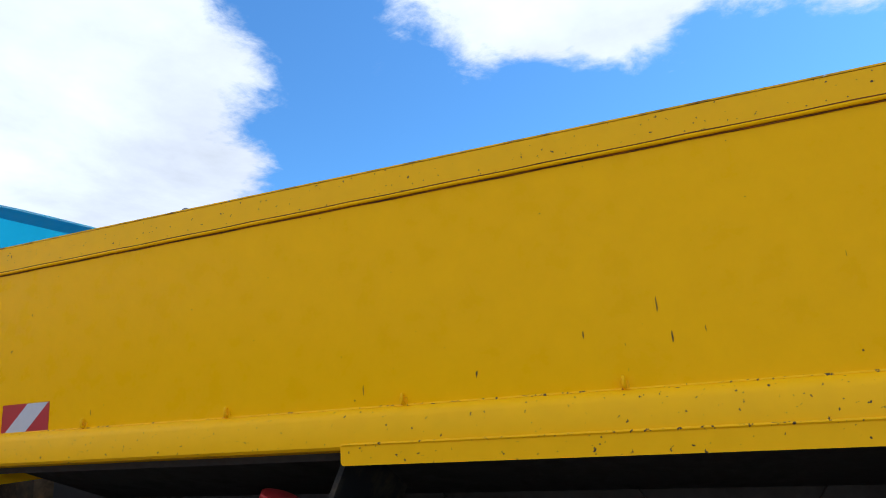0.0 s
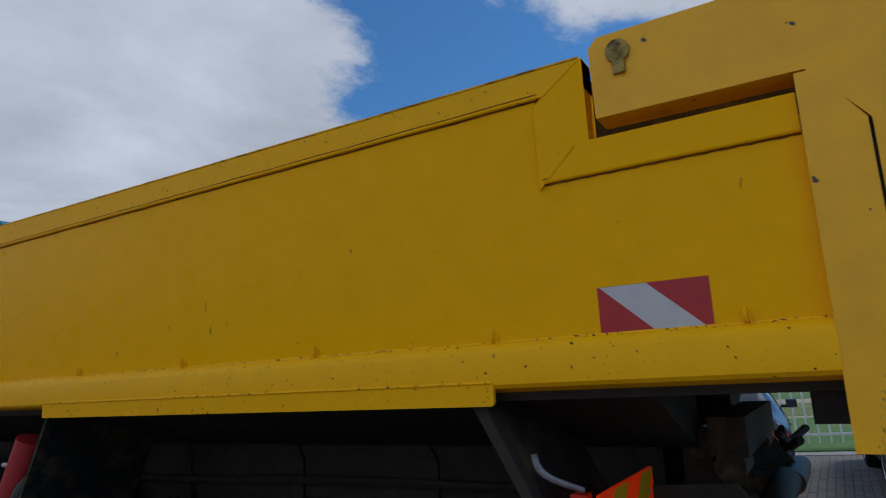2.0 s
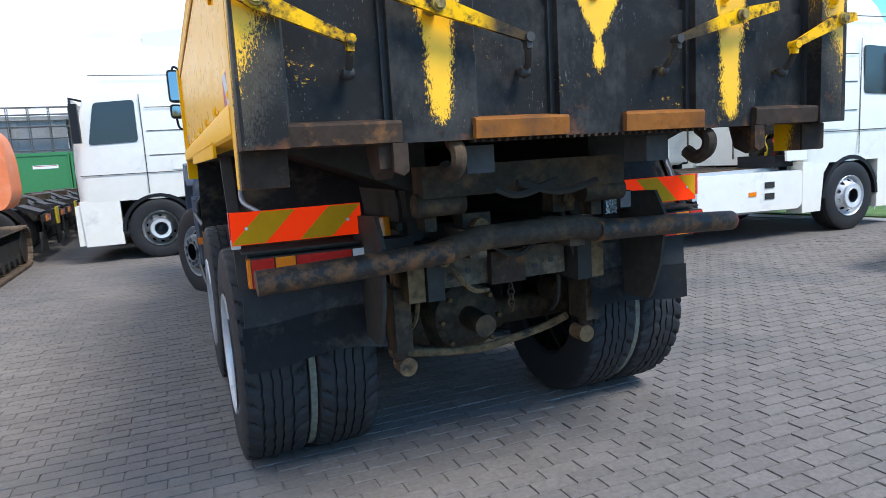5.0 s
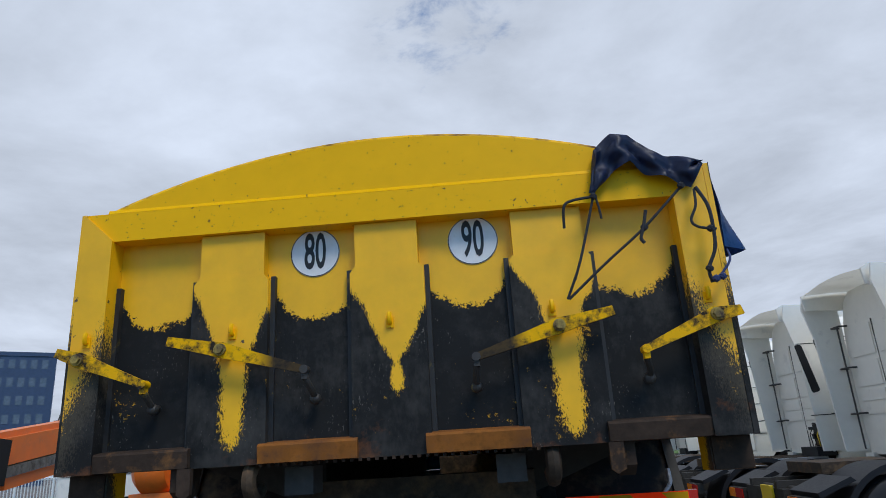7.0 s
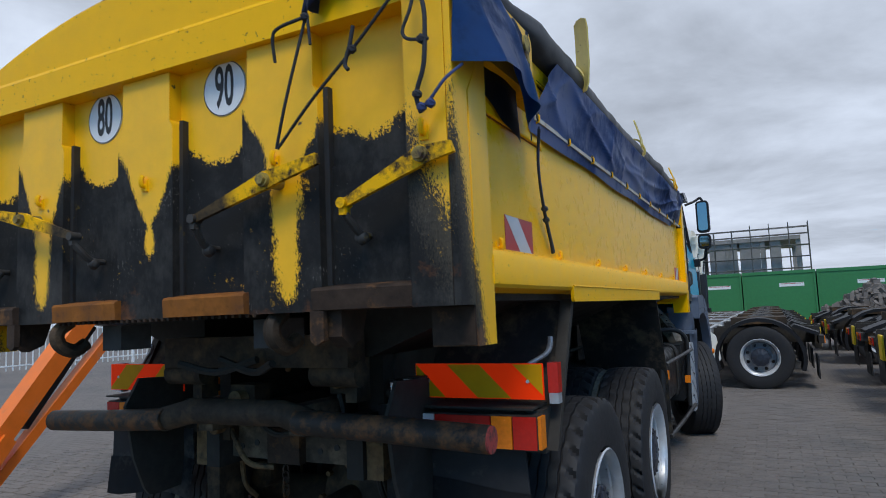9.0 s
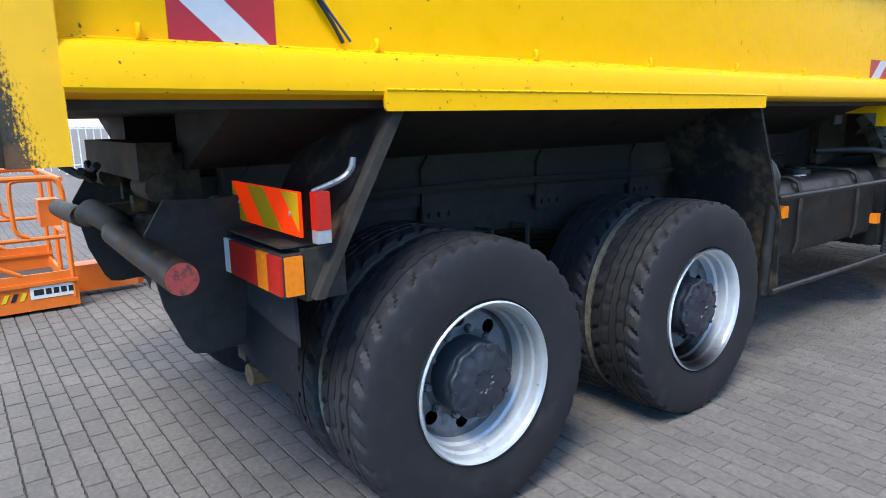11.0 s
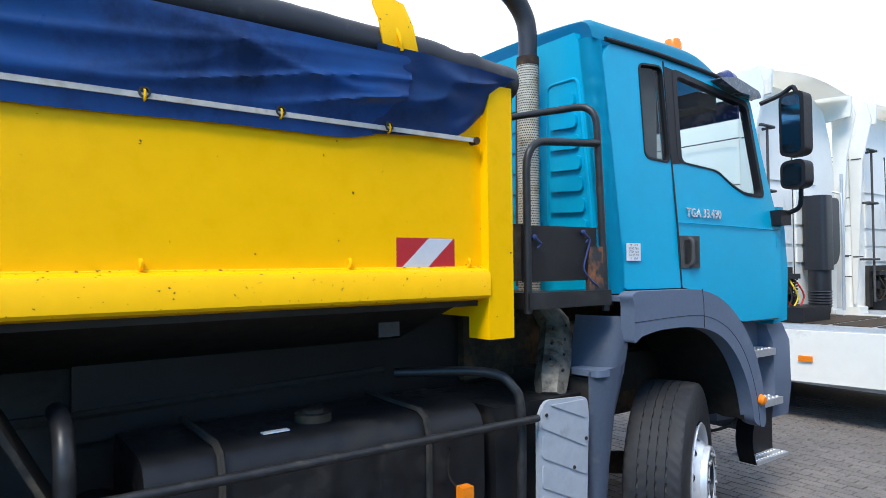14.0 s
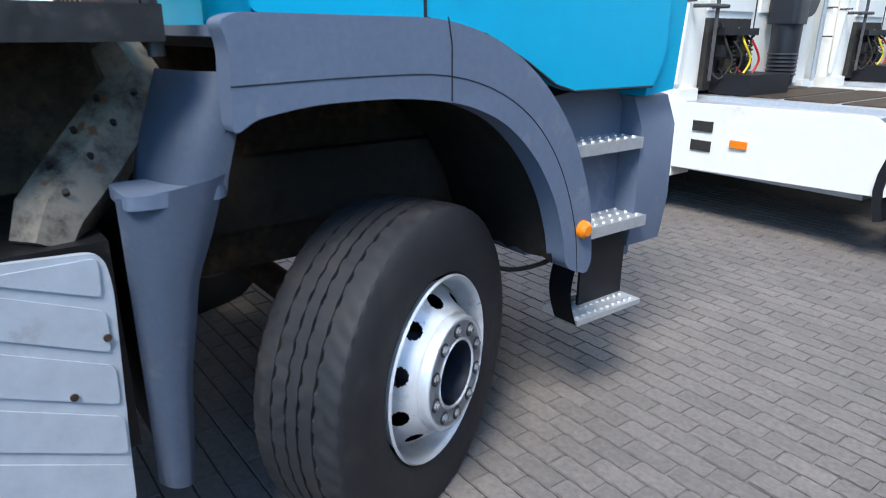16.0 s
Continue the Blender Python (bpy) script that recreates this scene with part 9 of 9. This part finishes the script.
# ---- orange crawler boom lift ----
lift = thing("boom_lift", "orange crawler boom lift with steel tracks, arms lowered", "boom lift", Matrix.Translation((-5.02, 9.82, GZ)))
for x in (-1.1, 0.98):
    fr = part("track_frame", box(B(), x - 0.16, x + 0.16, -1.55, 1.55, 0.22, 0.52), m_black, lift, bevel=0.03)
    shoe = plain_mesh(part("track_shoe", prism(B(), [(-0.062, 0), (0.062, 0), (0.062, 0.025), (0.03, 0.028), (0.02, 0.055), (-0.01, 0.055), (-0.02, 0.028), (-0.062, 0.025)], "x", -0.255, 0.255), m_track))
    R, Lh = 0.31, 1.42
    per = 4 * Lh + 2 * math.pi * R
    n = 58
    for k in range(n):
        s = per * k / n
        if s < 2 * Lh:
            p, a = (s - Lh, 0.37 + R), 0.0
        elif s < 2 * Lh + math.pi * R:
            q = (s - 2 * Lh) / R
            p, a = (Lh + R * math.sin(q), 0.37 + R * math.cos(q)), -q
        elif s < 4 * Lh + math.pi * R:
            p, a = (Lh - (s - 2 * Lh - math.pi * R), 0.37 - R), math.pi
        else:
            q = (s - 4 * Lh - math.pi * R) / R
            p, a = (-Lh - R * math.sin(q), 0.37 - R * math.cos(q)), math.pi - q
        o = new("track_shoe", shoe)
        o.parent, o.matrix_local = fr, Matrix.Translation((x, p[0], p[1])) @ Matrix.Rotation(a, 4, "X")
    for y in (-Lh, Lh):
        cyl(b := B(), (x - 0.18, y, 0.37), (x + 0.18, y, 0.37), 0.28, n=28)
        part("sprocket", b, m_black, fr, bevel=0.02)
    for k in range(6):
        cyl(b := B(), (x - 0.17, -1.0 + 0.4 * k, 0.19), (x + 0.17, -1.0 + 0.4 * k, 0.19), 0.10, n=16)
        part("roller", b, m_black, fr)
prism(b := B(), [(-1.1, 0.45), (-0.75, 0.86), (0.70, 0.86), (1.0, 0.45), (0.7, 0.38), (-0.8, 0.38)], "y", -0.75, 0.75)
part("chassis", b, m_black, lift, "dark blue-black crawler chassis", bevel=0.03)
part("battery_box", box(B(), -0.55, 0.35, -1.25, -0.70, 0.42, 0.62), m_black, lift, bevel=0.02)
cyl(b := B(), (0, 0, 0.86), (0, 0, 1.02), 0.45, n=32)
part("slew_ring", b, m_trim, lift)
part("turret_base", box(B(), -1.0, 1.0, -0.7, 0.7, 1.02, 1.16), m_orange, lift, bevel=0.03)
# cowl and counterweight
bm = B()
prism(bm, round_poly([(0.40, 1.10), (1.40, 1.08), (1.52, 1.29), (1.50, 1.86), (1.40, 2.24), (0.80, 2.38), (0.62, 2.22), (0.50, 1.76)], 0.20, 6), "y", -0.82, -0.05)
cowl = part("engine_cowl", bm, m_pink, lift, "faded orange engine cowl", bevel=0.15, seg=5)
for k, (x0, x1) in enumerate(((0.74, 0.86), (0.875, 0.965), (0.98, 1.06), (1.075, 1.105), (1.12, 1.20))):
    part("letter_bar", box(B(), x0, x1, -0.832, -0.815, 1.72, 1.94 if k in (0, 3) else 1.87), m_ink, cowl)
part("white_sign", box(B(), 0.76, 1.24, -0.830, -0.815, 1.52, 1.68), m_fence, cowl, "white sign with a grey line")
part("sign_line", box(B(), 0.80, 1.20, -0.836, -0.829, 1.57, 1.62), m_buffer, cowl)
part("yellow_label", box(B(), 0.52, 0.72, -0.828, -0.815, 1.22, 1.30), m_tagyellow, cowl)
part("cowl_vent", box(B(), 1.28, 1.34, -0.828, -0.815, 1.62, 1.92), m_trim, cowl)
lathe(bm := B(), [(-0.05, 0.05), (0.0, 0.36), (0.12, 0.48), (0.50, 0.50), (0.62, 0.42), (0.66, 0.05)], Matrix.Translation((-0.93, -0.45, 1.60)), 28)
part("counterweight", bm, m_orange, lift, "rounded orange counterweight", bevel=0.01)
for x in (-0.55, -0.15):
    part("turret_plate", prism(B(), [(-0.6, 1.1), (0.6, 1.1), (0.70, 2.20), (0.30, 2.42), (-0.20, 2.30)], "x", x + 0.65, x + 0.70), m_orange, lift)


def arm(pts, w, h, name, mt, label=""):
    """A box beam between two points, in world metres."""
    a, b = Vector(pts[0]), Vector(pts[1])
    d = (b - a)
    m = lift.matrix_world.inverted() @ Matrix.Translation(a) @ d.to_track_quat("Y", "Z").to_matrix().to_4x4()
    return part(name, box(B(), -w / 2, w / 2, 0, d.length, -h / 2, h / 2, m), mt, lift, label, bevel=0.02)


arm([(-4.40, 8.70, 2.515), (-3.79, 2.72, 1.682)], 0.24, 0.22, "main_boom", m_orange, "orange box-section boom")
arm([(-4.40, 8.70, 2.645), (-3.80, 2.85, 1.828)], 0.15, 0.07, "upper_link", m_orange)
arm([(-4.40, 8.60, 2.240), (-3.81, 2.95, 1.455)], 0.22, 0.10, "lower_link", m_orange)
arm([(-3.775, 2.50, 1.80), (-3.640, 1.17, 0.22)], 0.16, 0.16, "jib_arm", m_orange)
arm([(-3.79, 2.80, 1.625), (-3.640, 1.22, 0.01)], 0.10, 0.085, "jib_link", m_orange)
arm([(-3.78, 2.36, 1.475), (-3.69, 1.69, 0.665)], 0.10, 0.085, "jib_cylinder", m_trim)
arm([(-3.79, 2.90, 1.62), (-3.775, 2.42, 1.66)], 0.28, 0.36, "jib_knuckle", m_trim)
arm([(-3.67, 1.54, 0.60), (-3.655, 1.38, 0.40)], 0.20, 0.12, "cylinder_lug", m_orange)
arm([(-3.66, 1.22, 0.12), (-3.66, 0.70, 0.12)], 0.22, 0.24, "basket_bracket", m_orange, "orange bracket that holds the work basket")
# work basket on the ground: tray, skirt, bent tube rails
m = lift.matrix_world.inverted() @ Matrix.Translation((-3.20, -0.12, GZ))
BW, BD = 1.50, 0.80                      # along x away from the truck, along y
bk = part("basket_floor", box(B(), -BW, 0.0, 0.0, BD, 0.05, 0.10, m), m_buffer, lift, "grey ribbed basket floor")


def bent(pts, r=0.022):
    return tube(B(), [m @ Vector(p) for p in pts], r, 8, smooth=4)


for x in (0.0, -BW):
    part("skirt", box(B(), x - 0.012, x + 0.012, 0.0, BD, 0.03, 0.33, m), m_orange, bk, bevel=0.004)
    part("ledge", box(B(), x - 0.03, x + 0.03, 0.0, BD, 0.235, 0.262, m), m_orange, bk, bevel=0.006)
    for y in (0.03, BD - 0.03):
        part("basket_post", bent([(x, y, 0.10), (x, y, 0.55), (x, y, 1.0)]), m_orange, bk)
    part("top_rail", bent([(x, 0.03, 0.96), (x, 0.05, 1.06), (x, 0.12, 1.10), (x, BD / 2, 1.105), (x, BD - 0.12, 1.10), (x, BD - 0.05, 1.06), (x, BD - 0.03, 0.96)]), m_orange, bk)
    part("mid_rail", bent([(x, 0.03, 0.615), (x, BD / 2, 0.615), (x, BD - 0.03, 0.615)], 0.018), m_orange, bk)
    part("gate_loop", bent([(x, BD - 0.12, 1.09), (x, 0.46, 1.09), (x, 0.41, 1.04), (x, 0.405, 0.80), (x, 0.42, 0.68), (x, 0.50, 0.63)], 0.018), m_orange, bk)
    part("brace", bent([(x, 0.03, 0.60), (x, 0.20, 0.45), (x, 0.40, 0.33)], 0.018), m_orange, bk)
for y in (0.03, BD - 0.03):
    part("skirt", box(B(), -BW, 0.0, y - 0.012, y + 0.012, 0.03, 0.20, m), m_orange, bk, bevel=0.004)
    part("basket_post", bent([(-BW / 2, y, 0.10), (-BW / 2, y, 0.6), (-BW / 2, y, 1.08)]), m_orange, bk)
    for z in (0.615, 1.085):
        part("long_rail", bent([(-0.01, y, z), (-BW / 2, y, z), (-BW + 0.01, y, z)], 0.020), m_orange, bk)
part("control_box", box(B(), -0.30, -0.08, BD - 0.20, BD - 0.05, 0.70, 0.92, m), m_orange, bk, "orange control box", bevel=0.02)
sg = part("sign_plate", box(B(), 0.013, 0.017, 0.45, 0.78, 0.125, 0.228, m), m_signwhite, bk, "white sign plate with black bars")
for y0, y1 in ((0.475, 0.545), (0.56, 0.60), (0.615, 0.655), (0.67, 0.71), (0.725, 0.76)):
    part("letter_bar", box(B(), 0.017, 0.019, y0, y1, 0.155, 0.203, m), m_ink, sg)
for k in range(6):
    y = 0.06 + 0.062 * k
    prism(b := B(), [(y, 0.125), (y + 0.031, 0.125), (y + 0.062, 0.19), (y + 0.031, 0.19)], "x", 0.013, 0.016, m)
    part("hazard_stripe", b, m_tagyellow if k % 2 else m_ink, bk)

# links of the cable chain, boom end fittings
ca, cb = Vector((-4.40, 8.60, 2.334)), Vector((-3.80, 2.90, 1.541))
cm = (cb - ca).to_track_quat("Y", "Z").to_matrix().to_4x4()
for k in range(56):
    p = ca.lerp(cb, (k + 0.5) / 56)
    part("chain_link", box(B(), -0.125, 0.125, -0.048, 0.048, -0.043, 0.043, lift.matrix_world.inverted() @ Matrix.Translation(p) @ cm), m_chain, lift, bevel=0.012)

# ---- paving blocks near the truck ----
PX, PY, JOINT = 0.200, 0.100, 0.0032
TEETH = (0.0, 0.0026, -0.0018, 0.0024, -0.0022, 0.0)


def block_geometry(x, y, dz):
    """One block with toothed long edges; its sides slope in towards the top."""
    x0, x1, y0, y1 = x + JOINT, x + PX - JOINT, y + JOINT, y + PY - JOINT
    n = len(TEETH) - 1
    out = [(x0 + (x1 - x0) * k / n, y0 + TEETH[k]) for k in range(n + 1)] + [(x1 - (x1 - x0) * k / n, y1 + TEETH[n - k]) for k in range(n + 1)]
    cx, cy, m = (x0 + x1) / 2, (y0 + y1) / 2, len(out)
    vs = [(px, py, GZ - 0.010) for px, py in out] + [(cx + (px - cx) * 0.968, cy + (py - cy) * 0.93, GZ + dz) for px, py in out]
    fs = [tuple(range(m, 2 * m))] + [(k, (k + 1) % m, m + (k + 1) % m, m + k) for k in range(m)]
    return vs, fs


def singled(x, y):
    return (1.75 < x < 3.35 and 7.45 < y < 8.75) or (1.45 < x < 2.75 and -0.45 < y < 0.55)


rp = random.Random(11)
allv, allf = [], []
one = bpy.data.meshes.new("paving_block")
v, f = block_geometry(-PX / 2, -PY / 2, -GZ)
one.from_pydata(v, [], f)
one.materials.append(m_block_one)
for j in range(int(-5.0 / PY), int(12.0 / PY)):
    shift = PX * 0.5 if j % 2 else 0.0
    for i in range(int(-6.0 / PX), int(9.0 / PX)):
        x, y = i * PX + shift, j * PY
        if x > 5.2 and (y > 4.4 or y < -3.5):
            continue
        dz = rp.gauss(0, 0.0012)
        if singled(x, y):
            o = new("paving_block", one)
            o.parent, o.matrix_local = ground, Matrix.Translation((x + PX / 2, y + PY / 2, GZ + dz)) @ Matrix.Rotation(rp.gauss(0, 0.006), 4, "Y")
            continue
        v, f = block_geometry(x, y, dz)
        k = len(allv)
        allv += v
        allf += [tuple(k + q for q in face) for face in f]
me = bpy.data.meshes.new("paving_blocks")
me.from_pydata(allv, [], allf)
me.materials.append(m_block)
pb = new("paving_blocks", me)
pb.parent = ground
tagged(pb, kind="stuff")
